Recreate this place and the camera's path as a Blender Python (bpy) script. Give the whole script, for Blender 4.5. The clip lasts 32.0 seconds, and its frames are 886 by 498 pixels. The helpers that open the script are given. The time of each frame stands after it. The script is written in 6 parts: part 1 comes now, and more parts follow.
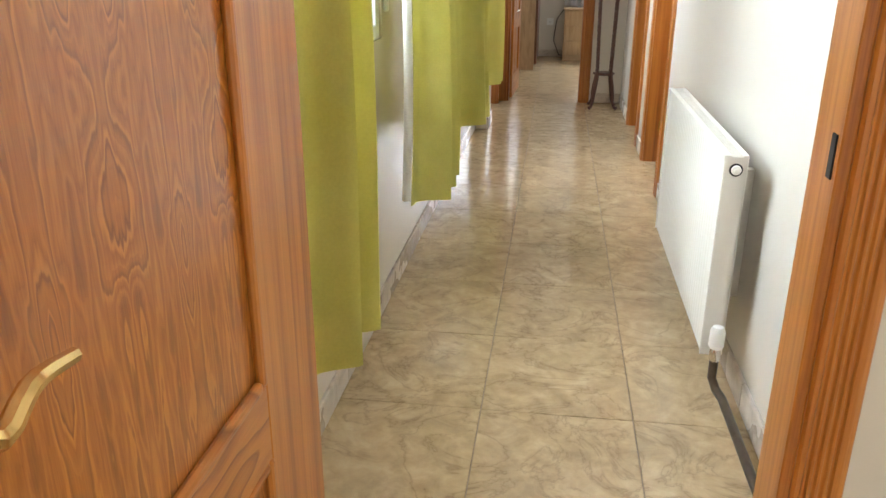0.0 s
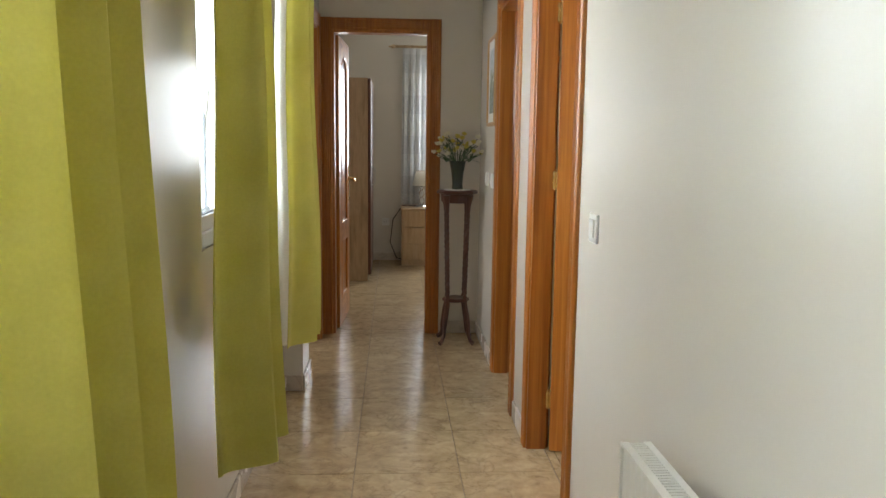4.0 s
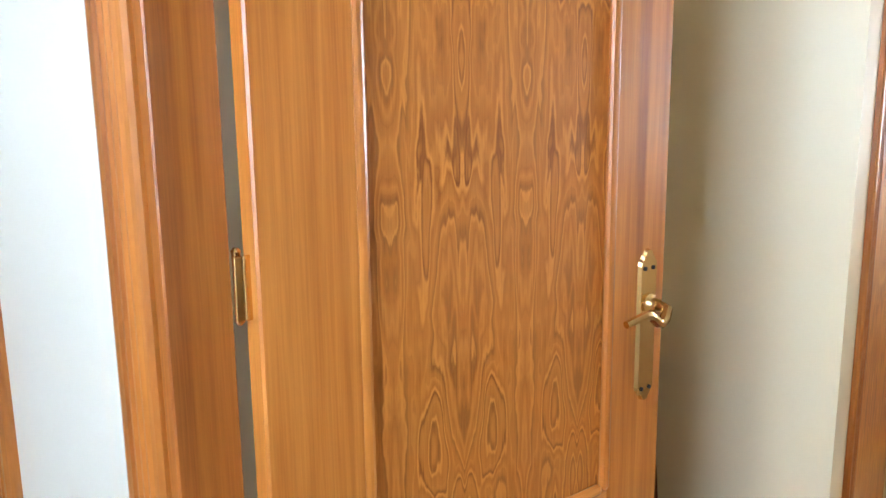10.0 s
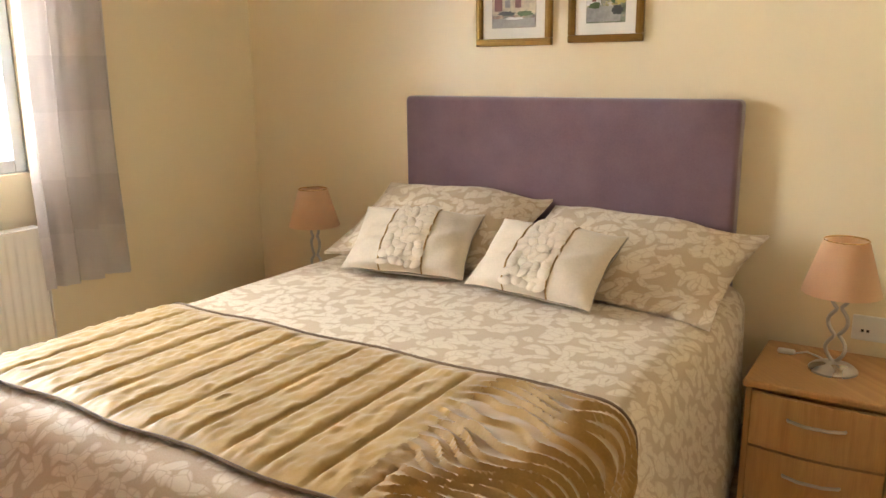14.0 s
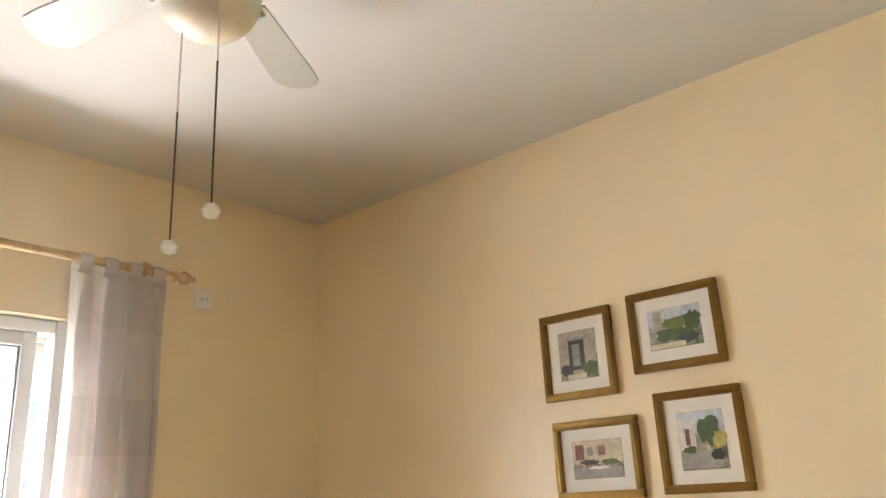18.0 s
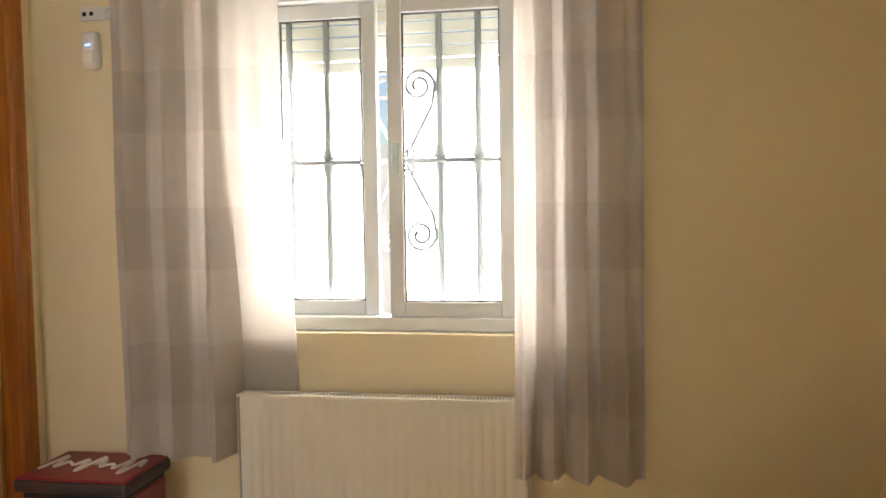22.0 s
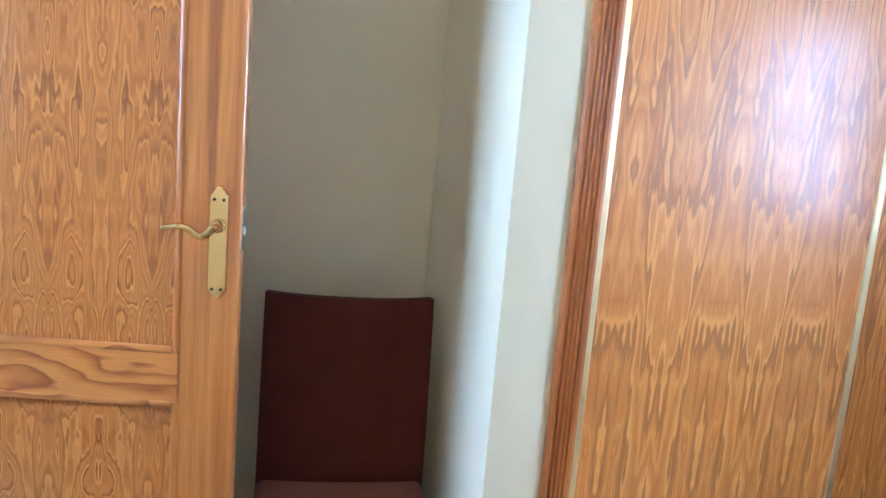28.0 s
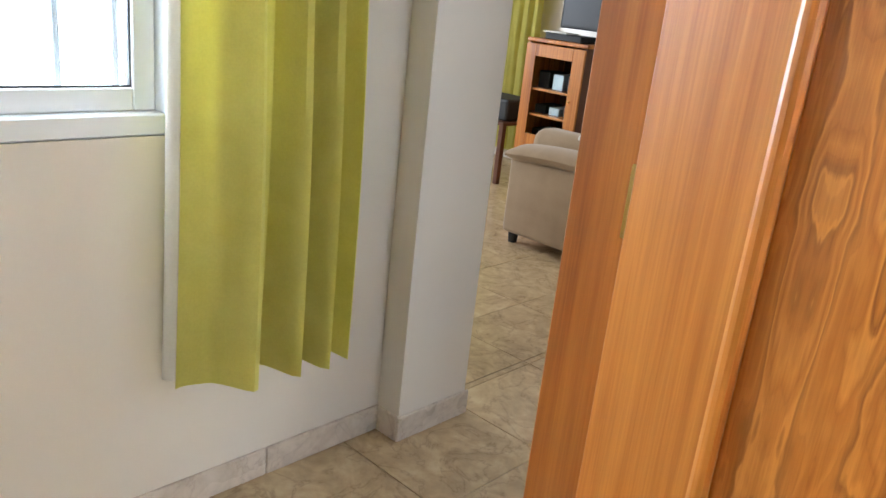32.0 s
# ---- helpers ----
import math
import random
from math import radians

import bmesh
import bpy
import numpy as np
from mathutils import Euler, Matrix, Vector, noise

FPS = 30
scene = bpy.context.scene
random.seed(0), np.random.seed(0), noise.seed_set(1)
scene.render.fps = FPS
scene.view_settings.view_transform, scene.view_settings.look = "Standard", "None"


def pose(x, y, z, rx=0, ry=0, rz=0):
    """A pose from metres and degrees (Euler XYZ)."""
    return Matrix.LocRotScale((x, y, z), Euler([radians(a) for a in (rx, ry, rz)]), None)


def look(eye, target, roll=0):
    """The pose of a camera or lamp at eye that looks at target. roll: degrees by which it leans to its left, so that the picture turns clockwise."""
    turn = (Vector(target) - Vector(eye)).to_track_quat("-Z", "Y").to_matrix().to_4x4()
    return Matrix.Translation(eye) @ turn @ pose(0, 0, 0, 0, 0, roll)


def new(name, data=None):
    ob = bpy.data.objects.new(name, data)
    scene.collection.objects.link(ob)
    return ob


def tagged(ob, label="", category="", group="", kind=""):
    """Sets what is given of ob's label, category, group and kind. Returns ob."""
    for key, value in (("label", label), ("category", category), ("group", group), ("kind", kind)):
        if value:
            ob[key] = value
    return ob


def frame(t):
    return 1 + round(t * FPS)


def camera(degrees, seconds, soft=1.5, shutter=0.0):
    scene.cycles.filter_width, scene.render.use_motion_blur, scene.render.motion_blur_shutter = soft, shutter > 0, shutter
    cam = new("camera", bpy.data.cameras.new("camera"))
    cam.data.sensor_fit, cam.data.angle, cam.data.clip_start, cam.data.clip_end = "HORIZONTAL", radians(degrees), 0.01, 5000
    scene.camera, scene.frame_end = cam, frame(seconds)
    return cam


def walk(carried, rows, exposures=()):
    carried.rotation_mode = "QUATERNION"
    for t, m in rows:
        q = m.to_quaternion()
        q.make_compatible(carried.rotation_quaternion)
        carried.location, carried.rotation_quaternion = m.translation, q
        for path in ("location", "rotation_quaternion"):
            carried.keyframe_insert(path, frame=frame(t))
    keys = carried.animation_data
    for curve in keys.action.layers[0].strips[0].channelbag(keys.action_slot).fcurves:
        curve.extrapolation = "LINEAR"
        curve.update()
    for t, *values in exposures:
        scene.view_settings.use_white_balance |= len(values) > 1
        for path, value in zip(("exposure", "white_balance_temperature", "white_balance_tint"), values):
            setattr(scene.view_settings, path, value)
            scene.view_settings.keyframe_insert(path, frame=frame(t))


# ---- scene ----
# ---------- camera ----------
cam = camera(59.2, 32.0)
PATH = [
    (0, (-0.047, 0.632, 1.168), (-0.309, 2.486, 0.466), 0.1),
    (0.5, (-0.07, 0.799, 1.181), (-0.234, 2.705, 0.595), 0.7),
    (1, (-0.111, 0.981, 1.196), (-0.191, 2.916, 0.696), 0.5),
    (1.5, (-0.114, 1.176, 1.21), (-0.112, 3.132, 0.794), 0.4),
    (2, (-0.078, 1.394, 1.234), (-0.039, 3.362, 0.88), 0.7),
    (2.5, (-0.041, 1.634, 1.267), (0.02, 3.608, 0.951), 1.1),
    (3, (-0.093, 1.858, 1.269), (0.027, 3.834, 0.985), 0.7),
    (3.5, (-0.074, 2.071, 1.269), (0.06, 4.047, 0.99), 0.6),
    (5.5, (-0.037, 2.988, 1.289), (0.052, 4.972, 1.057), 1.4),
    (6, (-0.033, 3.202, 1.28), (0.057, 5.186, 1.048), 1.4),
    (6.5, (-0.033, 3.437, 1.285), (0.058, 5.421, 1.047), 1.5),
    (7, (0.0, 3.632, 1.28), (0.113, 5.612, 1.028), 1.5),
    (7.5, (0.019, 3.78, 1.284), (0.149, 5.758, 1.016), 1.5),
    (8, (-0.002, 3.991, 1.28), (0.202, 5.958, 0.984), 1.1),
    (8.5, (-0.025, 4.22, 1.291), (0.521, 6.121, 0.995), 0.9),
    (9, (0.006, 4.454, 1.277), (0.929, 6.203, 0.978), 1.6),
    (9.5, (0.055, 4.62, 1.283), (1.306, 6.161, 0.987), 0.3),
    (10, (0.082, 4.715, 1.319), (1.629, 5.929, 0.959), -0.7),
    (10.5, (0.171, 4.825, 1.294), (1.941, 5.658, 0.915), -0.8),
    (11, (0.313, 4.936, 1.278), (2.238, 5.35, 0.928), -0.6),
    (11.5, (0.412, 4.999, 1.278), (2.378, 4.944, 0.916), -1.1),
    (12, (0.526, 5.013, 1.276), (2.417, 4.495, 0.88), -1.6),
    (12.5, (0.63, 4.987, 1.265), (2.379, 4.117, 0.834), -0.7),
    (13, (0.776, 4.934, 1.257), (2.364, 3.793, 0.837), -0.2),
    (13.5, (0.882, 4.909, 1.272), (2.227, 3.491, 0.848), -0.6),
    (14, (0.933, 4.904, 1.289), (1.976, 3.259, 0.834), -0.6),
    (14.5, (0.964, 4.897, 1.309), (1.77, 3.128, 0.84), 0.0),
    (15, (0.993, 4.878, 1.326), (1.664, 3.024, 0.987), 0.8),
    (15.5, (0.984, 4.861, 1.331), (1.599, 2.959, 1.266), 0.8),
    (17.5, (0.928, 4.628, 1.385), (2.017, 3.087, 2.048), -2.7),
    (18, (1.003, 4.537, 1.384), (2.217, 3.07, 1.996), -3.0),
    (18.5, (1.075, 4.422, 1.39), (2.427, 3.042, 1.905), -3.1),
    (19, (1.095, 4.242, 1.392), (2.611, 3.002, 1.792), -2.4),
    (19.5, (1.113, 4.079, 1.393), (2.784, 3.015, 1.67), -2.3),
    (20, (1.163, 3.888, 1.388), (2.972, 3.053, 1.554), -2.9),
    (20.5, (1.175, 3.704, 1.364), (3.102, 3.177, 1.455), -2.5),
    (21, (1.164, 3.539, 1.337), (3.153, 3.327, 1.347), -1.4),
    (21.5, (1.226, 3.402, 1.33), (3.224, 3.448, 1.251), -1.0),
    (22, (1.282, 3.282, 1.331), (3.253, 3.602, 1.224), -0.8),
    (22.5, (1.29, 3.138, 1.335), (3.161, 3.834, 1.228), -0.8),
    (23, (1.331, 2.977, 1.334), (3.002, 4.072, 1.243), -1.1),
    (23.5, (1.329, 2.942, 1.337), (2.807, 4.288, 1.283), -1.2),
    (24, (1.293, 2.952, 1.35), (2.654, 4.417, 1.352), -1.1),
    (26.5, (1.162, 3.333, 1.381), (2.199, 5.054, 1.374), 0.0),
    (27, (1.147, 3.396, 1.347), (2.057, 5.174, 1.238), 0.7),
    (27.5, (1.176, 3.434, 1.311), (1.931, 5.271, 1.064), 2.0),
    (28, (1.253, 3.454, 1.279), (1.793, 5.351, 0.946), 4.8),
    (28.5, (1.227, 3.584, 1.288), (1.595, 5.506, 0.874), 5.1),
    (29, (1.203, 3.727, 1.290), (1.386, 5.661, 0.813), 5.2),
    (29.5, (1.185, 3.887, 1.287), (1.136, 5.818, 0.769), 5.0),
    (30, (1.190, 4.070, 1.292), (0.839, 5.971, 0.778), 5.0),
    (30.5, (1.138, 4.230, 1.282), (0.531, 6.059, 0.747), 4.0),
    (31, (1.054, 4.424, 1.288), (0.203, 6.152, 0.751), 3.0),
    (31.5, (1.007, 4.608, 1.280), (-0.077, 6.191, 0.716), 4.8),
    (32, (0.941, 4.753, 1.296), (-0.351, 6.148, 0.675), 6.2),
]
EXPOSURES = [
    (0.0, 0.92, 6200, 10), (1.0, 0.52, 6150, 10), (2.0, 0.16, 6250, 12), (3.0, -0.02, 6400, 10), (6.0, 0.34, 6600, 10),
    (7.0, 0.16, 6150, 11), (8.0, 0.48, 6800, 12), (9.0, 0.85, 6050, 10), (10.0, 0.68, 5500, 10), (11.0, 0.45, 5900, 10),
    (12.0, 0.42, 6700, 12), (13.0, 0.62, 6500, 10), (14.0, 0.86, 6200, 10), (15.0, 1.27, 4650, 10), (18.0, 0.66, 6200, 12),
    (19.0, 0.62, 6900, 10), (20.0, 0.42, 6700, 10), (21.0, 0.14, 7000, 12), (22.0, 0.16, 6950, 10), (23.0, 0.02, 7000, 12),
    (24.0, 0.05, 7500, 14), (27.0, 1.0, 3980, 6), (28.0, 1.08, 4150, 5), (29.0, 1.25, 4600, 8), (30.0, 1.43, 4800, 8),
    (30.5, 1.24, 4800, 8), (31.0, 1.0, 4850, 10), (32.0, 0.68, 6000, 12)]
walk(cam, [(t, look(eye, target, roll)) for t, eye, target, roll in PATH], EXPOSURES)

# ---------- daylight ----------
world = bpy.data.worlds.new("sky")
scene.world = world
world.use_nodes = True
sky = world.node_tree.nodes.new("ShaderNodeTexSky")
sky.sky_type, sky.sun_disc = "NISHITA", False
SUN_ELEVATION, SUN_AZIMUTH = radians(60), radians(180)
sky.sun_elevation, sky.sun_rotation = SUN_ELEVATION, SUN_AZIMUTH
back = world.node_tree.nodes["Background"]
world.node_tree.links.new(sky.outputs["Color"], back.inputs["Color"])
back.inputs["Strength"].default_value = 0.15
sun = new("sun", bpy.data.lights.new("sun", "SUN"))
sun.data.energy, sun.data.angle, sun.data.color = 4.0, radians(0.5), (1.0, 0.95, 0.88)
sun.matrix_basis = look((0, 0, 20), (-20 * math.sin(SUN_AZIMUTH) / math.tan(SUN_ELEVATION), -20 * math.cos(SUN_AZIMUTH) / math.tan(SUN_ELEVATION), 0))



def sky_lamp(name, at, target, w, h, watts, colour=(0.88, 0.945, 1.0)):
    """An area lamp in a window's opening that stands in for the sky's light."""
    lamp = new(name, bpy.data.lights.new(name, "AREA"))
    lamp.data.shape, lamp.data.size, lamp.data.size_y = "RECTANGLE", w, h
    lamp.data.energy, lamp.data.color = watts, colour
    lamp.matrix_basis = look(at, target)


# ---------- plan ----------
XL, XR, WT = -0.61, 0.51, 0.07          # corridor faces, partition thickness
XB = XR + WT                            # bedroom's west face
XE, YS, YW, XN, YN = 3.63, 2.27, 5.03, 1.845, 5.68   # bedroom: east, south, wardrobe front, nook corner, nook back
YE, Y0 = 7.43, 1.77                     # corridor ends
H = 2.63
PILLAR = (-0.515, 6.21, 6.50)
BED_DOOR, BATH_DOOR = (4.69, 5.43), (5.86, 6.52)
END_DOOR = (-0.465, 0.185)
LIV_DOOR = (6.50, 7.29)
START_DOOR = (-0.455, 0.345)
DOOR_H = 1.99
WIN1, WIN2 = (2.18, 3.19, 0.92, 2.10), (4.58, 5.58, 0.95, 2.10)
BWIN = (3.344, 4.30, 0.94, 2.03)
OUT = 0.24                              # outer wall thickness

sky_lamp("window_light", (XL - 0.19, (WIN1[0] + WIN1[1]) / 2, 1.53), (5, (WIN1[0] + WIN1[1]) / 2, 0.8), 1.0, 1.08, 27)
sky_lamp("window_light", (XL - 0.19, (WIN2[0] + WIN2[1]) / 2, 1.53), (5, (WIN2[0] + WIN2[1]) / 2, 0.8), 0.95, 1.08, 33)
sky_lamp("window_light", (XE + 0.31, (BWIN[0] + BWIN[1]) / 2, 1.40), (-5, (BWIN[0] + BWIN[1]) / 2, -0.6), 0.95, 0.9, 67, (1.0, 0.965, 0.91))
sky_lamp("window_light", (0.74, 10.95, 1.52), (0.74, 0, 1.52), 0.9, 1.1, 60)
# unseen west window added to light the living room
sky_lamp("window_light", (-4.82, 7.3, 1.55), (5, 7.3, 1.55), 1.4, 1.3, 70)
# lamp in an added, unseen window that brightens the first room
sky_lamp("window_light", (-2.0, 0.2, 1.5), (5, 0.2, 1.5), 1.2, 1.2, 70)
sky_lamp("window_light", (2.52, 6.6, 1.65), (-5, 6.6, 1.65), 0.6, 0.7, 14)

# ---------- building helpers ----------
def mesh_of(name, bm, mat=None, smooth=False):
    bmesh.ops.recalc_face_normals(bm, faces=bm.faces)
    me = bpy.data.meshes.new(name)
    bm.to_mesh(me)
    bm.free()
    if smooth:
        me.polygons.foreach_set("use_smooth", [True] * len(me.polygons))
        try:
            me.set_sharp_from_angle(angle=radians(40))
        except AttributeError:
            pass
    if mat is not None:
        me.materials.append(mat)
    return me


def part(name, bm, material, parent=None, label="", smooth=False):
    """One mesh object under a thing or a part."""
    ob = new(name, mesh_of(name, bm, material, smooth))
    if parent is not None:
        ob.parent = parent
    if label:
        ob["label"] = label
    return ob


def thing(name, label, category, m=None, group="", kind=""):
    ob = new(name)
    ob.empty_display_size = 0.1
    if m is not None:
        ob.matrix_basis = m
    return tagged(ob, label, category, group, kind)


def solo(name, bm, material, label, category, group="", kind="", smooth=False, m=None):
    """A thing that is one mesh."""
    ob = new(name, mesh_of(name, bm, material, smooth))
    if m is not None:
        ob.matrix_basis = m
    return tagged(ob, label, category, group, kind)


def box(bm, x0, x1, y0, y1, z0, z1, bevel=0.0, seg=1):
    if bevel > 0:
        t = bmesh.new()
        box(t, x0, x1, y0, y1, z0, z1)
        bmesh.ops.bevel(t, geom=t.edges[:], offset=bevel, segments=seg, affect="EDGES", profile=0.5)
        return join(bm, t)
    v = [bm.verts.new((x, y, z)) for x in (x0, x1) for y in (y0, y1) for z in (z0, z1)]
    for f in ((0, 1, 3, 2), (4, 6, 7, 5), (0, 4, 5, 1), (2, 3, 7, 6), (0, 2, 6, 4), (1, 5, 7, 3)):
        bm.faces.new([v[i] for i in f])
    return bm


def join(bm, other, m=None):
    """Adds the bmesh other to bm, moved by m, and frees it."""
    if m is not None:
        bmesh.ops.transform(other, matrix=m, verts=other.verts)
    other.verts.index_update()
    made = [bm.verts.new(v.co) for v in other.verts]
    for f in other.faces:
        try:
            bm.faces.new([made[v.index] for v in f.verts])
        except ValueError:
            pass
    other.free()
    return bm


def bx(x0, x1, y0, y1, z0, z1, bevel=0.0, seg=1):
    return box(bmesh.new(), x0, x1, y0, y1, z0, z1, bevel, seg)


def lathe(profile, n=20, bm=None, centre=(0, 0, 0)):
    """A turned shape from (radius, z) pairs."""
    bm = bm or bmesh.new()
    cx, cy, cz = centre
    rings = []
    for r, z in profile:
        rings.append([bm.verts.new((cx + r * math.cos(2 * math.pi * i / n), cy + r * math.sin(2 * math.pi * i / n), cz + z)) for i in range(n)])
    for a, b in zip(rings, rings[1:]):
        for i in range(n):
            bm.faces.new((a[i], a[(i + 1) % n], b[(i + 1) % n], b[i]))
    for r in (rings[0], rings[-1]):
        bm.faces.new(r)
    return bm


def tube(points, radius, n=8, bm=None, caps=True):
    """A round bar along points; radius may be a list."""
    bm = bm or bmesh.new()
    pts = [Vector(p) for p in points]
    rad = radius if isinstance(radius, (list, tuple)) else [radius] * len(pts)
    rings, up = [], None
    for i, p in enumerate(pts):
        d = (pts[min(i + 1, len(pts) - 1)] - pts[max(i - 1, 0)]).normalized()
        if up is None:
            up = Vector((0, 0, 1)) if abs(d.z) < 0.9 else Vector((1, 0, 0))
        side = d.cross(up).normalized()
        up = side.cross(d).normalized()
        rings.append([bm.verts.new(p + rad[i] * (math.cos(2 * math.pi * k / n) * side + math.sin(2 * math.pi * k / n) * up)) for k in range(n)])
    for a, b in zip(rings, rings[1:]):
        for k in range(n):
            bm.faces.new((a[k], a[(k + 1) % n], b[(k + 1) % n], b[k]))
    if caps:
        bm.faces.new(rings[0]), bm.faces.new(rings[-1])
    return bm


def sheet(fn, nu, nv, thick=0.0):
    """A surface fn(u, v) -> point, u and v from 0 to 1; thick gives it a back."""
    bm = bmesh.new()
    g = [[bm.verts.new(fn(i / nu, j / nv)) for j in range(nv + 1)] for i in range(nu + 1)]
    for i in range(nu):
        for j in range(nv):
            bm.faces.new((g[i][j], g[i + 1][j], g[i + 1][j + 1], g[i][j + 1]))
    if thick:
        bm.normal_update()
        bmesh.ops.solidify(bm, geom=bm.faces[:], thickness=thick)
    return bm


def wall(bm, axis, at0, at1, a0, a1, z0, z1, holes=()):
    """A wall between at0 and at1 across, a0 to a1 along, with rectangular holes (a0, a1, z0, z1)."""
    cuts = sorted({a0, a1, *[h[0] for h in holes], *[h[1] for h in holes]})
    for p, q in zip(cuts, cuts[1:]):
        if q - p < 1e-6:
            continue
        gaps = sorted((h[2], h[3]) for h in holes if h[0] < (p + q) / 2 < h[1])
        z = z0
        for g0, g1 in gaps + [(z1, z1)]:
            if g0 - z > 1e-4:
                if axis == "y":
                    box(bm, at0, at1, p, q, z, g0)
                else:
                    box(bm, p, q, at0, at1, z, g0)
            z = g1
    return bm


# ---------- materials ----------
def nodes_of(name, rough=0.5, metal=0.0, spec=0.5):
    m = bpy.data.materials.new(name)
    m.use_nodes = True
    nt = m.node_tree
    b = nt.nodes["Principled BSDF"]
    b.inputs["Roughness"].default_value = rough
    b.inputs["Metallic"].default_value = metal
    b.inputs["Specular IOR Level"].default_value = spec
    return m, nt, b


def put(nt, kind, **values):
    n = nt.nodes.new(kind)
    for key, value in values.items():
        n.inputs[key.replace("_", " ")].default_value = value
    return n


def coords(nt, scale=(1, 1, 1), world=False, spin=(0, 0, 0)):
    tc = nt.nodes.new("ShaderNodeNewGeometry" if world else "ShaderNodeTexCoord")
    mp = nt.nodes.new("ShaderNodeMapping")
    mp.inputs["Scale"].default_value = scale
    mp.inputs["Rotation"].default_value = spin
    nt.links.new(tc.outputs["Position" if world else "Object"], mp.inputs["Vector"])
    return mp.outputs["Vector"]


def ramp(nt, fac, stops):
    r = nt.nodes.new("ShaderNodeValToRGB")
    while len(r.color_ramp.elements) < len(stops):
        r.color_ramp.elements.new(0.5)
    for e, (p, c) in zip(r.color_ramp.elements, stops):
        e.position, e.color = p, (*c, 1)
    nt.links.new(fac, r.inputs["Fac"])
    return r.outputs["Color"]


def noise_of(nt, vec, scale, detail=4.0, rough=0.55, distortion=0.0):
    n = put(nt, "ShaderNodeTexNoise", Scale=scale, Detail=detail, Roughness=rough, Distortion=distortion)
    nt.links.new(vec, n.inputs["Vector"])
    return n.outputs["Fac"]


def mixed(nt, a, b, fac, mode="MIX"):
    mx = nt.nodes.new("ShaderNodeMix")
    mx.data_type, mx.blend_type = "RGBA", mode
    for sock, v in ((mx.inputs["Factor"], fac), (mx.inputs["A"], a), (mx.inputs["B"], b)):
        if isinstance(v, bpy.types.NodeSocket):
            nt.links.new(v, sock)
        else:
            sock.default_value = (*v, 1) if isinstance(v, tuple) else v
    return mx.outputs["Result"]


def bumped(nt, b, height, strength=0.2, distance=0.002):
    n = put(nt, "ShaderNodeBump", Strength=strength, Distance=distance)
    nt.links.new(height, n.inputs["Height"])
    nt.links.new(n.outputs["Normal"], b.inputs["Normal"])


def math_of(nt, op, a, b=0.0):
    n = nt.nodes.new("ShaderNodeMath")
    n.operation = op
    for sock, v in zip(n.inputs, (a, b)):
        if isinstance(v, bpy.types.NodeSocket):
            nt.links.new(v, sock)
        else:
            sock.default_value = v
    return n.outputs["Value"]


def plain(name, colour, rough=0.5, metal=0.0, vary=0.06, scale=30.0, bump=0.0, spec=0.5, coat=0.0):
    """A paint, plastic or metal with slight unevenness of colour and gloss at two scales."""
    m, nt, b = nodes_of(name, rough, metal, spec)
    v = coords(nt)
    f = noise_of(nt, v, scale, 5)
    f2 = noise_of(nt, v, scale * 0.12, 2)
    dark = tuple(c * (1 - vary) for c in colour)
    light = tuple(min(1, c * (1 + vary)) for c in colour)
    c = mixed(nt, ramp(nt, f, [(0.3, dark), (0.7, light)]), ramp(nt, f2, [(0.3, dark), (0.7, light)]), 0.5)
    nt.links.new(c, b.inputs["Base Color"])
    r = nt.nodes.new("ShaderNodeMapRange")
    r.inputs["To Min"].default_value, r.inputs["To Max"].default_value = max(0.02, rough * 0.88), min(1, rough * 1.12)
    nt.links.new(f2, r.inputs["Value"])
    nt.links.new(r.outputs["Result"], b.inputs["Roughness"])
    if coat:
        b.inputs["Coat Weight"].default_value, b.inputs["Coat Roughness"].default_value = coat, 0.12
    if bump:
        bumped(nt, b, f, bump, 0.001)
    return m


def plaster(name, colour, rough=0.75, spec=0.3, relief=0.12):
    """Painted plaster with roller stipple and faint unevenness."""
    m, nt, b = nodes_of(name, rough, 0, spec)
    v = coords(nt, world=True)
    f = noise_of(nt, v, 1.3, 3)
    g = noise_of(nt, v, 260, 3)
    c = ramp(nt, f, [(0.3, tuple(x * 0.96 for x in colour)), (0.7, tuple(min(1, x * 1.03) for x in colour))])
    c = mixed(nt, c, ramp(nt, g, [(0.35, tuple(x * 0.97 for x in colour)), (0.65, colour)]), 0.4)
    nt.links.new(c, b.inputs["Base Color"])
    h = mixed(nt, noise_of(nt, v, 6, 3), g, 0.35)
    bumped(nt, b, h, relief, 0.0025)
    return m


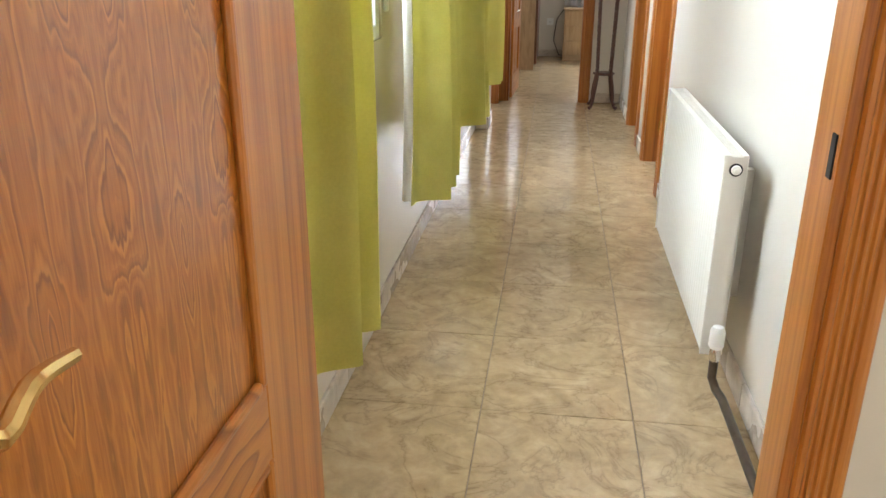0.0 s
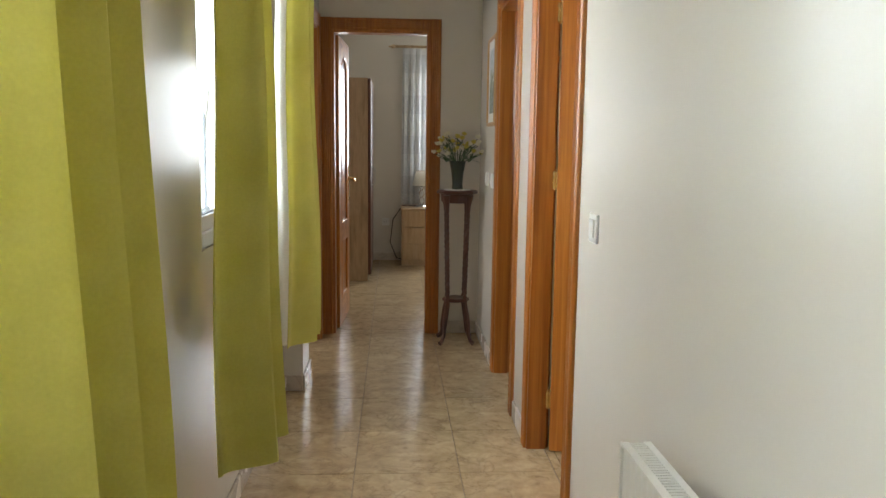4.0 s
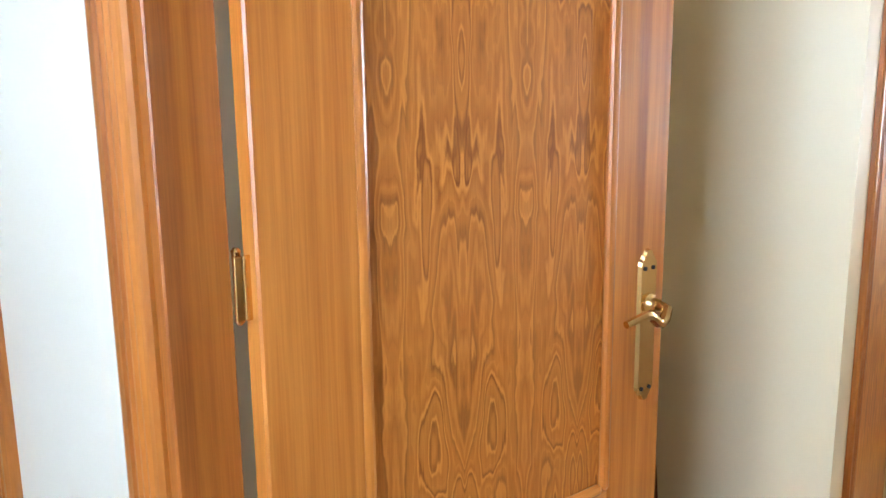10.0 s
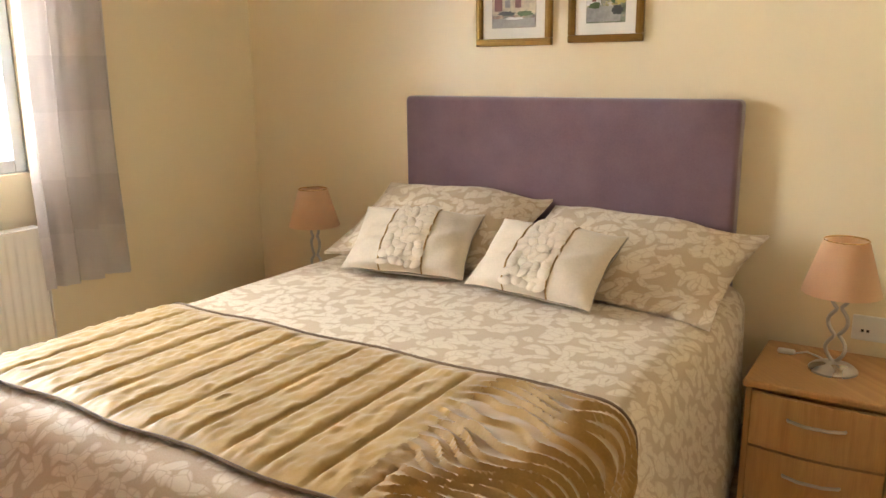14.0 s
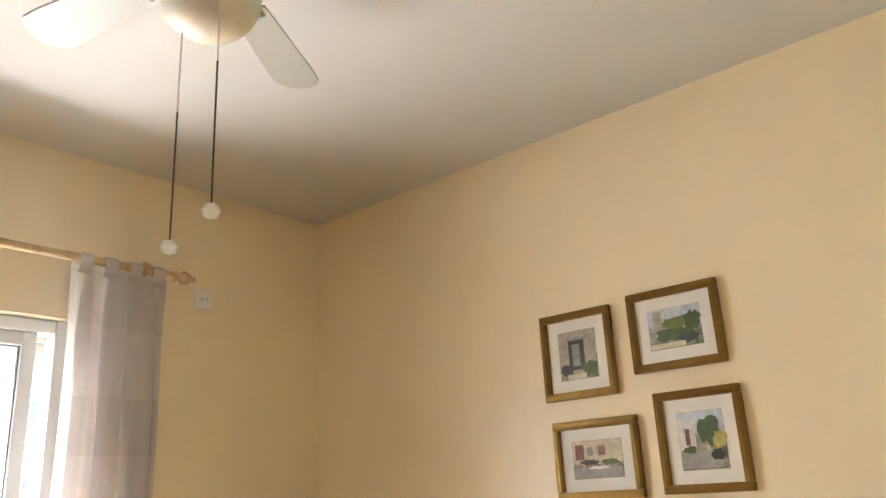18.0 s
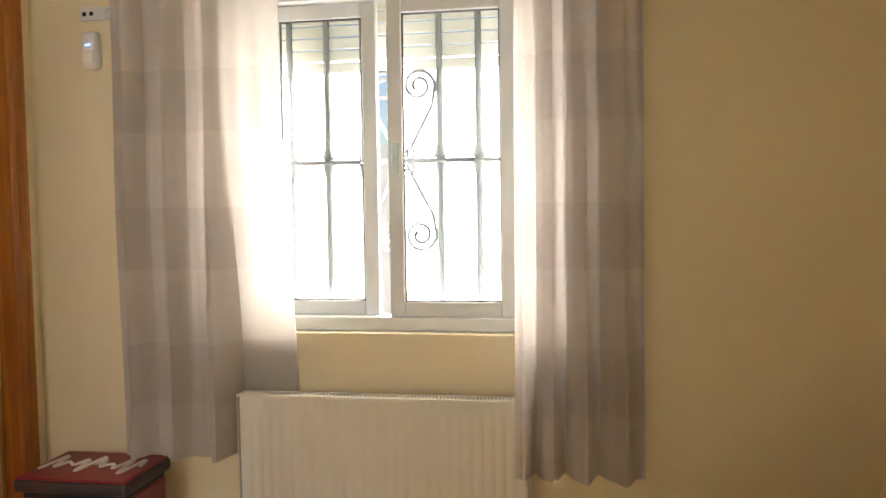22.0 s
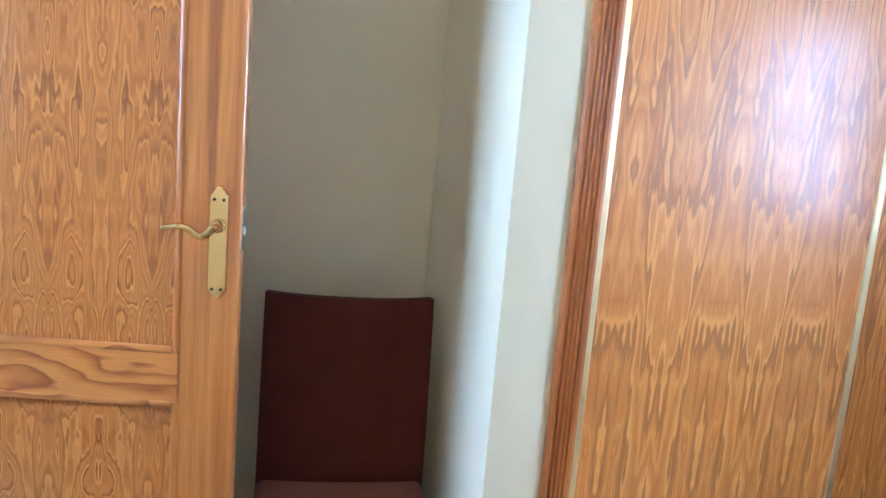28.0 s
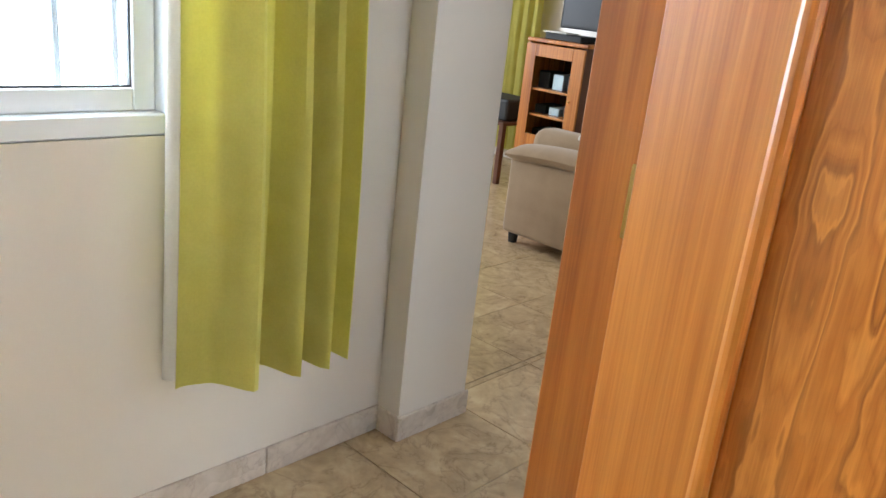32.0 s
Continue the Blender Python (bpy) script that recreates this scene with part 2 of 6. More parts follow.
def pine(name, dark, mid, light, rings=9.0, across="x", flame=True, rough=0.36, coat=0.4, stretch=0.16, wobble=2.6, mirror=0.0):
    """Varnished pine: long growth lines, or mirrored flame figure."""
    m, nt, b = nodes_of(name, rough, 0, 0.5)
    tc = nt.nodes.new("ShaderNodeTexCoord")
    info = nt.nodes.new("ShaderNodeObjectInfo")
    sep = nt.nodes.new("ShaderNodeSeparateXYZ")
    nt.links.new(tc.outputs["Object"], sep.inputs["Vector"])
    u = math_of(nt, "ADD", sep.outputs["X"], sep.outputs["Y"]) if across == "xy" else sep.outputs["Y" if across == "y" else "X"]
    along = sep.outputs["Z"]
    if across == "z":
        u, along = sep.outputs["Z"], sep.outputs["X"]
    if mirror:
        u = math_of(nt, "PINGPONG", math_of(nt, "ADD", u, 20.0), mirror)
    seed = math_of(nt, "MULTIPLY", info.outputs["Random"], 37.0)
    vec = nt.nodes.new("ShaderNodeCombineXYZ")
    nt.links.new(u, vec.inputs["X"])
    nt.links.new(math_of(nt, "ADD", math_of(nt, "MULTIPLY", along, stretch), seed), vec.inputs["Y"])
    nt.links.new(seed, vec.inputs["Z"])
    big = noise_of(nt, vec.outputs["Vector"], 5.0, 2.0, 0.5)
    small = noise_of(nt, vec.outputs["Vector"], 16.0, 2.0, 0.5)
    # growth lines: the flame comes from lines of even height in a stretched noise
    field = math_of(nt, "ADD", math_of(nt, "MULTIPLY", big, wobble if flame else 0.6), math_of(nt, "MULTIPLY", u, 1.0 if flame else 5.0))
    field = math_of(nt, "ADD", field, math_of(nt, "MULTIPLY", small, 0.35 if flame else 0.12))
    saw = math_of(nt, "FRACT", math_of(nt, "MULTIPLY", field, rings))
    lines = ramp(nt, saw, [(0.0, light), (0.38, light), (0.72, mid), (0.9, dark), (1.0, light)])
    if not flame:
        streak = noise_of(nt, vec.outputs["Vector"], 20.0, 3.0, 0.5, 0.1)
        lines = mixed(nt, lines, ramp(nt, streak, [(0.33, dark), (0.42, mid), (0.52, light), (0.6, mid), (0.68, light)]), 0.8)
    vec2 = nt.nodes.new("ShaderNodeCombineXYZ")
    nt.links.new(math_of(nt, "MULTIPLY", u, 1.0), vec2.inputs["X"])
    nt.links.new(math_of(nt, "MULTIPLY", along, 0.02), vec2.inputs["Y"])
    nt.links.new(seed, vec2.inputs["Z"])
    fibre = noise_of(nt, vec2.outputs["Vector"], 420.0, 3.0, 0.6)
    c = mixed(nt, lines, ramp(nt, fibre, [(0.35, tuple(x * 0.72 for x in mid)), (0.65, light)]), 0.28)
    tone = ramp(nt, noise_of(nt, vec.outputs["Vector"], 2.5, 2.0), [(0.3, (0.84, 0.8, 0.76)), (0.7, (1.08, 1.08, 1.08))])
    c = mixed(nt, c, tone, 0.8 if flame else 0.3, "MULTIPLY")
    nt.links.new(c, b.inputs["Base Color"])
    b.inputs["Coat Weight"].default_value, b.inputs["Coat Roughness"].default_value = coat, 0.2
    bumped(nt, b, fibre, 0.05, 0.0006)
    return m


def figured(name, dark, mid, light, mirror, rough=0.28, coat=0.5, coat_rough=0.12, tall=1.0, zoom=1.0, eyes=0.75, straight=0.8, rings=2.3, knot=0.26, reach=0.42, mid_w=0.55, fine_w=0.16):
    """Rotary-cut pine veneer: book-matched cathedral flames with knots like eyes."""
    m, nt, b = nodes_of(name, rough, 0, 0.5)
    tc = nt.nodes.new("ShaderNodeTexCoord")
    info = nt.nodes.new("ShaderNodeObjectInfo")
    sep = nt.nodes.new("ShaderNodeSeparateXYZ")
    nt.links.new(tc.outputs["Object"], sep.inputs["Vector"])
    seed = math_of(nt, "MULTIPLY", info.outputs["Random"], 37.0)
    u = math_of(nt, "PINGPONG", math_of(nt, "ADD", sep.outputs["X"], 20.0), mirror)
    def stretched(kx, kz, off):
        vec = nt.nodes.new("ShaderNodeCombineXYZ")
        nt.links.new(math_of(nt, "MULTIPLY", u, kx * zoom), vec.inputs["X"])
        nt.links.new(math_of(nt, "ADD", math_of(nt, "MULTIPLY", sep.outputs["Z"], kz * tall * zoom), seed), vec.inputs["Y"])
        nt.links.new(math_of(nt, "ADD", seed, off), vec.inputs["Z"])
        return vec.outputs["Vector"]
    big = noise_of(nt, stretched(1.0, 0.085, 0.0), 11.0, 1.0, 0.4, 0.5)
    streak = noise_of(nt, stretched(1.0, 0.012, 5.0), 34.0, 2.0, 0.5)
    mid_n = noise_of(nt, stretched(1.0, 0.16, 3.0), 30.0, 2.0, 0.45, 0.5)
    fine = noise_of(nt, stretched(1.0, 0.16, 7.0), 90.0, 2.0, 0.5)
    warp = put(nt, "ShaderNodeTexNoise", Scale=9.0, Detail=2.0)
    nt.links.new(stretched(1.0, 0.3, 23.0), warp.inputs["Vector"])
    vo = put(nt, "ShaderNodeTexVoronoi", Scale=8.0, Randomness=1.0)
    vo.voronoi_dimensions = "2D"
    nt.links.new(mixed(nt, stretched(1.0, knot, 11.0), warp.outputs["Color"], 0.06), vo.inputs["Vector"])
    near = nt.nodes.new("ShaderNodeMapRange")
    near.interpolation_type = "SMOOTHSTEP"
    near.inputs["From Min"].default_value, near.inputs["From Max"].default_value = 0.0, reach
    near.inputs["To Min"].default_value, near.inputs["To Max"].default_value = eyes, 0.0
    nt.links.new(vo.outputs["Distance"], near.inputs["Value"])
    field = math_of(nt, "ADD", math_of(nt, "MULTIPLY", big, 2.3), math_of(nt, "MULTIPLY", mid_n, mid_w))
    field = math_of(nt, "ADD", field, math_of(nt, "MULTIPLY", fine, fine_w))
    field = math_of(nt, "ADD", field, near.outputs["Result"])
    field = math_of(nt, "ADD", field, math_of(nt, "MULTIPLY", streak, straight))
    half = tuple(0.5 * (x + y) for x, y in zip(light, mid))
    saw = math_of(nt, "FRACT", math_of(nt, "MULTIPLY", field, rings))
    lines = ramp(nt, saw, [(0.0, mid), (0.2, mid), (0.33, light), (0.39, light), (0.46, dark), (0.54, dark), (0.66, mid), (0.84, half), (1.0, mid)])
    late = ramp(nt, math_of(nt, "FRACT", math_of(nt, "MULTIPLY", field, rings * 2.7)), [(0.0, half), (0.3, light), (0.6, half), (0.82, mid), (0.92, dark), (1.0, half)])
    lines = mixed(nt, lines, late, 0.22)
    broad = ramp(nt, noise_of(nt, stretched(1.0, 0.09, 17.0), 7.0, 2.0), [(0.32, tuple(0.7 * x for x in mid)), (0.5, mid), (0.66, half)])
    c = mixed(nt, lines, broad, 0.18)
    fibre = noise_of(nt, stretched(1.0, 0.02, 1.0), 420.0, 3.0, 0.6)
    c = mixed(nt, c, ramp(nt, fibre, [(0.35, tuple(x * 0.72 for x in mid)), (0.65, light)]), 0.2)
    nt.links.new(c, b.inputs["Base Color"])
    b.inputs["Coat Weight"].default_value, b.inputs["Coat Roughness"].default_value = coat, coat_rough
    bumped(nt, b, fibre, 0.05, 0.0006)
    return m


def cloth(name, a, bcol, weave=900.0, rough=0.9, sheen=0.3, through_light=0.0, bands=None, alpha=1.0, fold=0.0):
    """Woven fabric; through_light lets daylight shine through; bands: broad horizontal weave bands."""
    m, nt, b = nodes_of(name, rough, 0, 0.2)
    v = coords(nt)
    f = noise_of(nt, v, 7, 3)
    w = noise_of(nt, v, weave * 0.25, 2)
    c = mixed(nt, ramp(nt, f, [(0.3, a), (0.7, bcol)]), ramp(nt, w, [(0.3, tuple(x * 0.88 for x in a)), (0.7, bcol)]), 0.22)
    if bands:
        step, tint = bands
        sep = nt.nodes.new("ShaderNodeSeparateXYZ")
        nt.links.new(v, sep.inputs["Vector"])
        s = math_of(nt, "FRACT", math_of(nt, "DIVIDE", math_of(nt, "ADD", sep.outputs["Z"], 10.0), step))
        c = mixed(nt, c, tint, math_of(nt, "MULTIPLY", math_of(nt, "GREATER_THAN", s, 0.55), 0.6))
    nt.links.new(c, b.inputs["Base Color"])
    b.inputs["Sheen Weight"].default_value = sheen
    bumped(nt, b, w, 0.25, 0.0008)
    out = nt.nodes["Material Output"]
    surf = b.outputs["BSDF"]
    if through_light:
        tr = nt.nodes.new("ShaderNodeBsdfTranslucent")
        nt.links.new(c, tr.inputs["Color"])
        mx = put(nt, "ShaderNodeMixShader", Fac=through_light)
        nt.links.new(surf, mx.inputs[1]), nt.links.new(tr.outputs["BSDF"], mx.inputs[2])
        surf = mx.outputs["Shader"]
    if alpha < 1:
        tp = nt.nodes.new("ShaderNodeBsdfTransparent")
        mx = put(nt, "ShaderNodeMixShader", Fac=alpha)
        nt.links.new(tp.outputs["BSDF"], mx.inputs[1]), nt.links.new(surf, mx.inputs[2])
        surf = mx.outputs["Shader"]
    nt.links.new(surf, out.inputs["Surface"])
    return m


def marble_tile(name, base, vein, pale, rough=0.16):
    """Glossy printed-stone floor tile, each one with its own pattern."""
    m, nt, b = nodes_of(name, rough, 0, 0.5)
    geo = nt.nodes.new("ShaderNodeNewGeometry")
    info = nt.nodes.new("ShaderNodeObjectInfo")
    add = nt.nodes.new("ShaderNodeVectorMath")
    add.operation = "ADD"
    comb = nt.nodes.new("ShaderNodeCombineXYZ")
    nt.links.new(math_of(nt, "MULTIPLY", info.outputs["Random"], 60.0), comb.inputs["Z"])
    nt.links.new(geo.outputs["Position"], add.inputs[0]), nt.links.new(comb.outputs["Vector"], add.inputs[1])
    v = add.outputs["Vector"]
    f = noise_of(nt, v, 9, 6, 0.65, 0.8)
    g = noise_of(nt, v, 22, 5, 0.6, 0.3)
    c = ramp(nt, f, [(0.34, tuple(x * 0.72 for x in base)), (0.5, base), (0.68, pale)])
    c = mixed(nt, c, ramp(nt, g, [(0.3, tuple(x * 0.8 for x in base)), (0.6, pale)]), 0.35)
    line = math_of(nt, "ABSOLUTE", math_of(nt, "SUBTRACT", noise_of(nt, v, 4.5, 5, 0.6, 1.0), 0.5))
    veins = ramp(nt, line, [(0.0, (1, 1, 1)), (0.012, (0.3, 0.3, 0.3)), (0.04, (0, 0, 0))])
    c = mixed(nt, c, vein, math_of(nt, "MULTIPLY", veins, 0.42))
    nt.links.new(c, b.inputs["Base Color"])
    r = nt.nodes.new("ShaderNodeMapRange")
    r.inputs["To Min"].default_value, r.inputs["To Max"].default_value = rough * 0.7, rough * 1.5
    nt.links.new(noise_of(nt, v, 3, 3), r.inputs["Value"])
    nt.links.new(r.outputs["Result"], b.inputs["Roughness"])
    return m


def damask(name, ground, figure, size=23.0):
    """Jacquard bedspread: pale satin leaves, turned three ways, on a beige ground."""
    m, nt, b = nodes_of(name, 0.62, 0, 0.35)
    v = coords(nt)
    sep = nt.nodes.new("ShaderNodeSeparateXYZ")
    nt.links.new(v, sep.inputs["Vector"])
    flat = nt.nodes.new("ShaderNodeCombineXYZ")
    nt.links.new(math_of(nt, "ADD", sep.outputs["X"], math_of(nt, "MULTIPLY", sep.outputs["Z"], 0.85)), flat.inputs["X"])
    nt.links.new(math_of(nt, "SUBTRACT", sep.outputs["Y"], math_of(nt, "MULTIPLY", sep.outputs["Z"], 0.85)), flat.inputs["Y"])
    wob = put(nt, "ShaderNodeTexNoise", Scale=11.0, Detail=1.0)
    nt.links.new(flat.outputs["Vector"], wob.inputs["Vector"])
    vv = mixed(nt, flat.outputs["Vector"], wob.outputs["Color"], 0.06)
    mask = None
    for k, (turn, long) in enumerate(((0.35, 2.1), (1.5, 2.4), (2.55, 1.9))):
        mp = nt.nodes.new("ShaderNodeMapping")
        mp.vector_type = "TEXTURE"
        mp.inputs["Rotation"].default_value = (0, 0, turn)
        mp.inputs["Location"].default_value = (0.37 * k, 0.53 * k, 0)
        mp.inputs["Scale"].default_value = (long, 1.0, 1.0)
        nt.links.new(vv, mp.inputs["Vector"])
        vo = put(nt, "ShaderNodeTexVoronoi", Scale=size, Randomness=0.9)
        vo.voronoi_dimensions = "2D"
        nt.links.new(mp.outputs["Vector"], vo.inputs["Vector"])
        leaf = ramp(nt, vo.outputs["Distance"], [(0.24, (1, 1, 1)), (0.33, (0, 0, 0))])
        mask = leaf if mask is None else mixed(nt, mask, leaf, 1.0, "LIGHTEN")
    # fine gaps between the petals
    ed = put(nt, "ShaderNodeTexVoronoi", Scale=size * 1.5, Randomness=1.0)
    ed.voronoi_dimensions, ed.feature = "2D", "DISTANCE_TO_EDGE"
    nt.links.new(vv, ed.inputs["Vector"])
    mask = mixed(nt, mask, ramp(nt, ed.outputs["Distance"], [(0.02, (0.25, 0.25, 0.25)), (0.07, (1, 1, 1))]), 0.8, "MULTIPLY")
    c = mixed(nt, ground, figure, mask)
    w = noise_of(nt, v, 320, 2)
    c = mixed(nt, c, ramp(nt, w, [(0.3, tuple(x * 0.8 for x in ground)), (0.7, figure)]), 0.16)
    nt.links.new(c, b.inputs["Base Color"])
    b.inputs["Sheen Weight"].default_value = 0.25
    bumped(nt, b, mixed(nt, mask, w, 0.25), 0.4, 0.002)
    return m


WALL = plaster("cream_wall_paint", (0.71, 0.66, 0.575), 0.23, 0.6, 0.05)
WALL_BED = plaster("warm_cream_wall_paint", (0.83, 0.715, 0.49), 0.36, 0.5, 0.07)
CEIL = plaster("white_ceiling_paint", (0.68, 0.65, 0.60))
OUTWALL = plaster("white_render", (0.85, 0.85, 0.83))
WOOD_D, WOOD_M, WOOD_L = (0.21, 0.048, 0.005), (0.43, 0.132, 0.015), (0.60, 0.232, 0.038)
PINE_V = pine("varnished_pine_straight", WOOD_D, WOOD_M, WOOD_L, rings=6.0, across="xy", flame=False, stretch=0.03)
PINE_H = pine("varnished_pine_rail", WOOD_D, WOOD_M, WOOD_L, rings=7.0, across="z", flame=True, stretch=0.25, wobble=1.2)
PINE_F = figured("varnished_pine_flame", (0.17, 0.040, 0.005), (0.40, 0.122, 0.014), (0.68, 0.275, 0.048), 0.114, tall=1.25, zoom=1.25, rough=0.32, coat=0.38, eyes=0.75, straight=0.4, rings=2.6, knot=0.3, reach=0.36, mid_w=0.7, fine_w=0.16)
PINE_W = figured("varnished_pine_sliding_panel", (0.18, 0.042, 0.005), (0.52, 0.18, 0.021), (0.86, 0.40, 0.075), 0.135, rough=0.42, coat=0.42, coat_rough=0.19, tall=1.1, zoom=0.9, eyes=0.3, straight=0.9, rings=2.1, mid_w=0.6, fine_w=0.14)
PINE_C = pine("varnished_pine_casing", (0.20, 0.048, 0.006), (0.36, 0.107, 0.014), (0.50, 0.182, 0.029), rings=7.0, across="xy", flame=False, stretch=0.03)
OAK = pine("oak_laminate", (0.25, 0.15, 0.075), (0.36, 0.23, 0.12), (0.45, 0.30, 0.17), rings=5.0, across="xy", flame=False, rough=0.5, coat=0.1)
BEECH = pine("beech_laminate", (0.40, 0.205, 0.068), (0.48, 0.265, 0.095), (0.55, 0.32, 0.125), rings=4.0, across="xy", flame=False, rough=0.45, coat=0.2)
RAW_PINE = pine("pale_pine", (0.42, 0.27, 0.13), (0.55, 0.37, 0.2), (0.62, 0.45, 0.26), rings=4.0, across="xy", flame=False, rough=0.5, coat=0.2)
DARKWOOD = pine("dark_mahogany", (0.03, 0.008, 0.004), (0.06, 0.016, 0.008), (0.10, 0.03, 0.014), rings=6.0, across="xy", flame=False, rough=0.38, coat=0.15)
TILE = marble_tile("marbled_floor_tile", (0.48, 0.345, 0.19), (0.17, 0.105, 0.055), (0.61, 0.47, 0.285))
SKIRT = marble_tile("marbled_skirting_tile", (0.57, 0.49, 0.40), (0.36, 0.29, 0.24), (0.66, 0.59, 0.51), 0.25)
GROUT = plain("grey_brown_grout", (0.30, 0.225, 0.155), 0.9, 0, 0.2, 60, 0.3)
WHITE = plain("white_enamel", (0.80, 0.79, 0.76), 0.3, 0, 0.02, 12)
RADMAT = plain("cream_white_radiator_enamel", (0.78, 0.75, 0.68), 0.32, 0, 0.02, 12)
PLASTIC = plain("white_plastic", (0.78, 0.77, 0.73), 0.4, 0, 0.02, 20)
ALU = plain("white_lacquered_aluminium", (0.74, 0.77, 0.79), 0.35, 0, 0.03, 15)
GREYALU = plain("grey_aluminium", (0.42, 0.50, 0.53), 0.35, 0.4, 0.04, 20)
BLACK = plain("black_rubber", (0.012, 0.012, 0.012), 0.6, 0, 0.2, 30)
SEAL = plain("grey_window_seal", (0.06, 0.065, 0.07), 0.6, 0, 0.2, 30)
BRASS = plain("polished_brass", (0.72, 0.50, 0.20), 0.22, 1.0, 0.08, 40)
GOLDTRIM = plain("anodised_gold_trim", (0.80, 0.66, 0.38), 0.4, 1.0, 0.05, 40)
STEEL = plain("brushed_steel", (0.55, 0.54, 0.52), 0.28, 1.0, 0.06, 40)
CHROME = plain("chrome", (0.75, 0.75, 0.75), 0.12, 1.0, 0.03, 20)
# grille iron: backlit shade is put into the grey, paint colour unknown
IRON = plain("iron_toned_backlit", (0.22, 0.23, 0.24), 0.6, 0, 0.1, 40)
PIPE = plain("dull_copper_pipe", (0.10, 0.075, 0.055), 0.45, 0.6, 0.25, 40)
GREEN = cloth("lime_green_curtain_cloth", (0.655, 0.61, 0.155), (0.755, 0.71, 0.225), 700, 0.75, 0.3, 0.55)
LINING = cloth("white_curtain_lining", (0.72, 0.70, 0.62), (0.80, 0.78, 0.70), 700, 0.9, 0.2, 0.4)
SHEER = cloth("grey_white_banded_voile", (0.74, 0.70, 0.68), (0.81, 0.77, 0.75), 900, 0.9, 0.2, 0.55, (0.42, (0.66, 0.62, 0.605)), 0.8)
SHEERW = cloth("white_voile", (0.72, 0.72, 0.70), (0.8, 0.8, 0.78), 900, 0.9, 0.2, 0.5, (0.42, (0.62, 0.62, 0.62)), 0.85)
MAUVE = cloth("mauve_suede", (0.14, 0.084, 0.104), (0.185, 0.115, 0.135), 600, 0.9, 0.6)
SPREAD = damask("damask_bedspread", (0.49, 0.37, 0.235), (0.70, 0.61, 0.475))
CUSHION = cloth("cream_satin_cushion", (0.53, 0.45, 0.34), (0.65, 0.56, 0.44), 500, 0.6, 0.4)
THROW = cloth("gold_satin_throw", (0.33, 0.205, 0.055), (0.45, 0.295, 0.09), 800, 0.45, 0.4)
THROWD = cloth("brown_gold_ruched_satin", (0.24, 0.135, 0.03), (0.36, 0.215, 0.055), 800, 0.62, 0.4)
PIPING = cloth("dark_brown_piping", (0.13, 0.08, 0.04), (0.17, 0.11, 0.06), 500)
MAROON = cloth("maroon_upholstery", (0.066, 0.012, 0.005), (0.095, 0.018, 0.007), 700, 0.95, 0.05)
SEATBROWN = cloth("brown_seat_cloth", (0.19, 0.055, 0.028), (0.25, 0.075, 0.038), 700, 0.85, 0.08)
BEIGE = cloth("beige_armchair_cloth", (0.30, 0.21, 0.125), (0.38, 0.275, 0.17), 600, 0.9, 0.3)
PEACH = cloth("peach_lampshade", (0.88, 0.64, 0.42), (0.92, 0.71, 0.50), 900, 0.8, 0.2, 0.4)
SHADEW = cloth("white_lampshade", (0.75, 0.70, 0.60), (0.8, 0.76, 0.66), 900, 0.8, 0.2, 0.4)
TOWEL = cloth("white_towel", (0.62, 0.62, 0.64), (0.72, 0.72, 0.74), 300, 0.95, 0.5)
BINRED = plain("maroon_fridge_paint", (0.19, 0.022, 0.036), 0.45, 0, 0.06, 10)
REDPRINT = plain("red_printed_lid", (0.25, 0.014, 0.026), 0.4, 0, 0.05, 15)
GOLDFRAME = plain("antique_gold_frame", (0.22, 0.13, 0.03), 0.32, 0.8, 0.2, 60, 0.2)
MOUNT = plain("white_picture_mount", (0.78, 0.76, 0.70), 0.8, 0, 0.02, 30)
CERAMIC = plain("white_ceramic", (0.78, 0.78, 0.78), 0.12, 0, 0.01, 10)
BLUETILE = plain("dark_blue_bathroom_tile", (0.03, 0.09, 0.12), 0.2, 0, 0.2, 8)
PALEBLUE = plaster("pale_blue_wall", (0.42, 0.49, 0.56))
VANITY = plain("dark_wood_vanity", (0.10, 0.035, 0.016), 0.4, 0, 0.15, 12)
FANWHITE = plain("off_white_fan_blade", (0.40, 0.38, 0.32), 0.45, 0, 0.05, 10)


# ---------- structure ----------
def structure(name, bm, mat, label, smooth=False):
    return solo(name, bm, mat, label, "wall" if "wall" in name else name.split("_")[0], kind="structure", smooth=smooth)


structure("wall_west", wall(bmesh.new(), "y", XL - OUT, XL, Y0 - 0.1, PILLAR[1], 0, H, [WIN1, WIN2]), WALL, "cream painted corridor wall with two windows")
structure("wall_pillar", bx(XL - OUT, PILLAR[0], PILLAR[1], PILLAR[2], 0, H), WALL, "cream painted pillar standing out of the corridor wall")
structure("wall_living_door", wall(bmesh.new(), "y", -0.68, -0.53, LIV_DOOR[0], YE + 0.1, 0, H, [(LIV_DOOR[0], LIV_DOOR[1], 0, DOOR_H)]), WALL, "cream wall with the doorway to the living room")
structure("wall_partition", wall(bmesh.new(), "y", XR, XB, Y0, YE, 0, H, [(*BED_DOOR, 0, DOOR_H), (*BATH_DOOR, 0, DOOR_H)]), WALL, "cream painted partition wall between corridor and rooms")
structure("wall_end", wall(bmesh.new(), "x", YE, YE + 0.1, -0.53, 2.6, 0, H, [(*END_DOOR, 0, DOOR_H)]), WALL, "cream painted wall at the end of the corridor")
structure("wall_start", wall(bmesh.new(), "x", Y0 - 0.1, Y0, XL, XB, 0, H, [(*START_DOOR, 0, DOOR_H)]), WALL, "cream painted wall at the start of the corridor")
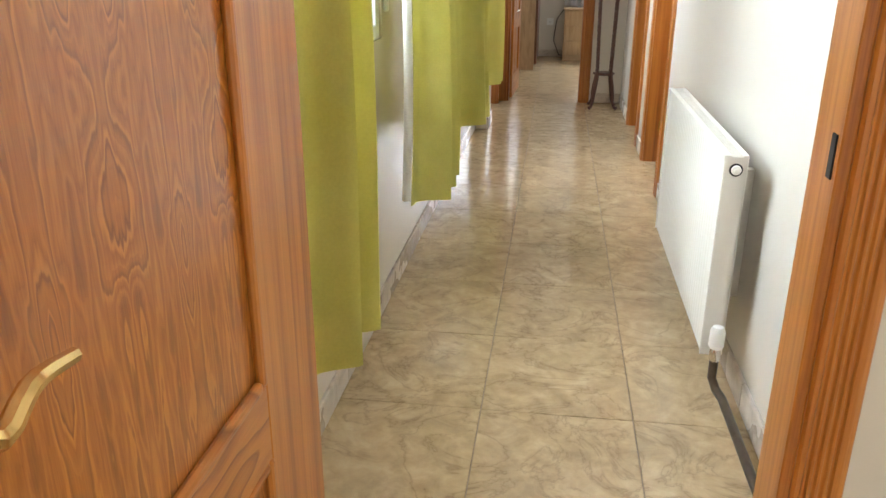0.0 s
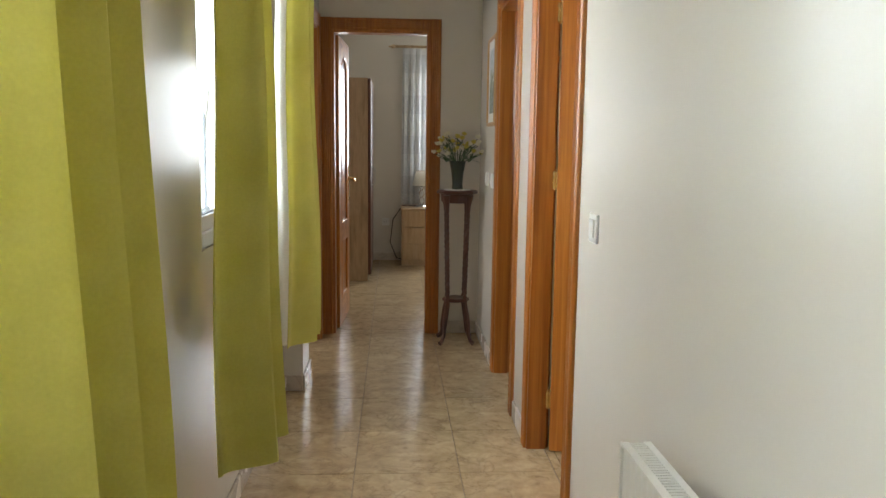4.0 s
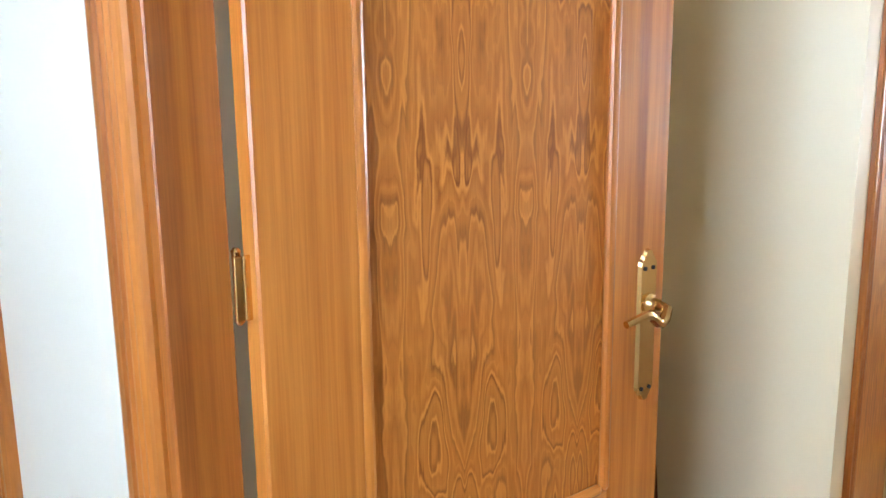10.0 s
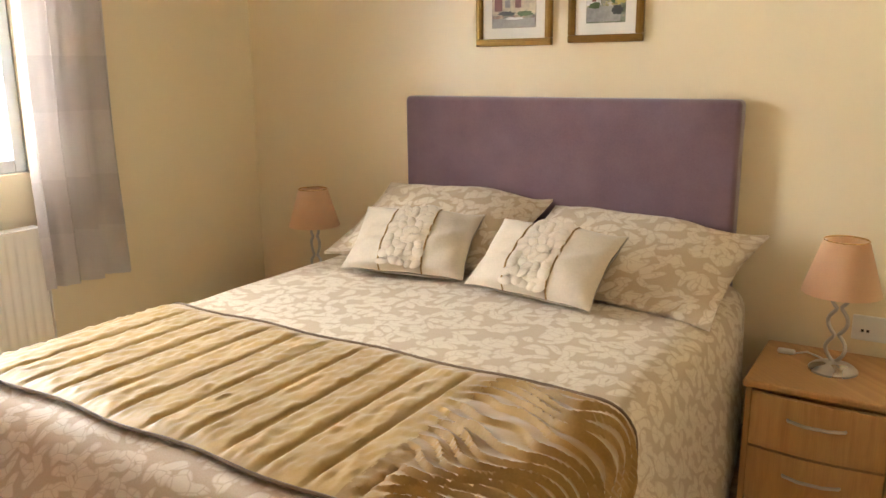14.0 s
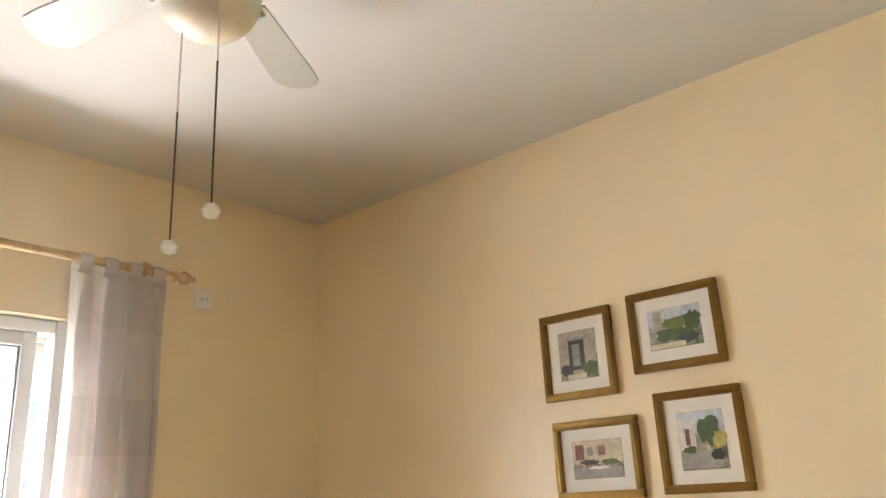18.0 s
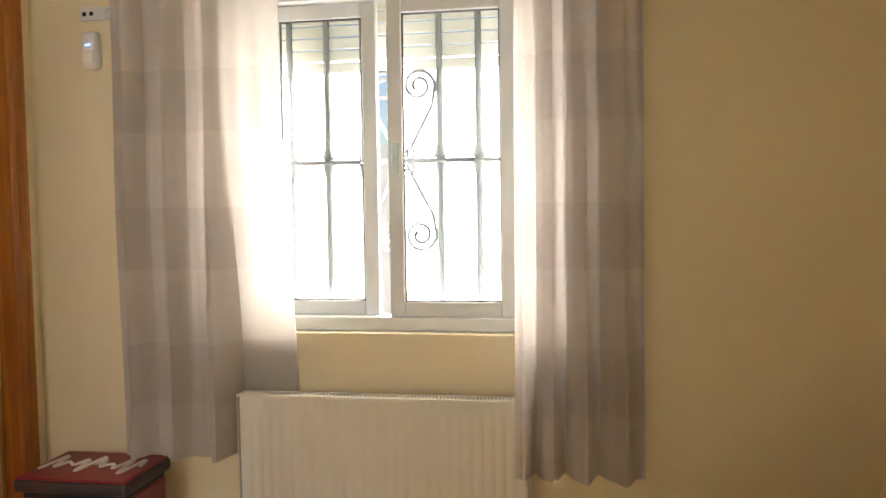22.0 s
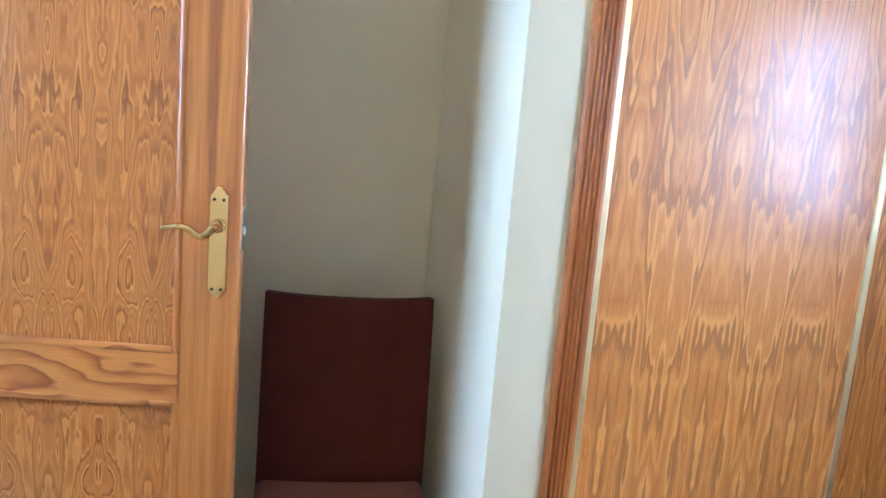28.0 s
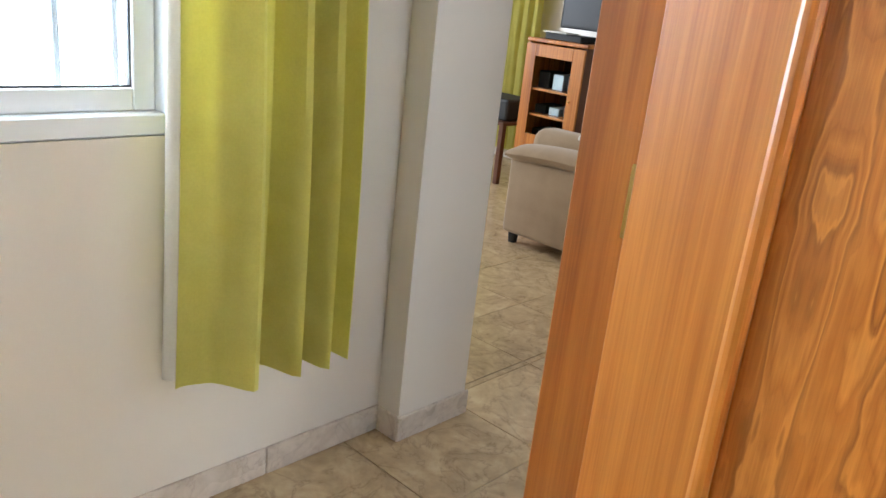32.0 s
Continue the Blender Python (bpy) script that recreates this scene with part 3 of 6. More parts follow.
# bedroom; its faces stand 4 mm proud of the partition in a warmer paint
structure("wall_bed_west", wall(bmesh.new(), "y", XB, XB + 0.004, YS, YN, 0, H, [(BED_DOOR[0] - 0.06, BED_DOOR[1] + 0.06, 0, DOOR_H + 0.06)]), WALL_BED, "warm cream bedroom wall beside the door")
structure("wall_bed_east", wall(bmesh.new(), "y", XE, XE + OUT, YS - 0.2, 5.9, 0, H, [BWIN]), WALL_BED, "warm cream bedroom wall with a barred window")
structure("wall_bed_south", bx(XB, XE, YS - 0.12, YS, 0, H), WALL_BED, "warm cream bedroom wall behind the headboard")
structure("wall_wardrobe_side", bx(XN, XN + 0.08, YW, YN, 0, H), WALL_BED, "cream end wall of the built-in wardrobe")
structure("wall_wardrobe_pier", bx(XN + 0.08, 2.04, YW, YW + 0.06, 0, H), WALL_BED, "cream wall strip beside the built-in wardrobe")
structure("wall_wardrobe_return", bx(3.53, XE, YW, YW + 0.06, 0, H), WALL_BED, "narrow cream wall strip in the wardrobe corner")
structure("wall_wardrobe_front", bx(2.04, 3.53, YW, YW + 0.06, 2.08, H), WALL_BED, "cream wall above the built-in wardrobe")
structure("wall_nook", bx(XB, XE, YN, YN + 0.08, 0, H), WALL_BED, "warm cream back wall of the bedroom nook")
# bathroom
structure("wall_bath_south", bx(XB, 3.0, YN + 0.08, YN + 0.1, 0, H), PALEBLUE, "pale blue bathroom wall")
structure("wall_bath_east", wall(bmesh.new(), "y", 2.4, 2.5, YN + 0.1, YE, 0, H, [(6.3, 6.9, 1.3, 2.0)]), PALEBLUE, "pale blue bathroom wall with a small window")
structure("wall_bath_dado", bx(XB + 0.004, 2.395, YE - 0.012, YE, 0, 1.19), BLUETILE, "dark blue tiled lower bathroom wall")
structure("wall_bath_north", bx(XB, 2.4, YE - 0.006, YE, 1.19, H), PALEBLUE, "pale blue upper bathroom wall")
# end bedroom
structure("wall_far", wall(bmesh.new(), "x", 10.72, 10.92, -0.86, 2.6, 0, H, [(0.28, 1.2, 0.95, 2.1)]), WALL, "cream wall of the end bedroom with a window")
structure("wall_far_west", join(join(bx(-0.64, -0.57, YE + 0.1, 8.35, 0, H), bx(-0.93, -0.57, 8.35, 8.42, 0, H)), bx(-0.93, -0.86, 8.42, 10.92, 0, H)), WALL, "cream side wall of the end bedroom")
structure("wall_far_east", bx(2.6, 2.7, YE, 10.92, 0, H), WALL, "cream side wall of the end bedroom")
# living room and the room behind the start; their west windows are unseen additions
structure("wall_living_west", wall(bmesh.new(), "y", -5.0, -4.8, 6.0, 10.1, 0, H, [(6.6, 8.0, 0.9, 2.2)]), WALL, "cream living room wall with a window")
structure("wall_living_north", bx(-4.8, -0.93, 10.0, 10.1, 0, H), WALL, "cream living room wall")
structure("wall_living_south", bx(-4.8, XL - OUT, 6.0, 6.1, 0, H), WALL, "cream living room wall")
structure("wall_room_south", bx(-1.9, 1.7, -1.6, -1.5, 0, H), WALL, "cream wall of the first room")
structure("wall_room_west", wall(bmesh.new(), "y", -2.0, -1.9, -1.6, Y0, 0, H, [(-0.4, 0.8, 0.9, 2.1)]), WALL, "cream wall of the first room with a window")
structure("wall_room_east", bx(1.6, 1.7, -1.5, Y0, 0, H), WALL, "cream wall of the first room")
structure("wall_room_north", bx(-1.9, XL, Y0 - 0.1, Y0, 0, H), WALL, "cream wall of the first room")
structure("wall_room_link", bx(XB, 1.6, Y0 - 0.1, Y0, 0, H), WALL, "cream wall of the first room")
# ceilings
structure("ceiling_first_room", bx(-2.0, 1.7, -1.6, Y0 - 0.1, H, H + 0.12), CEIL, "white painted ceiling")
structure("ceiling_corridor", join(bx(XL - OUT, XB, Y0 - 0.1, 6.0, H, H + 0.12), bx(-0.64, XB, 6.0, YE + 0.1, H, H + 0.12)), CEIL, "white painted corridor ceiling")
structure("ceiling_bedroom", bx(XB, XE + OUT, YS - 0.2, YN + 0.08, H, H + 0.12), CEIL, "white painted bedroom ceiling")
structure("ceiling_bathroom", bx(XB, 2.6, YN + 0.08, YE + 0.1, H, H + 0.12), CEIL, "white painted bathroom ceiling")
structure("ceiling_end_room", join(bx(-0.64, 2.7, YE + 0.1, 8.4, H, H + 0.12), bx(-0.93, 2.7, 8.4, 10.92, H, H + 0.12)), CEIL, "white painted ceiling of the end bedroom")
structure("ceiling_living", join(bx(-5.0, -0.93, 6.0, 10.1, H, H + 0.12), bx(-0.93, -0.64, 6.0, 8.4, H, H + 0.12)), CEIL, "white painted living room ceiling")
# outside
structure("ground", bx(-60, 60, -60, 60, -0.30, -0.16), OUTWALL, "pale paved ground outside the house")
structure("wall_garden_east", bx(6.4, 6.6, -4, 14, -0.2, 1.75), OUTWALL, "sunlit white garden wall")
structure("wall_garden_west", bx(-4.0, -3.8, 0.5, 5.9, -0.2, 2.1), OUTWALL, "sunlit white terrace wall")

# floor slab under the tiles
structure("floor", bx(-5.0, 4.0, -3.1, 11.0, -0.2, -0.004), GROUT, "grey-brown grout bed under marbled floor tiles")


def skirting(name, runs):
    """Tile skirting in lengths along walls: (axis, face, out, a0, a1)."""
    root = thing(name, "pale marbled tile skirting along the foot of the wall", "skirting", kind="structure")
    for axis, face, out, a0, a1 in runs:
        n = max(1, round((a1 - a0) / 0.41))
        for i in range(n):
            p, q = a0 + (a1 - a0) * i / n + 0.001, a0 + (a1 - a0) * (i + 1) / n - 0.001
            lo, hi = sorted((face, face + out))
            b = bx(lo, hi, p, q, 0.002, 0.085, 0.003) if axis == "y" else bx(p, q, lo, hi, 0.002, 0.085, 0.003)
            part("skirting_tile", b, SKIRT, root)


skirting("baseboard", [
    ("y", XL, 0.011, Y0, PILLAR[1]), ("y", PILLAR[0], 0.011, PILLAR[1] - 0.011, PILLAR[2] + 0.011), ("x", PILLAR[1], -0.011, XL + 0.011, PILLAR[0]),
    ("y", XR, -0.011, Y0, BED_DOOR[0] - 0.08), ("y", XR, -0.011, BED_DOOR[1] + 0.08, BATH_DOOR[0] - 0.08), ("y", XR, -0.011, BATH_DOOR[1] + 0.08, YE),
    ("x", YE, -0.011, END_DOOR[1] + 0.08, XR - 0.011), ("y", XE, -0.011, YS, YW), ("x", YS, 0.011, XB + 0.004, XE),
    ("y", XB + 0.004, 0.011, YS, BED_DOOR[0] - 0.08), ("x", YN, -0.011, XB + 0.016, XN), ("y", XN, -0.011, YW, YN - 0.011),
    ("x", 10.72, -0.011, -0.86, 2.6)])


# ---------- doors ----------
CW = 0.075


def casing_piece(length, vertical=True, width=CW, thick=0.016):
    """A moulded architrave length, local x across, y out of the wall, z along."""
    prof = [(0, 0), (0, thick * 0.6), (0.004, thick * 0.9), (0.010, thick)]
    for k in range(4):
        x = 0.014 + 0.0115 * k
        prof += [(x, thick * 0.72), (x + 0.003, thick * 0.72), (x + 0.006, thick * 0.98), (x + 0.0095, thick * 0.98)]
    prof += [(width - 0.012, thick), (width - 0.004, thick * 0.8), (width, thick * 0.4), (width, 0)]
    bm = bmesh.new()
    a = [bm.verts.new((x, y, 0)) for x, y in prof]
    b = [bm.verts.new((x, y, length)) for x, y in prof]
    n = len(prof)
    for i in range(n):
        bm.faces.new((a[i], a[(i + 1) % n], b[(i + 1) % n], b[i]))
    bm.faces.new(a), bm.faces.new(b)
    return bm


def door_frame(name, axis, w0, w1, a0, a1, h, sides=(True, True), near=True, mat=None, label="varnished pine door frame with moulded casing"):
    """Lining and casings round an opening through a wall from w0 to w1, a0 to a1 along."""
    mat = mat or PINE_C
    root = thing(name, label, "door frame", kind="structure")
    t = 0.028
    def place(x0, x1, p, q, z0, z1):
        return bx(x0, x1, p, q, z0, z1, 0.002) if axis == "y" else bx(p, q, x0, x1, z0, z1, 0.002)
    if near:
        part("jamb", place(w0 - 0.004, w1 + 0.004, a0 - 0.002, a0 + t, 0, h), mat, root)
    part("jamb", place(w0 - 0.004, w1 + 0.004, a1 - t, a1 + 0.002, 0, h), mat, root)
    part("head_jamb", place(w0 - 0.004, w1 + 0.004, a0 + t, a1 - t, h - t, h + 0.002), mat, root)
    for side, on in zip((0, 1), sides):
        if not on:
            continue
        face = w0 if side == 0 else w1
        sgn = -1 if side == 0 else 1
        for edge, d in ((a0 + 0.012, -1), (a1 - 0.012, 1)):
            if d < 0 and not near:
                continue
            bm = casing_piece(h + CW - 0.012)
            if axis == "y":
                m = Matrix(((0, sgn, 0, face), (d, 0, 0, edge), (0, 0, 1, 0), (0, 0, 0, 1)))
            else:
                m = Matrix(((d, 0, 0, edge), (0, sgn, 0, face), (0, 0, 1, 0), (0, 0, 0, 1)))
            bmesh.ops.transform(bm, matrix=m, verts=bm.verts)
            part("casing", bm, mat, root)
        bm = casing_piece(a1 - a0 - 0.024)
        if axis == "y":
            m = Matrix(((0, sgn, 0, face), (0, 0, 1, a0 + 0.012), (1, 0, 0, h - 0.012), (0, 0, 0, 1)))
        else:
            m = Matrix(((0, 0, 1, a0 + 0.012), (0, sgn, 0, face), (1, 0, 0, h - 0.012), (0, 0, 0, 1)))
        bmesh.ops.transform(bm, matrix=m, verts=bm.verts)
        part("head_casing", bm, mat, root)
    return root


def lever(parent, x, y, side, drop=0.0):
    """Backplate and swan-neck lever, standing out along y by side."""
    prof = []
    for z, w in ((-0.130, 0.003), (-0.127, 0.008), (-0.122, 0.009), (-0.120, 0.014), (-0.114, 0.0165), (-0.111, 0.021), (-0.105, 0.022), (0.098, 0.022), (0.104, 0.021), (0.107, 0.0165), (0.113, 0.014), (0.115, 0.009), (0.120, 0.008), (0.123, 0.003)):
        prof.append((w, z))
    bm = bmesh.new()
    ring = [(w, z) for w, z in prof] + [(-w, z) for w, z in reversed(prof)]
    f = [bm.verts.new((x + w, y, 0.97 - drop + z)) for w, z in ring]
    g = [bm.verts.new((x + w * 0.86, y + side * 0.006, 0.97 - drop + z * 0.985)) for w, z in ring]
    n = len(ring)
    for i in range(n):
        bm.faces.new((f[i], f[(i + 1) % n], g[(i + 1) % n], g[i]))
    bm.faces.new(g), bm.faces.new(f)
    plate = part("handle_plate", bm, BRASS, parent, "engraved brass back plate")
    for dz in (-0.108, 0.092):
        for dx in (-0.010, 0.010):
            part("screw", lathe([(0.0035, 0), (0.0035, 0.0018), (0.002, 0.0026)], 8, None, (0, 0, 0)), BLACK, plate).matrix_basis = Matrix.Translation((x + dx, y + side * 0.006, 0.97 - drop + dz)) @ Matrix.Rotation(radians(-90 * side), 4, "X")
    pts, rad = [], []
    pts += [(x, y + side * 0.006, 1.005 - drop), (x, y + side * 0.03, 1.005 - drop), (x - 0.004, y + side * 0.045, 1.003 - drop)]
    rad += [0.011, 0.009, 0.009]
    for i in range(1, 11):
        s = i / 10
        pts.append((x - 0.004 - 0.105 * s, y + side * (0.048 + 0.004 * math.sin(s * 3)), 1.003 - drop - 0.019 * math.exp(-((s - 0.22) / 0.2) ** 2) + 0.006 * math.sin(s * 4.2) * s))
        rad.append(0.009 - 0.003 * s)
    part("lever", tube(pts, rad, 8), BRASS, parent, "curved brass lever", True)
    part("rose", lathe([(0.016, 0), (0.016, 0.004), (0.012, 0.008), (0.011, 0.02)], 14), BRASS, parent, "", True).matrix_basis = Matrix.Translation((x, y + side * 0.006, 1.005 - drop)) @ Matrix.Rotation(radians(-90 * side), 4, "X")


def door_leaf(name, width, height, m, label, handle=True, drop=0.0, inset=0.048):
    """A two-panelled pine leaf hinged at local x = 0, faces across y."""
    root = thing(name, label, "door", m)
    th, st = 0.0175, 0.129
    mid0, mid1, bot, top = 0.589 - drop, 0.707 - drop, 0.19, 0.115
    part("stile", bx(0, st, -th, th, 0.008, height, 0.003), PINE_V, root)
    part("stile", bx(width - st, width, -th, th, 0.008, height, 0.003), PINE_V, root)
    part("bottom_rail", bx(st, width - st, -th, th, 0.008, bot, 0.002), PINE_H, root)
    part("middle_rail", bx(st, width - st, -th, th, mid0, mid1, 0.002), PINE_H, root)
    # top rail with an arched lower edge
    bm = bmesh.new()
    n = 16
    ws = width - 2 * st
    low = []
    for i in range(n + 1):
        s = i / n
        rise = 0.0 if s < 0.1 or s > 0.9 else 0.06 * math.sin((s - 0.1) / 0.8 * math.pi) ** 0.7
        low.append((st + ws * s, height - top - 0.06 + rise))
    for y in (-th, th):
        vs = [bm.verts.new((x, y, z)) for x, z in low] + [bm.verts.new((width - st, y, height)), bm.verts.new((st, y, height))]
        bm.faces.new(vs)
    fs = list(bm.verts)
    k = len(fs) // 2
    for i in range(k):
        bm.faces.new((fs[i], fs[(i + 1) % k], fs[k + (i + 1) % k], fs[k + i]))
    part("top_rail", bm, PINE_H, root)
    for nm, z0, z1 in (("lower_panel", bot - 0.005, mid0 + 0.005), ("upper_panel", mid1 - 0.005, height - top + 0.005)):
        part(nm, bx(st - 0.006, width - st + 0.006, -0.007, 0.007, z0, z1), PINE_F, root, "flame-figured pine panel")
    for side in (-1, 1):
        y0, y1 = sorted((side * 0.006, side * (th + 0.003)))
        for z0, z1, tall in ((bot, mid0, False), (mid1, height - top - 0.06, True)):
            for x in (st - 0.004, width - st - 0.014):
                part("moulding", bx(x, x + 0.018, y0, y1, z0, z1, 0.0065, 2), PINE_V, root)
            part("moulding", bx(st + 0.014, width - st - 0.014, y0, y1, z0 - 0.004, z0 + 0.014, 0.0065, 2), PINE_H, root)
            if not tall:
                part("moulding", bx(st + 0.014, width - st - 0.014, y0, y1, z1 - 0.014, z1 + 0.004, 0.0065, 2), PINE_H, root)
        pts = [(x, side * (th - 0.002), z) for x, z in low]
        part("arch_moulding", tube(pts, 0.008, 6), PINE_H, root)
        if handle:
            lever(root, width - inset, side * th, side, drop)
    part("latch", bx(width - 0.001, width + 0.009, -0.008, 0.008, 0.985 - drop, 1.005 - drop, 0.002), STEEL, root)
    part("latch_plate", bx(width - 0.001, width + 0.0015, -0.011, 0.011, 0.95 - drop, 1.05 - drop, 0.001), STEEL, root)
    return root


def hinge(parent_name, x, y, z, m, label="small brass butt hinge on the door edge"):
    """A butt hinge: two leaves and a knuckle with ball tips."""
    root = thing(parent_name, label, "hinge", m @ Matrix.Translation((x, y, z)), "door hinges")
    part("leaf", bx(-0.004, 0.008, -0.0015, 0.0015, -0.036, 0.036, 0.001), BRASS, root)
    part("leaf", bx(-0.014, -0.004, -0.0015, 0.0015, -0.036, 0.036, 0.001), BRASS, root)
    part("knuckle", lathe([(0.003, -0.043), (0.006, -0.039), (0.005, -0.036), (0.005, -0.001), (0.004, 0.0), (0.005, 0.001), (0.005, 0.036), (0.006, 0.039), (0.003, 0.043)], 12, None, (-0.005, 0.013, 0)), BRASS, root, "", True)
    return root


door_frame("door_1_frame", "y", XR, XB + 0.004, *BED_DOOR, DOOR_H)
door_frame("door_2_frame", "y", XR, XB, *BATH_DOOR, DOOR_H)
door_frame("door_3_frame", "x", YE, YE + 0.1, *END_DOOR, DOOR_H)
liv = door_frame("door_4_frame", "y", -0.68, -0.53, *LIV_DOOR, DOOR_H, near=False)
part("strike_plate", bx(-0.62, -0.595, LIV_DOOR[1] - 0.0295, LIV_DOOR[1] - 0.0275, 0.92, 1.06, 0.001), STEEL, liv, "steel strike plate")
stf = door_frame("door_5_frame", "x", Y0 - 0.1, Y0, *START_DOOR, DOOR_H, mat=PINE_V)
part("strike_plate", bx(START_DOOR[1] - 0.0305, START_DOOR[1] - 0.0275, Y0 - 0.09, Y0 - 0.072, 0.895, 0.955, 0.001), BLACK, stf, "dark lock strike")
LEAF = 0.713
BED_LEAF = Matrix.Translation((0.597, 5.382, 0)) @ Matrix.Rotation(radians(-13.3), 4, "Z")
door_leaf("door_1", LEAF, DOOR_H - 0.03, BED_LEAF, "open varnished pine door with brass lever at the bedroom")
END_LEAF = Matrix.Translation((END_DOOR[0] + 0.03, YE + 0.125, 0)) @ Matrix.Rotation(radians(87), 4, "Z")
door_leaf("door_3", END_DOOR[1] - END_DOOR[0] - 0.05, DOOR_H - 0.03, END_LEAF, "open varnished pine door with arched panel at the end bedroom")
BATH_LEAF = Matrix.Translation((XB + 0.022, BATH_DOOR[0] + 0.03, 0)) @ Matrix.Rotation(radians(8), 4, "Z")
door_leaf("door_2", BATH_DOOR[1] - BATH_DOOR[0] - 0.05, DOOR_H - 0.03, BATH_LEAF, "open varnished pine door at the dark bathroom")
START_LEAF = Matrix.Translation((START_DOOR[0] + 0.02, Y0 - 0.115, 0)) @ Matrix.Rotation(radians(-90), 4, "Z")
door_leaf("door_5", START_DOOR[1] - START_DOOR[0] - 0.03, DOOR_H - 0.03, START_LEAF, "open varnished pine door with brass lever at the start of the corridor", drop=0.09, inset=0.08)
for z in (0.22, 1.13, 1.78):
    hinge("butt_hinge", -0.004, 0.0, z, BED_LEAF)
    hinge("butt_hinge", -0.004, 0.0, z, END_LEAF)


# ---------- windows ----------
def pane_glass():
    m, nt, b = nodes_of("window_glass", 0.02, 0, 0.5)
    b.inputs["Transmission Weight"].default_value = 1.0
    b.inputs["IOR"].default_value = 1.02
    b.inputs["Base Color"].default_value = (0.93, 0.97, 0.97, 1)
    return m


GLASS = pane_glass()


def sliding_window(name, x_in, x_out, y0, y1, z0, z1, label, sashes=None):
    """Two sliding sashes in a lacquered aluminium frame in a wall that faces along x; x_in is the room side."""
    d = 1 if x_out > x_in else -1
    root = thing(name, label, "window", kind="structure")
    f = 0.045
    def bar(a, b, p, q, r, s, bev=0.003):
        lo, hi = sorted((x_in + d * a, x_in + d * b))
        return bx(lo, hi, p, q, r, s, bev)
    fr = bmesh.new()
    for p, q, r, s in ((y0, y0 + f, z0, z1), (y1 - f, y1, z0, z1), (y0 + f, y1 - f, z0, z0 + f), (y0 + f, y1 - f, z1 - f, z1)):
        join(fr, bar(-0.012, 0.066, p, q, r, s))
    for p, q, r, s in ((y0 - 0.03, y0, z0 - 0.03, z1 + 0.03), (y1, y1 + 0.03, z0 - 0.03, z1 + 0.03), (y0, y1, z0 - 0.03, z0), (y0, y1, z1, z1 + 0.03)):
        join(fr, bar(-0.016, -0.001, p, q, r, s))
    part("window_frame", fr, ALU, root)
    ym = (y0 + y1) / 2
    near, far = sashes or ((y0 + f, ym + 0.002), (ym - 0.006, y1 - f - 0.002))
    for (p, q), off in ((near, 0.0), (far, 0.03)):
        sash = bmesh.new()
        w = 0.048
        for a, b, r, s in ((p, p + w, z0 + f, z1 - f), (q - w, q, z0 + f, z1 - f), (p + w, q - w, z0 + f, z0 + f + w), (p + w, q - w, z1 - f - w, z1 - f)):
            join(sash, bar(off, off + 0.028, a, b, r, s))
        so = part("sash", sash, ALU, root)
        gasket = bmesh.new()
        for a, b, r, s in ((p + w, p + w + 0.004, z0 + f + w, z1 - f - w), (q - w - 0.004, q - w, z0 + f + w, z1 - f - w), (p + w, q - w, z0 + f + w, z0 + f + w + 0.004), (p + w, q - w, z1 - f - w - 0.004, z1 - f - w)):
            join(gasket, bar(off + 0.009, off + 0.019, a, b, r, s, 0))
        part("gasket", gasket, SEAL, so)
        g = part("pane", bar(off + 0.012, off + 0.016, p + w, q - w, z0 + f + w, z1 - f - w, 0), GLASS, so)
        g.visible_shadow = False
        part("catch", bar(off - 0.012, off, (q - 0.035), (q - 0.015), z0 + (z1 - z0) * 0.5 - 0.05, z0 + (z1 - z0) * 0.5 + 0.05, 0.003), GREYALU, so)
    for i in range(6):
        part("shutter_slat", bar(0.125, 0.135, y0 + 0.02, y1 - 0.02, z1 - 0.05 - 0.04 * i, z1 - 0.013 - 0.04 * i, 0.004), PLASTIC, root)
    part("window_sill", bar(0.09, 0.27, y0 - 0.02, y1 + 0.02, z0 - 0.02, z0 + 0.004, 0.003), OUTWALL, root)
    return root


sliding_window("window_1", XL - 0.02, XL - OUT, *WIN1, "white aluminium sliding window in the corridor wall")
sliding_window("window_2", XL - 0.02, XL - OUT, *WIN2, "white aluminium sliding window in the corridor wall")
sliding_window("window_3", XE + 0.06, XE + OUT, *BWIN, "white aluminium sliding window behind an iron grille", ((3.442, 3.845), (3.885, BWIN[1] - 0.045)))


def strap_box(y, z, label):
    """Roller-shutter strap guide on the wall beside a window."""
    root = thing("shutter_strap_guide", label, "shutter strap", Matrix.Translation((XL, y, z)))
    part("plate", bx(0.0, 0.012, -0.018, 0.018, -0.11, 0.11, 0.003), PLASTIC, root)
    part("roller", bx(0.010, 0.022, -0.010, 0.010, 0.03, 0.055, 0.003), BLACK, root)
    part("strap", bx(0.012, 0.014, -0.007, 0.007, 0.04, 0.9, 0.0005), cloth_strap, root)


cloth_strap = plain("grey_webbing", (0.5, 0.5, 0.48), 0.9, 0, 0.1, 200)
strap_box(WIN1[1] + 0.05, 1.11, "white shutter strap guide beside the corridor window")
strap_box(WIN2[1] + 0.04, 1.11, "white shutter strap guide beside the corridor window")


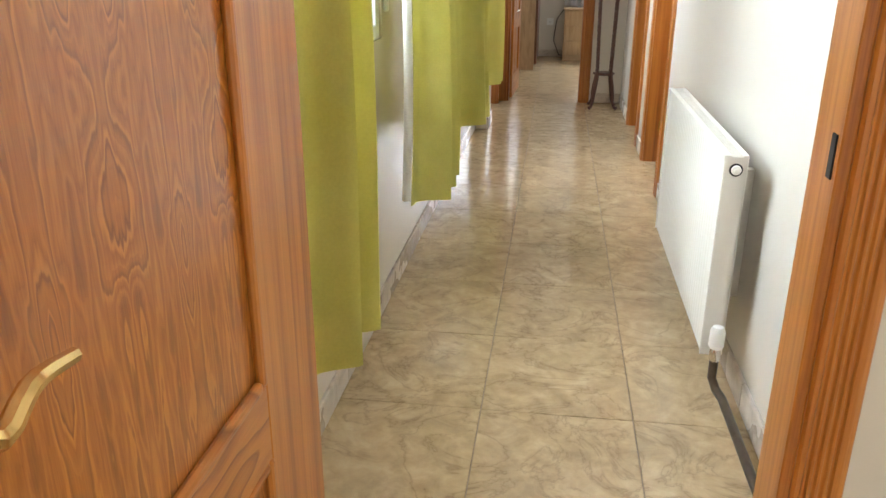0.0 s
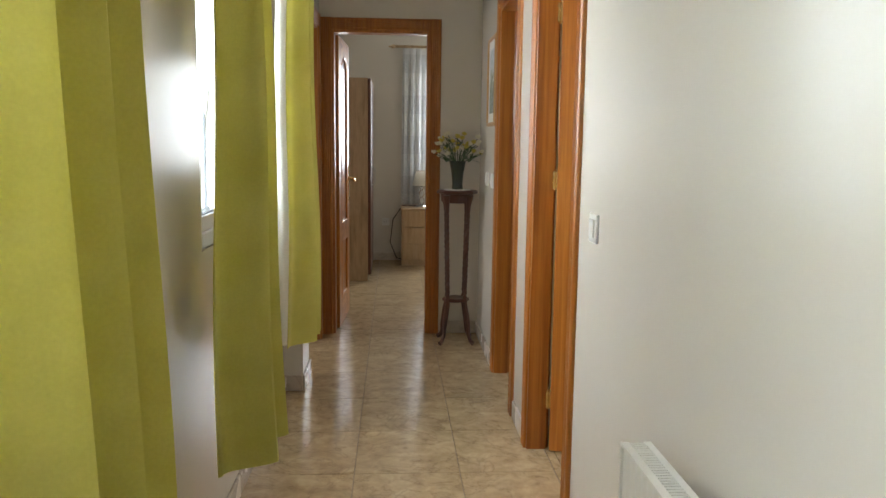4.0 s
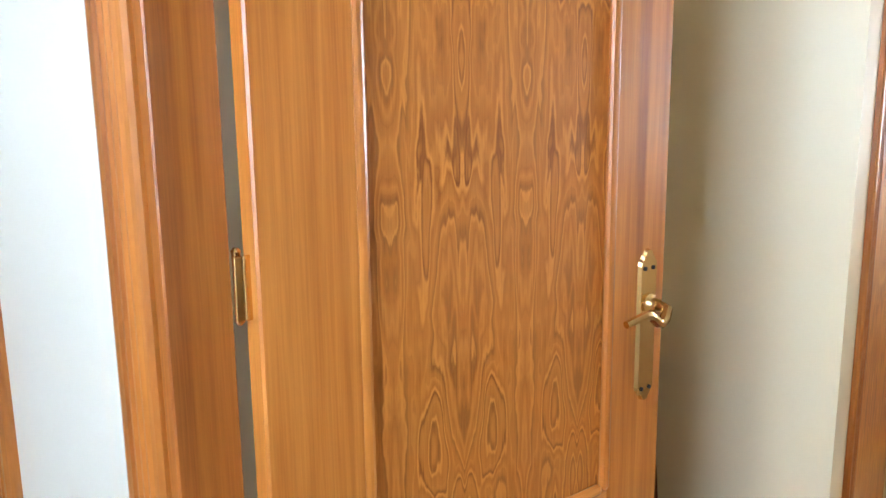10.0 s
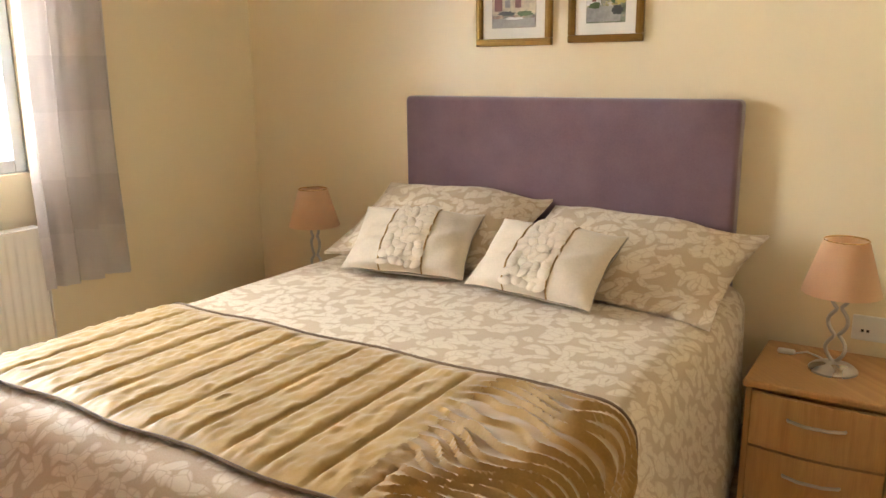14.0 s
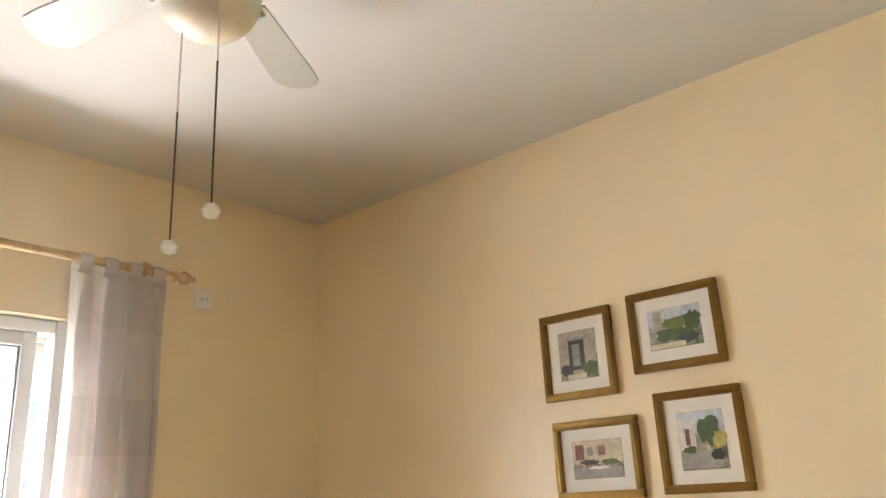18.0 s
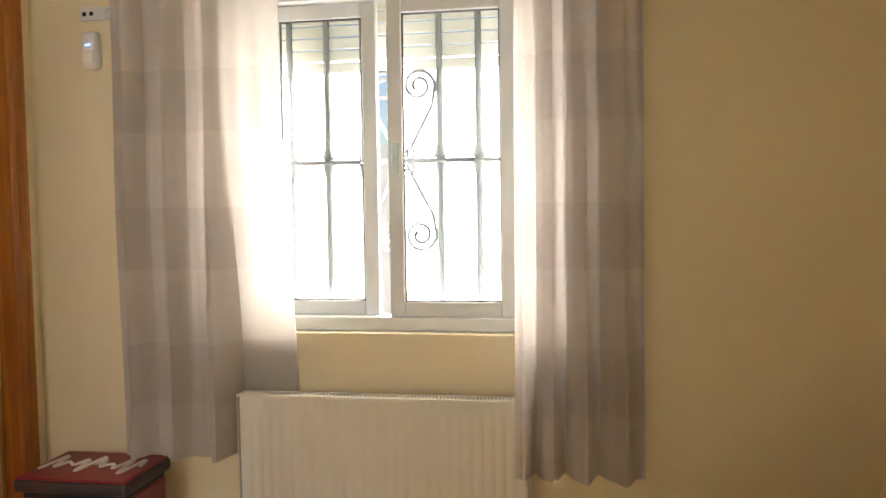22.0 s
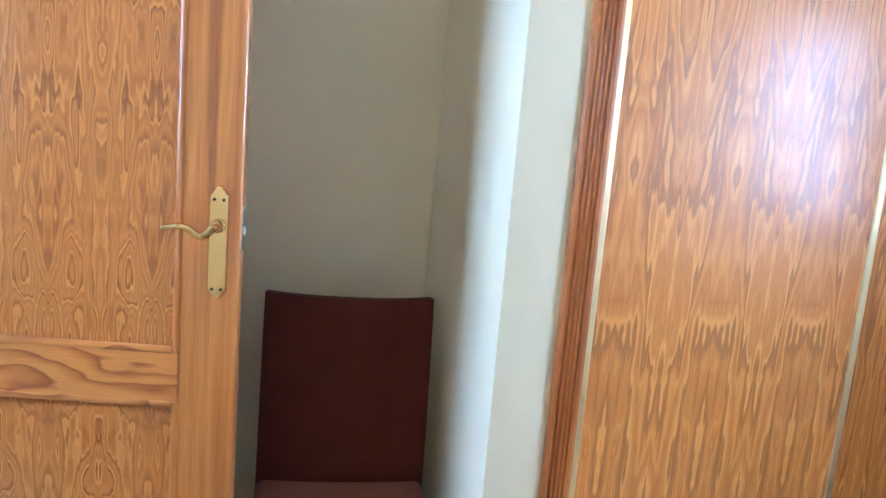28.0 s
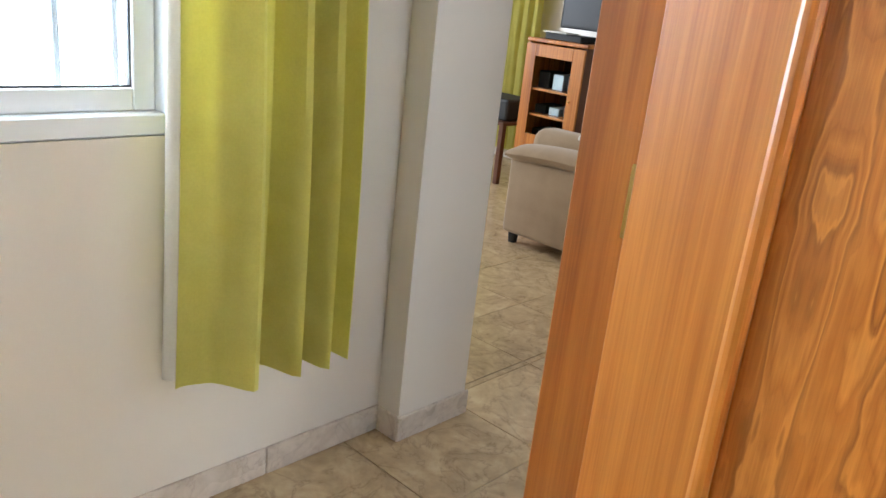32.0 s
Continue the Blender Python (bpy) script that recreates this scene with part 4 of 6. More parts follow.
def iron_grille(x, y0, y1, z0, z1):
    root = thing("window_grille", "iron window grille with knobs and scrolls, toned dark as backlit", "window grille", Matrix.Translation((x, 0, 0)))
    zk = (z0 + z1) / 2
    for y in (3.442, 3.570, 3.698, 3.954, 4.078, 4.206, 4.334):
        part("bar", tube([(0, y, z0), (0, y, z1)], 0.0125, 8), IRON, root)
        part("knob", lathe([(0.008, -0.078), (0.014, -0.068), (0.009, -0.056), (0.016, -0.036), (0.023, -0.008), (0.012, 0.004), (0.023, 0.016), (0.015, 0.042), (0.009, 0.06), (0.014, 0.07), (0.008, 0.078)], 12, None, (0, y, zk)), IRON, root, "", True)
    for z in (z0 + 0.03, zk, z1 - 0.03):
        part("cross_bar", bx(-0.004, 0.004, y0 - 0.03, y1 + 0.03, z - 0.008, z + 0.008, 0.002), IRON, root)
    # a pair of facing scrolls between the bars
    for side in (1, -1):
        def at(y, z):
            return (0, 3.826 + side * (y - 3.826), z)
        for up in (1, -1):
            pts = [at(3.812, zk + up * 0.012), at(3.775, zk + up * 0.085), at(3.724, zk + up * 0.18)]
            for i in range(34):
                a = i / 33 * 3.3 * math.pi
                r = 0.054 * (1 - i / 33 * 0.72)
                pts.append(at(3.768 - r * math.cos(a), zk + up * (0.245 + r * math.sin(a))))
            part("scroll", tube(pts, 0.0065, 6), IRON, root)
            curl = [at(3.80 + 0.014 * math.cos(a / 12 * 5.2), zk + up * (0.024 + 0.016 * math.sin(a / 12 * 5.2))) for a in range(13)]
            part("scroll", tube(curl, 0.0065, 6), IRON, root)


def plain_bars(x, y0, y1, z0, z1):
    """Plain upright bars outside a corridor window."""
    root = thing("window_bars", "plain grey iron bars outside the corridor window", "window grille", Matrix.Translation((x, 0, 0)))
    n = round((y1 - y0) / 0.13)
    for i in range(n):
        y = y0 + (y1 - y0) * (i + 0.5) / n
        part("bar", tube([(0, y, z0), (0, y, z1)], 0.009, 8), IRON, root)
    for z in (z0 + 0.04, z1 - 0.04):
        part("cross_bar", bx(-0.004, 0.004, y0, y1, z - 0.009, z + 0.009, 0.002), IRON, root)


iron_grille(XE + 0.19, *BWIN)
plain_bars(XL - 0.21, *WIN1)
plain_bars(XL - 0.21, *WIN2)


# ---------- curtains ----------
def curtain(name, face, x0, y0, y1, z0, z1, folds, depth, mat, label, along="y", seed=0, lining=None, top_squeeze=0.9, gather=1.0, tabs=0, tuck=None, start=None, lining_w=0.025):
    """Hanging cloth in soft folds; along: the axis of the rail; face: which way the folds stand out."""
    rng = random.Random(seed)
    ph = [rng.uniform(0, 6.3) for _ in range(4)]
    if start is not None:
        ph[0], ph[2] = start, 1.2
    def fn(u, v, shift=0.0, lift=0.0):
        w = (y1 - y0)
        sq = top_squeeze + (1 - top_squeeze) * v
        a = y0 + w * (0.5 + (u - 0.5) * sq)
        g = max(0.0, u) ** gather
        wave = math.sin(2 * math.pi * folds * g + ph[0] + 0.25 * math.sin(3 * v + ph[1])) + 0.35 * math.sin(2 * math.pi * folds * 2.1 * g + ph[2])
        d = face * (depth * (0.55 + 0.45 * v) * (0.9 * wave)) * (0.15 + 0.85 * min(1.0, v * 7)) + 0.006 * math.sin(9 * v + ph[3])
        z = z1 + (z0 - z1) * v + 0.005 * math.sin(2 * math.pi * folds * u + ph[1]) * v + lift
        if tuck:
            # the free edge hangs straight and slips in behind the radiator
            edge, top, back = tuck
            k = min(1.0, max(0.0, (edge + 0.035 - a) / 0.03))
            low = min(1.0, max(0.0, (top + 0.92 - z) / 0.90))
            d *= 1 - 0.6 * k
            d += (back - x0 - d) * k * low * low * (3 - 2 * low)
        p = (x0 + d + shift, a, z)
        return p if along == "y" else (a, x0 + d + shift, z)
    root = thing(name, label, "curtain")
    part("drape", sheet(fn, max(40, int(folds * 14)), 26, 0.003), mat, root, "", True)
    for i in range(tabs):
        c, n = fn((i + 0.5) / tabs, 0.0)[1], 0.022
        def loop(u, v, c=c):
            ang = 2 * math.pi * v
            return (x0 + 0.019 * math.sin(ang), c + (u - 0.5) * 2 * n, z1 + 0.017 - 0.021 * math.cos(ang) + (0.0 if math.cos(ang) < 0 else -0.03 * math.cos(ang) ** 2))
        part("tab", sheet(loop, 2, 16, 0.002), mat, root, "", True)
    if lining:
        def turned(u, v):
            p = fn(0.0, v)
            return (p[0] - lining_w * (1 - u) - 0.002, p[1] - 0.014 * math.sin(u * math.pi) - 0.004 * (1 - u), p[2] + 0.018 * v)
        part("lining", sheet(turned, 8, 16, 0.002), lining, root, "white curtain lining", True)
    return root


CX = -0.455
FLANK = -0.5 * math.pi
curtain("green_curtain", 1, -0.45, 1.86, 2.12, 0.42, 2.30, 1.6, 0.054, GREEN, "lime green lined curtain hanging beside the corridor window", seed=1, start=FLANK)
curtain("green_curtain", 1, CX, 3.05, 3.44, 0.40, 2.30, 2.4, 0.066, GREEN, "lime green lined curtain hanging beside the corridor window", seed=2, lining=LINING, start=FLANK, gather=1.0)
curtain("green_curtain", 1, CX, 4.22, 4.60, 0.42, 2.30, 1.9, 0.075, GREEN, "lime green lined curtain hanging beside the corridor window", seed=3, start=FLANK)
curtain("green_curtain", 1, CX, 5.49, 5.90, 0.41, 2.30, 3.4, 0.06, GREEN, "lime green lined curtain hanging beside the corridor window", seed=4, gather=1.7, lining=LINING, start=FLANK, lining_w=0.04)


def rod(name, p, q, r, mat, label, ends=True):
    root = thing(name, label, "curtain rod")
    part("pole", tube([p, q], r, 10), mat, root, "", True)
    d = (Vector(q) - Vector(p)).normalized()
    for c, s in ((p, -1), (q, 1)):
        prof = [(r, 0), (r * 1.5, 0.008), (r * 0.8, 0.018), (r * 1.8, 0.04), (r * 1.5, 0.06), (r * 0.7, 0.072), (r * 0.9, 0.082), (r * 0.2, 0.094)]
        o = part("finial", lathe(prof, 12), mat, root, "turned finial", True)
        o.matrix_basis = Matrix.Translation(c) @ (d * s).to_track_quat("Z", "X").to_matrix().to_4x4()
    return root


for a, b in ((1.80, 3.46), (4.16, 6.0)):
    rod("curtain_rod", (CX, a, 2.30), (CX, b, 2.30), 0.011, RAW_PINE, "pale wooden curtain rod over the corridor window")
for wx, y, z in ((XL, 1.95, 2.30), (XL, 3.36, 2.30), (XL, 4.25, 2.30), (XL, 5.90, 2.30)):
    ro = thing("rod_bracket", "small wooden bracket that holds the corridor curtain rod", "bracket", Matrix.Translation((wx, y, z)))
    part("plate", bx(-0.001, 0.008, -0.02, 0.02, -0.03, 0.03, 0.002), RAW_PINE, ro)
    part("arm", tube([(0.006, 0, 0), (CX - wx + 0.012, 0, 0)], 0.009, 8), RAW_PINE, ro)
BX = XE - 0.115
curtain("bedroom_curtain", -1, BX, 4.13, 4.68, 0.56, 2.198, 4, 0.042, SHEER, "grey and white banded voile curtain at the bedroom window", seed=5, top_squeeze=0.98, tabs=6, tuck=(4.305, 0.775, XE - 0.02))
curtain("bedroom_curtain", -1, BX, 3.07, 3.44, 0.545, 2.198, 3.6, 0.045, SHEER, "grey and white banded voile curtain at the bedroom window", seed=6, top_squeeze=0.95, gather=1.2, tabs=4)
rod("curtain_rod", (BX, 3.06, 2.215), (BX, 4.72, 2.215), 0.014, RAW_PINE, "turned wooden curtain rod over the bedroom window")
for y in (3.17, 4.55):
    ro = thing("rod_bracket", "wooden bracket that holds the curtain rod", "bracket", Matrix.Translation((XE, y, 2.22)))
    part("ring", lathe([(0.024, -0.008), (0.026, 0), (0.024, 0.008)], 14), RAW_PINE, ro, "", True).matrix_basis = Matrix.Translation((BX - XE, 0, 0)) @ Matrix.Rotation(radians(90), 4, "X")
    part("arm", tube([(0.001, 0, -0.01), (BX - XE + 0.02, 0, 0)], 0.011, 8), RAW_PINE, ro)


# ---------- radiators ----------
def radiator(name, m, length, height, depth, flutes, label, mat, gap=0.04):
    """Panel radiator: local x along, -y to the room, z up from its lower edge."""
    root = thing(name, label, "radiator", m)
    def fn(u, v):
        x = length * (0.01 + 0.98 * u)
        k = math.sin(2 * math.pi * flutes * u)
        edge = min(1, 12 * min(u, 1 - u)) * min(1, 10 * min(v, 1 - v))
        y = -depth + 0.003 * max(-0.5, k) * edge - 0.002
        return (x, y + 0.004, height * (0.01 + 0.98 * v))
    part("front_panel", sheet(fn, flutes * 8, 12, 0.002), mat, root, "", True)
    part("back_panel", bx(0, length, -gap - 0.01, -gap, 0.02, height - 0.02, 0.004), mat, root)
    for x in (0, length - 0.004):
        part("side_panel", bx(x, x + 0.004, -depth - 0.002, -gap, 0.0, height, 0.002), mat, root)
    grille = bmesh.new()
    n = int(length / 0.011)
    for i in range(n):
        x = length * (i + 0.5) / n
        box(grille, x - 0.0022, x + 0.0022, -depth + 0.014, -gap - 0.014, height - 0.004, height + 0.001)
    box(grille, 0, length, -depth - 0.002, -depth + 0.014, height - 0.004, height + 0.002)
    box(grille, 0, length, -gap - 0.014, -gap, height - 0.004, height + 0.002)
    part("top_grille", grille, mat, root, "slotted top grille")
    end = Matrix.Translation((length + 0.0005, -(depth + gap) / 2, height - 0.035)) @ Matrix.Rotation(radians(90), 4, "Y")
    # black ring paints the shade of a recess round the plug
    part("vent_shade_ring", lathe([(0.017, 0), (0.017, 0.0012), (0.014, 0.0014)], 20), BLACK, root, "flat black ring that paints the shaded rim of the vent hole", True).matrix_basis = end
    part("vent_plug", lathe([(0.0125, 0.0005), (0.0125, 0.006), (0.010, 0.009), (0.006, 0.010), (0.006, 0.014), (0.004, 0.015)], 18), mat, root, "white air vent plug", True).matrix_basis = end
    for x in (0.2, length - 0.2):
        part("bracket", bx(x - 0.015, x + 0.015, -gap, 0.0, 0.1, height - 0.08), mat, root)
    return root


# corridor radiator stands on the partition wall
radiator("corridor_radiator", Matrix.Translation((XR, 3.72, 0.14)) @ Matrix.Rotation(radians(-90), 4, "Z"), 1.09, 0.56, 0.122, 34, "white panel radiator on the corridor wall", RADMAT, 0.064)
va = thing("radiator_valve", "white valve head and dark pipe under the corridor radiator", "valve", Matrix.Translation((XR - 0.095, 2.575, 0.0)))
part("valve_head", lathe([(0.016, 0), (0.02, 0.008), (0.02, 0.05), (0.014, 0.062)], 16), PLASTIC, va, "white thermostat head", True).matrix_basis = Matrix.Translation((0, 0.0, 0.19))
part("valve_body", lathe([(0.011, 0), (0.015, 0.01), (0.015, 0.03), (0.012, 0.04)], 12), CHROME, va, "", True).matrix_basis = Matrix.Translation((0, 0, 0.15))
part("connector", tube([(0, 0, 0.17), (0, 0.075, 0.17)], 0.009, 8), CHROME, va)
part("pipe", tube([(0, 0, 0.16), (0, 0, 0.10), (0.01, -0.02, 0.075), (0.02, -0.06, 0.07), (0.028, -0.5, 0.06), (0.03, -0.95, 0.06)], 0.012, 10), PIPE, va, "dark lagged pipe", True)

BR = Matrix.Translation((XE, 4.30, 0.175)) @ Matrix.Rotation(radians(-90), 4, "Z")
radiator("bedroom_radiator", BR, 0.90, 0.585, 0.10, 27, "cream panel radiator under the bedroom window", RADMAT)
pp = thing("heating_pipes", "two dark pipes along the foot of the bedroom wall", "pipe")
for z, off in ((0.145, 0.03), (0.105, 0.03)):
    part("pipe", tube([(XE - off, 3.0, z), (XE - off, YW - 0.02, z)], 0.009, 8), PIPE, pp, "", True)
part("riser", tube([(XE - 0.03, 4.40, 0.07), (XE - 0.03, 4.40, 0.24), (XE - 0.05, 4.36, 0.25)], 0.009, 8), PIPE, pp, "", True)
part("valve", lathe([(0.012, 0), (0.016, 0.01), (0.016, 0.03), (0.01, 0.04)], 10, None, (XE - 0.05, 4.375, 0.235)), CHROME, pp, "", True)
part("bend", tube([(XE - 0.03, YW - 0.02, 0.30), (XE - 0.03, 4.95, 0.30), (XE - 0.03, 4.93, 0.28), (XE - 0.03, 4.93, 0.2), (XE - 0.03, 4.91, 0.18), (XE - 0.03, 4.86, 0.18)], 0.009, 8), PIPE, pp, "", True)


# ---------- switches, sockets ----------
def wall_switch(m, label, kind="switch"):
    """Local x across, -y out of the wall."""
    root = thing("light_switch" if kind == "switch" else "wall_socket", label, "switch" if kind == "switch" else "socket", m)
    part("plate", bx(-0.041, 0.041, -0.009, 0.0, -0.041, 0.041, 0.004, 2), PLASTIC, root)
    if kind == "switch":
        part("rocker", bx(-0.024, 0.024, -0.014, -0.008, -0.026, 0.026, 0.003, 2), PLASTIC, root)
    else:
        part("insert", lathe([(0.0215, -0.002), (0.0215, 0.003), (0.019, 0.003), (0.018, 0.001)], 20), PLASTIC, root, "", True).matrix_basis = Matrix.Translation((0, -0.009, 0)) @ Matrix.Rotation(radians(90), 4, "X")
        for x in (-0.0095, 0.0095):
            part("pin_hole", lathe([(0.0028, 0), (0.0028, 0.002)], 8), BLACK, root).matrix_basis = Matrix.Translation((x, -0.0095, 0)) @ Matrix.Rotation(radians(90), 4, "X")
    return root


ON_E = Matrix.Rotation(radians(-90), 4, "Z")     # out of a wall towards -x
wall_switch(Matrix.Translation((XR, 2.19, 1.0)) @ ON_E, "white light switch beside the corridor radiator")
wall_switch(Matrix.Translation((XR, 4.44, 1.04)) @ ON_E, "white light switch on the corridor wall")
wall_switch(Matrix.Translation((XR, 6.72, 1.06)) @ ON_E, "white light switch beside the bathroom door")
wall_switch(Matrix.Translation((XR, 6.98, 1.06)) @ ON_E, "white light switch on the wall above the plant stand")
wall_switch(Matrix.Translation((XE, 2.86, 2.18)) @ ON_E, "white wall socket high beside the curtain rod", "socket")
sensor = thing("alarm_sensor", "small white motion sensor with a blue light on the bedroom wall", "sensor", Matrix.Translation((XE, 4.80, 1.85)))
part("body", bx(-0.035, 0, -0.026, 0.026, -0.06, 0.06, 0.010, 3), PLASTIC, sensor)
part("lens", bx(-0.037, -0.033, -0.019, 0.019, -0.045, 0.0, 0.003), WHITE, sensor)
LED = bpy.data.materials.new("blue_indicator")
LED.use_nodes = True
LED.node_tree.nodes["Principled BSDF"].inputs["Emission Color"].default_value = (0.2, 0.4, 1, 1)
LED.node_tree.nodes["Principled BSDF"].inputs["Emission Strength"].default_value = 2.0
part("indicator", bx(-0.0385, -0.036, -0.008, 0.008, 0.012, 0.018), LED, sensor)
cw = thing("cable_outlet", "small white cable outlet with two dark holes above the sensor", "outlet", Matrix.Translation((XE, 4.78, 1.97)))
part("plate", bx(-0.008, 0, -0.07, 0.06, -0.022, 0.022, 0.003), PLASTIC, cw)
for y in (0.02, 0.045):
    part("hole", bx(-0.0095, -0.007, y - 0.006, y + 0.006, -0.006, 0.006), BLACK, cw)
part("clip", tube([(-0.012, -0.045 + 0.014 * math.cos(a / 10 * 6.28), 0.014 * math.sin(a / 10 * 6.28)) for a in range(11)], 0.004, 6), PLASTIC, cw)


# ---------- built-in wardrobe ----------
WX0, WX1, WTOP = 1.985, 3.58, 2.157
wd = thing("sliding_wardrobe", "built-in wardrobe with two varnished pine sliding doors and gold trims", "wardrobe")
for x0, flip in ((WX0, 1), (WX1, -1)):
    bm = casing_piece(WTOP)
    bmesh.ops.transform(bm, matrix=Matrix(((flip, 0, 0, x0), (0, -1, 0, YW), (0, 0, 1, 0), (0, 0, 0, 1))), verts=bm.verts)
    part("casing", bm, PINE_C, wd)
bm = casing_piece(WX1 - WX0 - 2 * CW)
bmesh.ops.transform(bm, matrix=Matrix(((0, 0, 1, WX0 + CW), (0, -1, 0, YW), (-1, 0, 0, WTOP), (0, 0, 0, 1))), verts=bm.verts)
part("head_casing", bm, PINE_C, wd)
part("lining", bx(WX0 + 0.055, WX0 + CW, YW, YW + 0.11, 0, WTOP - CW, 0.001), PINE_C, wd)
part("lining", bx(WX1 - CW, WX1 - 0.055, YW, YW + 0.11, 0, WTOP - CW, 0.001), PINE_C, wd)
part("carcass", bx(WX0 + 0.05, WX1 - 0.05, YW + 0.14, YW + 0.15, 0, WTOP - 0.06), PINE_C, wd)
split = 2.83
for x0, x1, y in ((WX0 + CW + 0.004, split + 0.012, YW + 0.018), (split - 0.03, WX1 - CW - 0.004, YW + 0.058)):
    door = part("sliding_door", bx(x0 + 0.014, x1 - 0.014, y, y + 0.016, 0.02, WTOP - CW - 0.015), PINE_W, wd, "flame-figured pine sliding door")
    for xa in (x0, x1 - 0.022):
        part("edge_trim", bx(xa, xa + 0.022, y - 0.005, y + 0.022, 0.015, WTOP - CW - 0.015, 0.004, 2), GOLDTRIM, door, "gold anodised edge trim")
part("top_track", bx(WX0 + CW, WX1 - CW, YW + 0.012, YW + 0.09, WTOP - CW - 0.014, WTOP - CW - 0.001, 0.002), GOLDTRIM, wd, "gold top track")
part("bottom_track", bx(WX0 + CW, WX1 - CW, YW + 0.004, YW + 0.09, 0.0, 0.012, 0.002), GOLDTRIM, wd, "gold floor track")


# ---------- bed ----------
def superloop(x0, x1, y0, y1, r, n=18):
    pts = []
    for cx, cy, a0 in ((x1 - r, y1 - r, 0), (x0 + r, y1 - r, 90), (x0 + r, y0 + r, 180), (x1 - r, y0 + r, 270)):
        for i in range(n + 1):
            a = radians(a0 + 90 * i / n)
            pts.append((cx + r * math.cos(a), cy + r * math.sin(a), math.cos(a), math.sin(a)))
    # even spacing along straights
    out = []
    for p, q in zip(pts, pts[1:] + pts[:1]):
        d = math.hypot(q[0] - p[0], q[1] - p[1])
        k = max(1, int(d / 0.03))
        for i in range(k):
            s = i / k
            out.append(tuple(p[j] + (q[j] - p[j]) * s for j in range(4)))
    return out


BEDX0, BEDX1, BEDY0, BEDY1, BEDZ = 1.385, 2.83, YS + 0.06, 4.12, 0.61
bed = thing("double_bed", "made double bed with a damask spread and a mauve suede headboard", "bed")
part("base", bx(BEDX0 + 0.05, BEDX1 - 0.05, BEDY0 + 0.02, BEDY1 - 0.06, 0.06, 0.34, 0.02, 2), BEIGE, bed)
part("mattress", bx(BEDX0 + 0.03, BEDX1 - 0.03, BEDY0 + 0.01, BEDY1 - 0.04, 0.34, BEDZ - 0.02, 0.05, 3), CUSHION, bed)
for x in (BEDX0 + 0.12, BEDX1 - 0.12):
    for y in (BEDY0 + 0.15, BEDY1 - 0.2):
        part("foot", lathe([(0.025, 0), (0.03, 0.06)], 10, None, (x, y, 0.0)), BLACK, bed)
loop = superloop(BEDX0, BEDX1, BEDY0, BEDY1, 0.11)
cx, cy = (BEDX0 + BEDX1) / 2, (BEDY0 + BEDY1) / 2


def ringed(levels, cap):
    bm = bmesh.new()
    rings = [[bm.verts.new(p) for p in level] for level in levels]
    for a, b in zip(rings, rings[1:]):
        for i in range(len(a)):
            bm.faces.new((a[i], a[(i + 1) % len(a)], b[(i + 1) % len(a)], b[i]))
    if cap:
        bm.faces.new(rings[0])
    return bm


spread = thing("bedspread", "beige damask bedspread with pale leaves hanging to the floor", "bedspread")
levels = []
for s, dz in ((0.25, 0.004), (0.5, 0.006), (0.75, 0.004), (0.93, 0.0)):
    levels.append([(cx + (x - cx) * s, cy + (y - cy) * s, BEDZ + dz + 0.005 * noise.noise((x * 4 * s, y * 4 * s, s))) for x, y, nx, ny in loop])
EDGE = 0.075                            # soft rounding of the mattress edge
levels.pop()
for a in range(0, 91, 15):
    o, d = EDGE * (1 - math.sin(radians(a))), EDGE * (1 - math.cos(radians(a)))
    levels.append([(x - nx * o, y - ny * o, BEDZ - d + 0.004 * noise.noise((x * 7, y * 7, 3))) for x, y, nx, ny in loop])
part("top", ringed(levels, True), SPREAD, spread, "", True)
levels = []
for k in range(13):
    t = k / 12
    level = []
    for i, (x, y, nx, ny) in enumerate(loop):
        s = i / len(loop) * 40
        w = 0.018 * t * math.sin(s * 2.1 + 1.3 * noise.noise((s * 0.3, 0, 2))) + 0.02 * t * noise.noise((s * 0.5, t, 5))
        o = 0.03 * t + w
        level.append((x + nx * o, y + ny * o, BEDZ - EDGE + 0.004 * noise.noise((x * 7, y * 7, 3)) * (1 - t) - (BEDZ - EDGE - 0.008) * t))
    levels.append(level)
part("drop", ringed(levels, False), SPREAD, spread, "gathered side drop", True)

hb = bx(1.456, 2.72, YS + 0.004, YS + 0.085, 0.30, 1.18, 0.018, 3)
part("headboard", hb, MAUVE, bed, "mauve suede headboard", True)


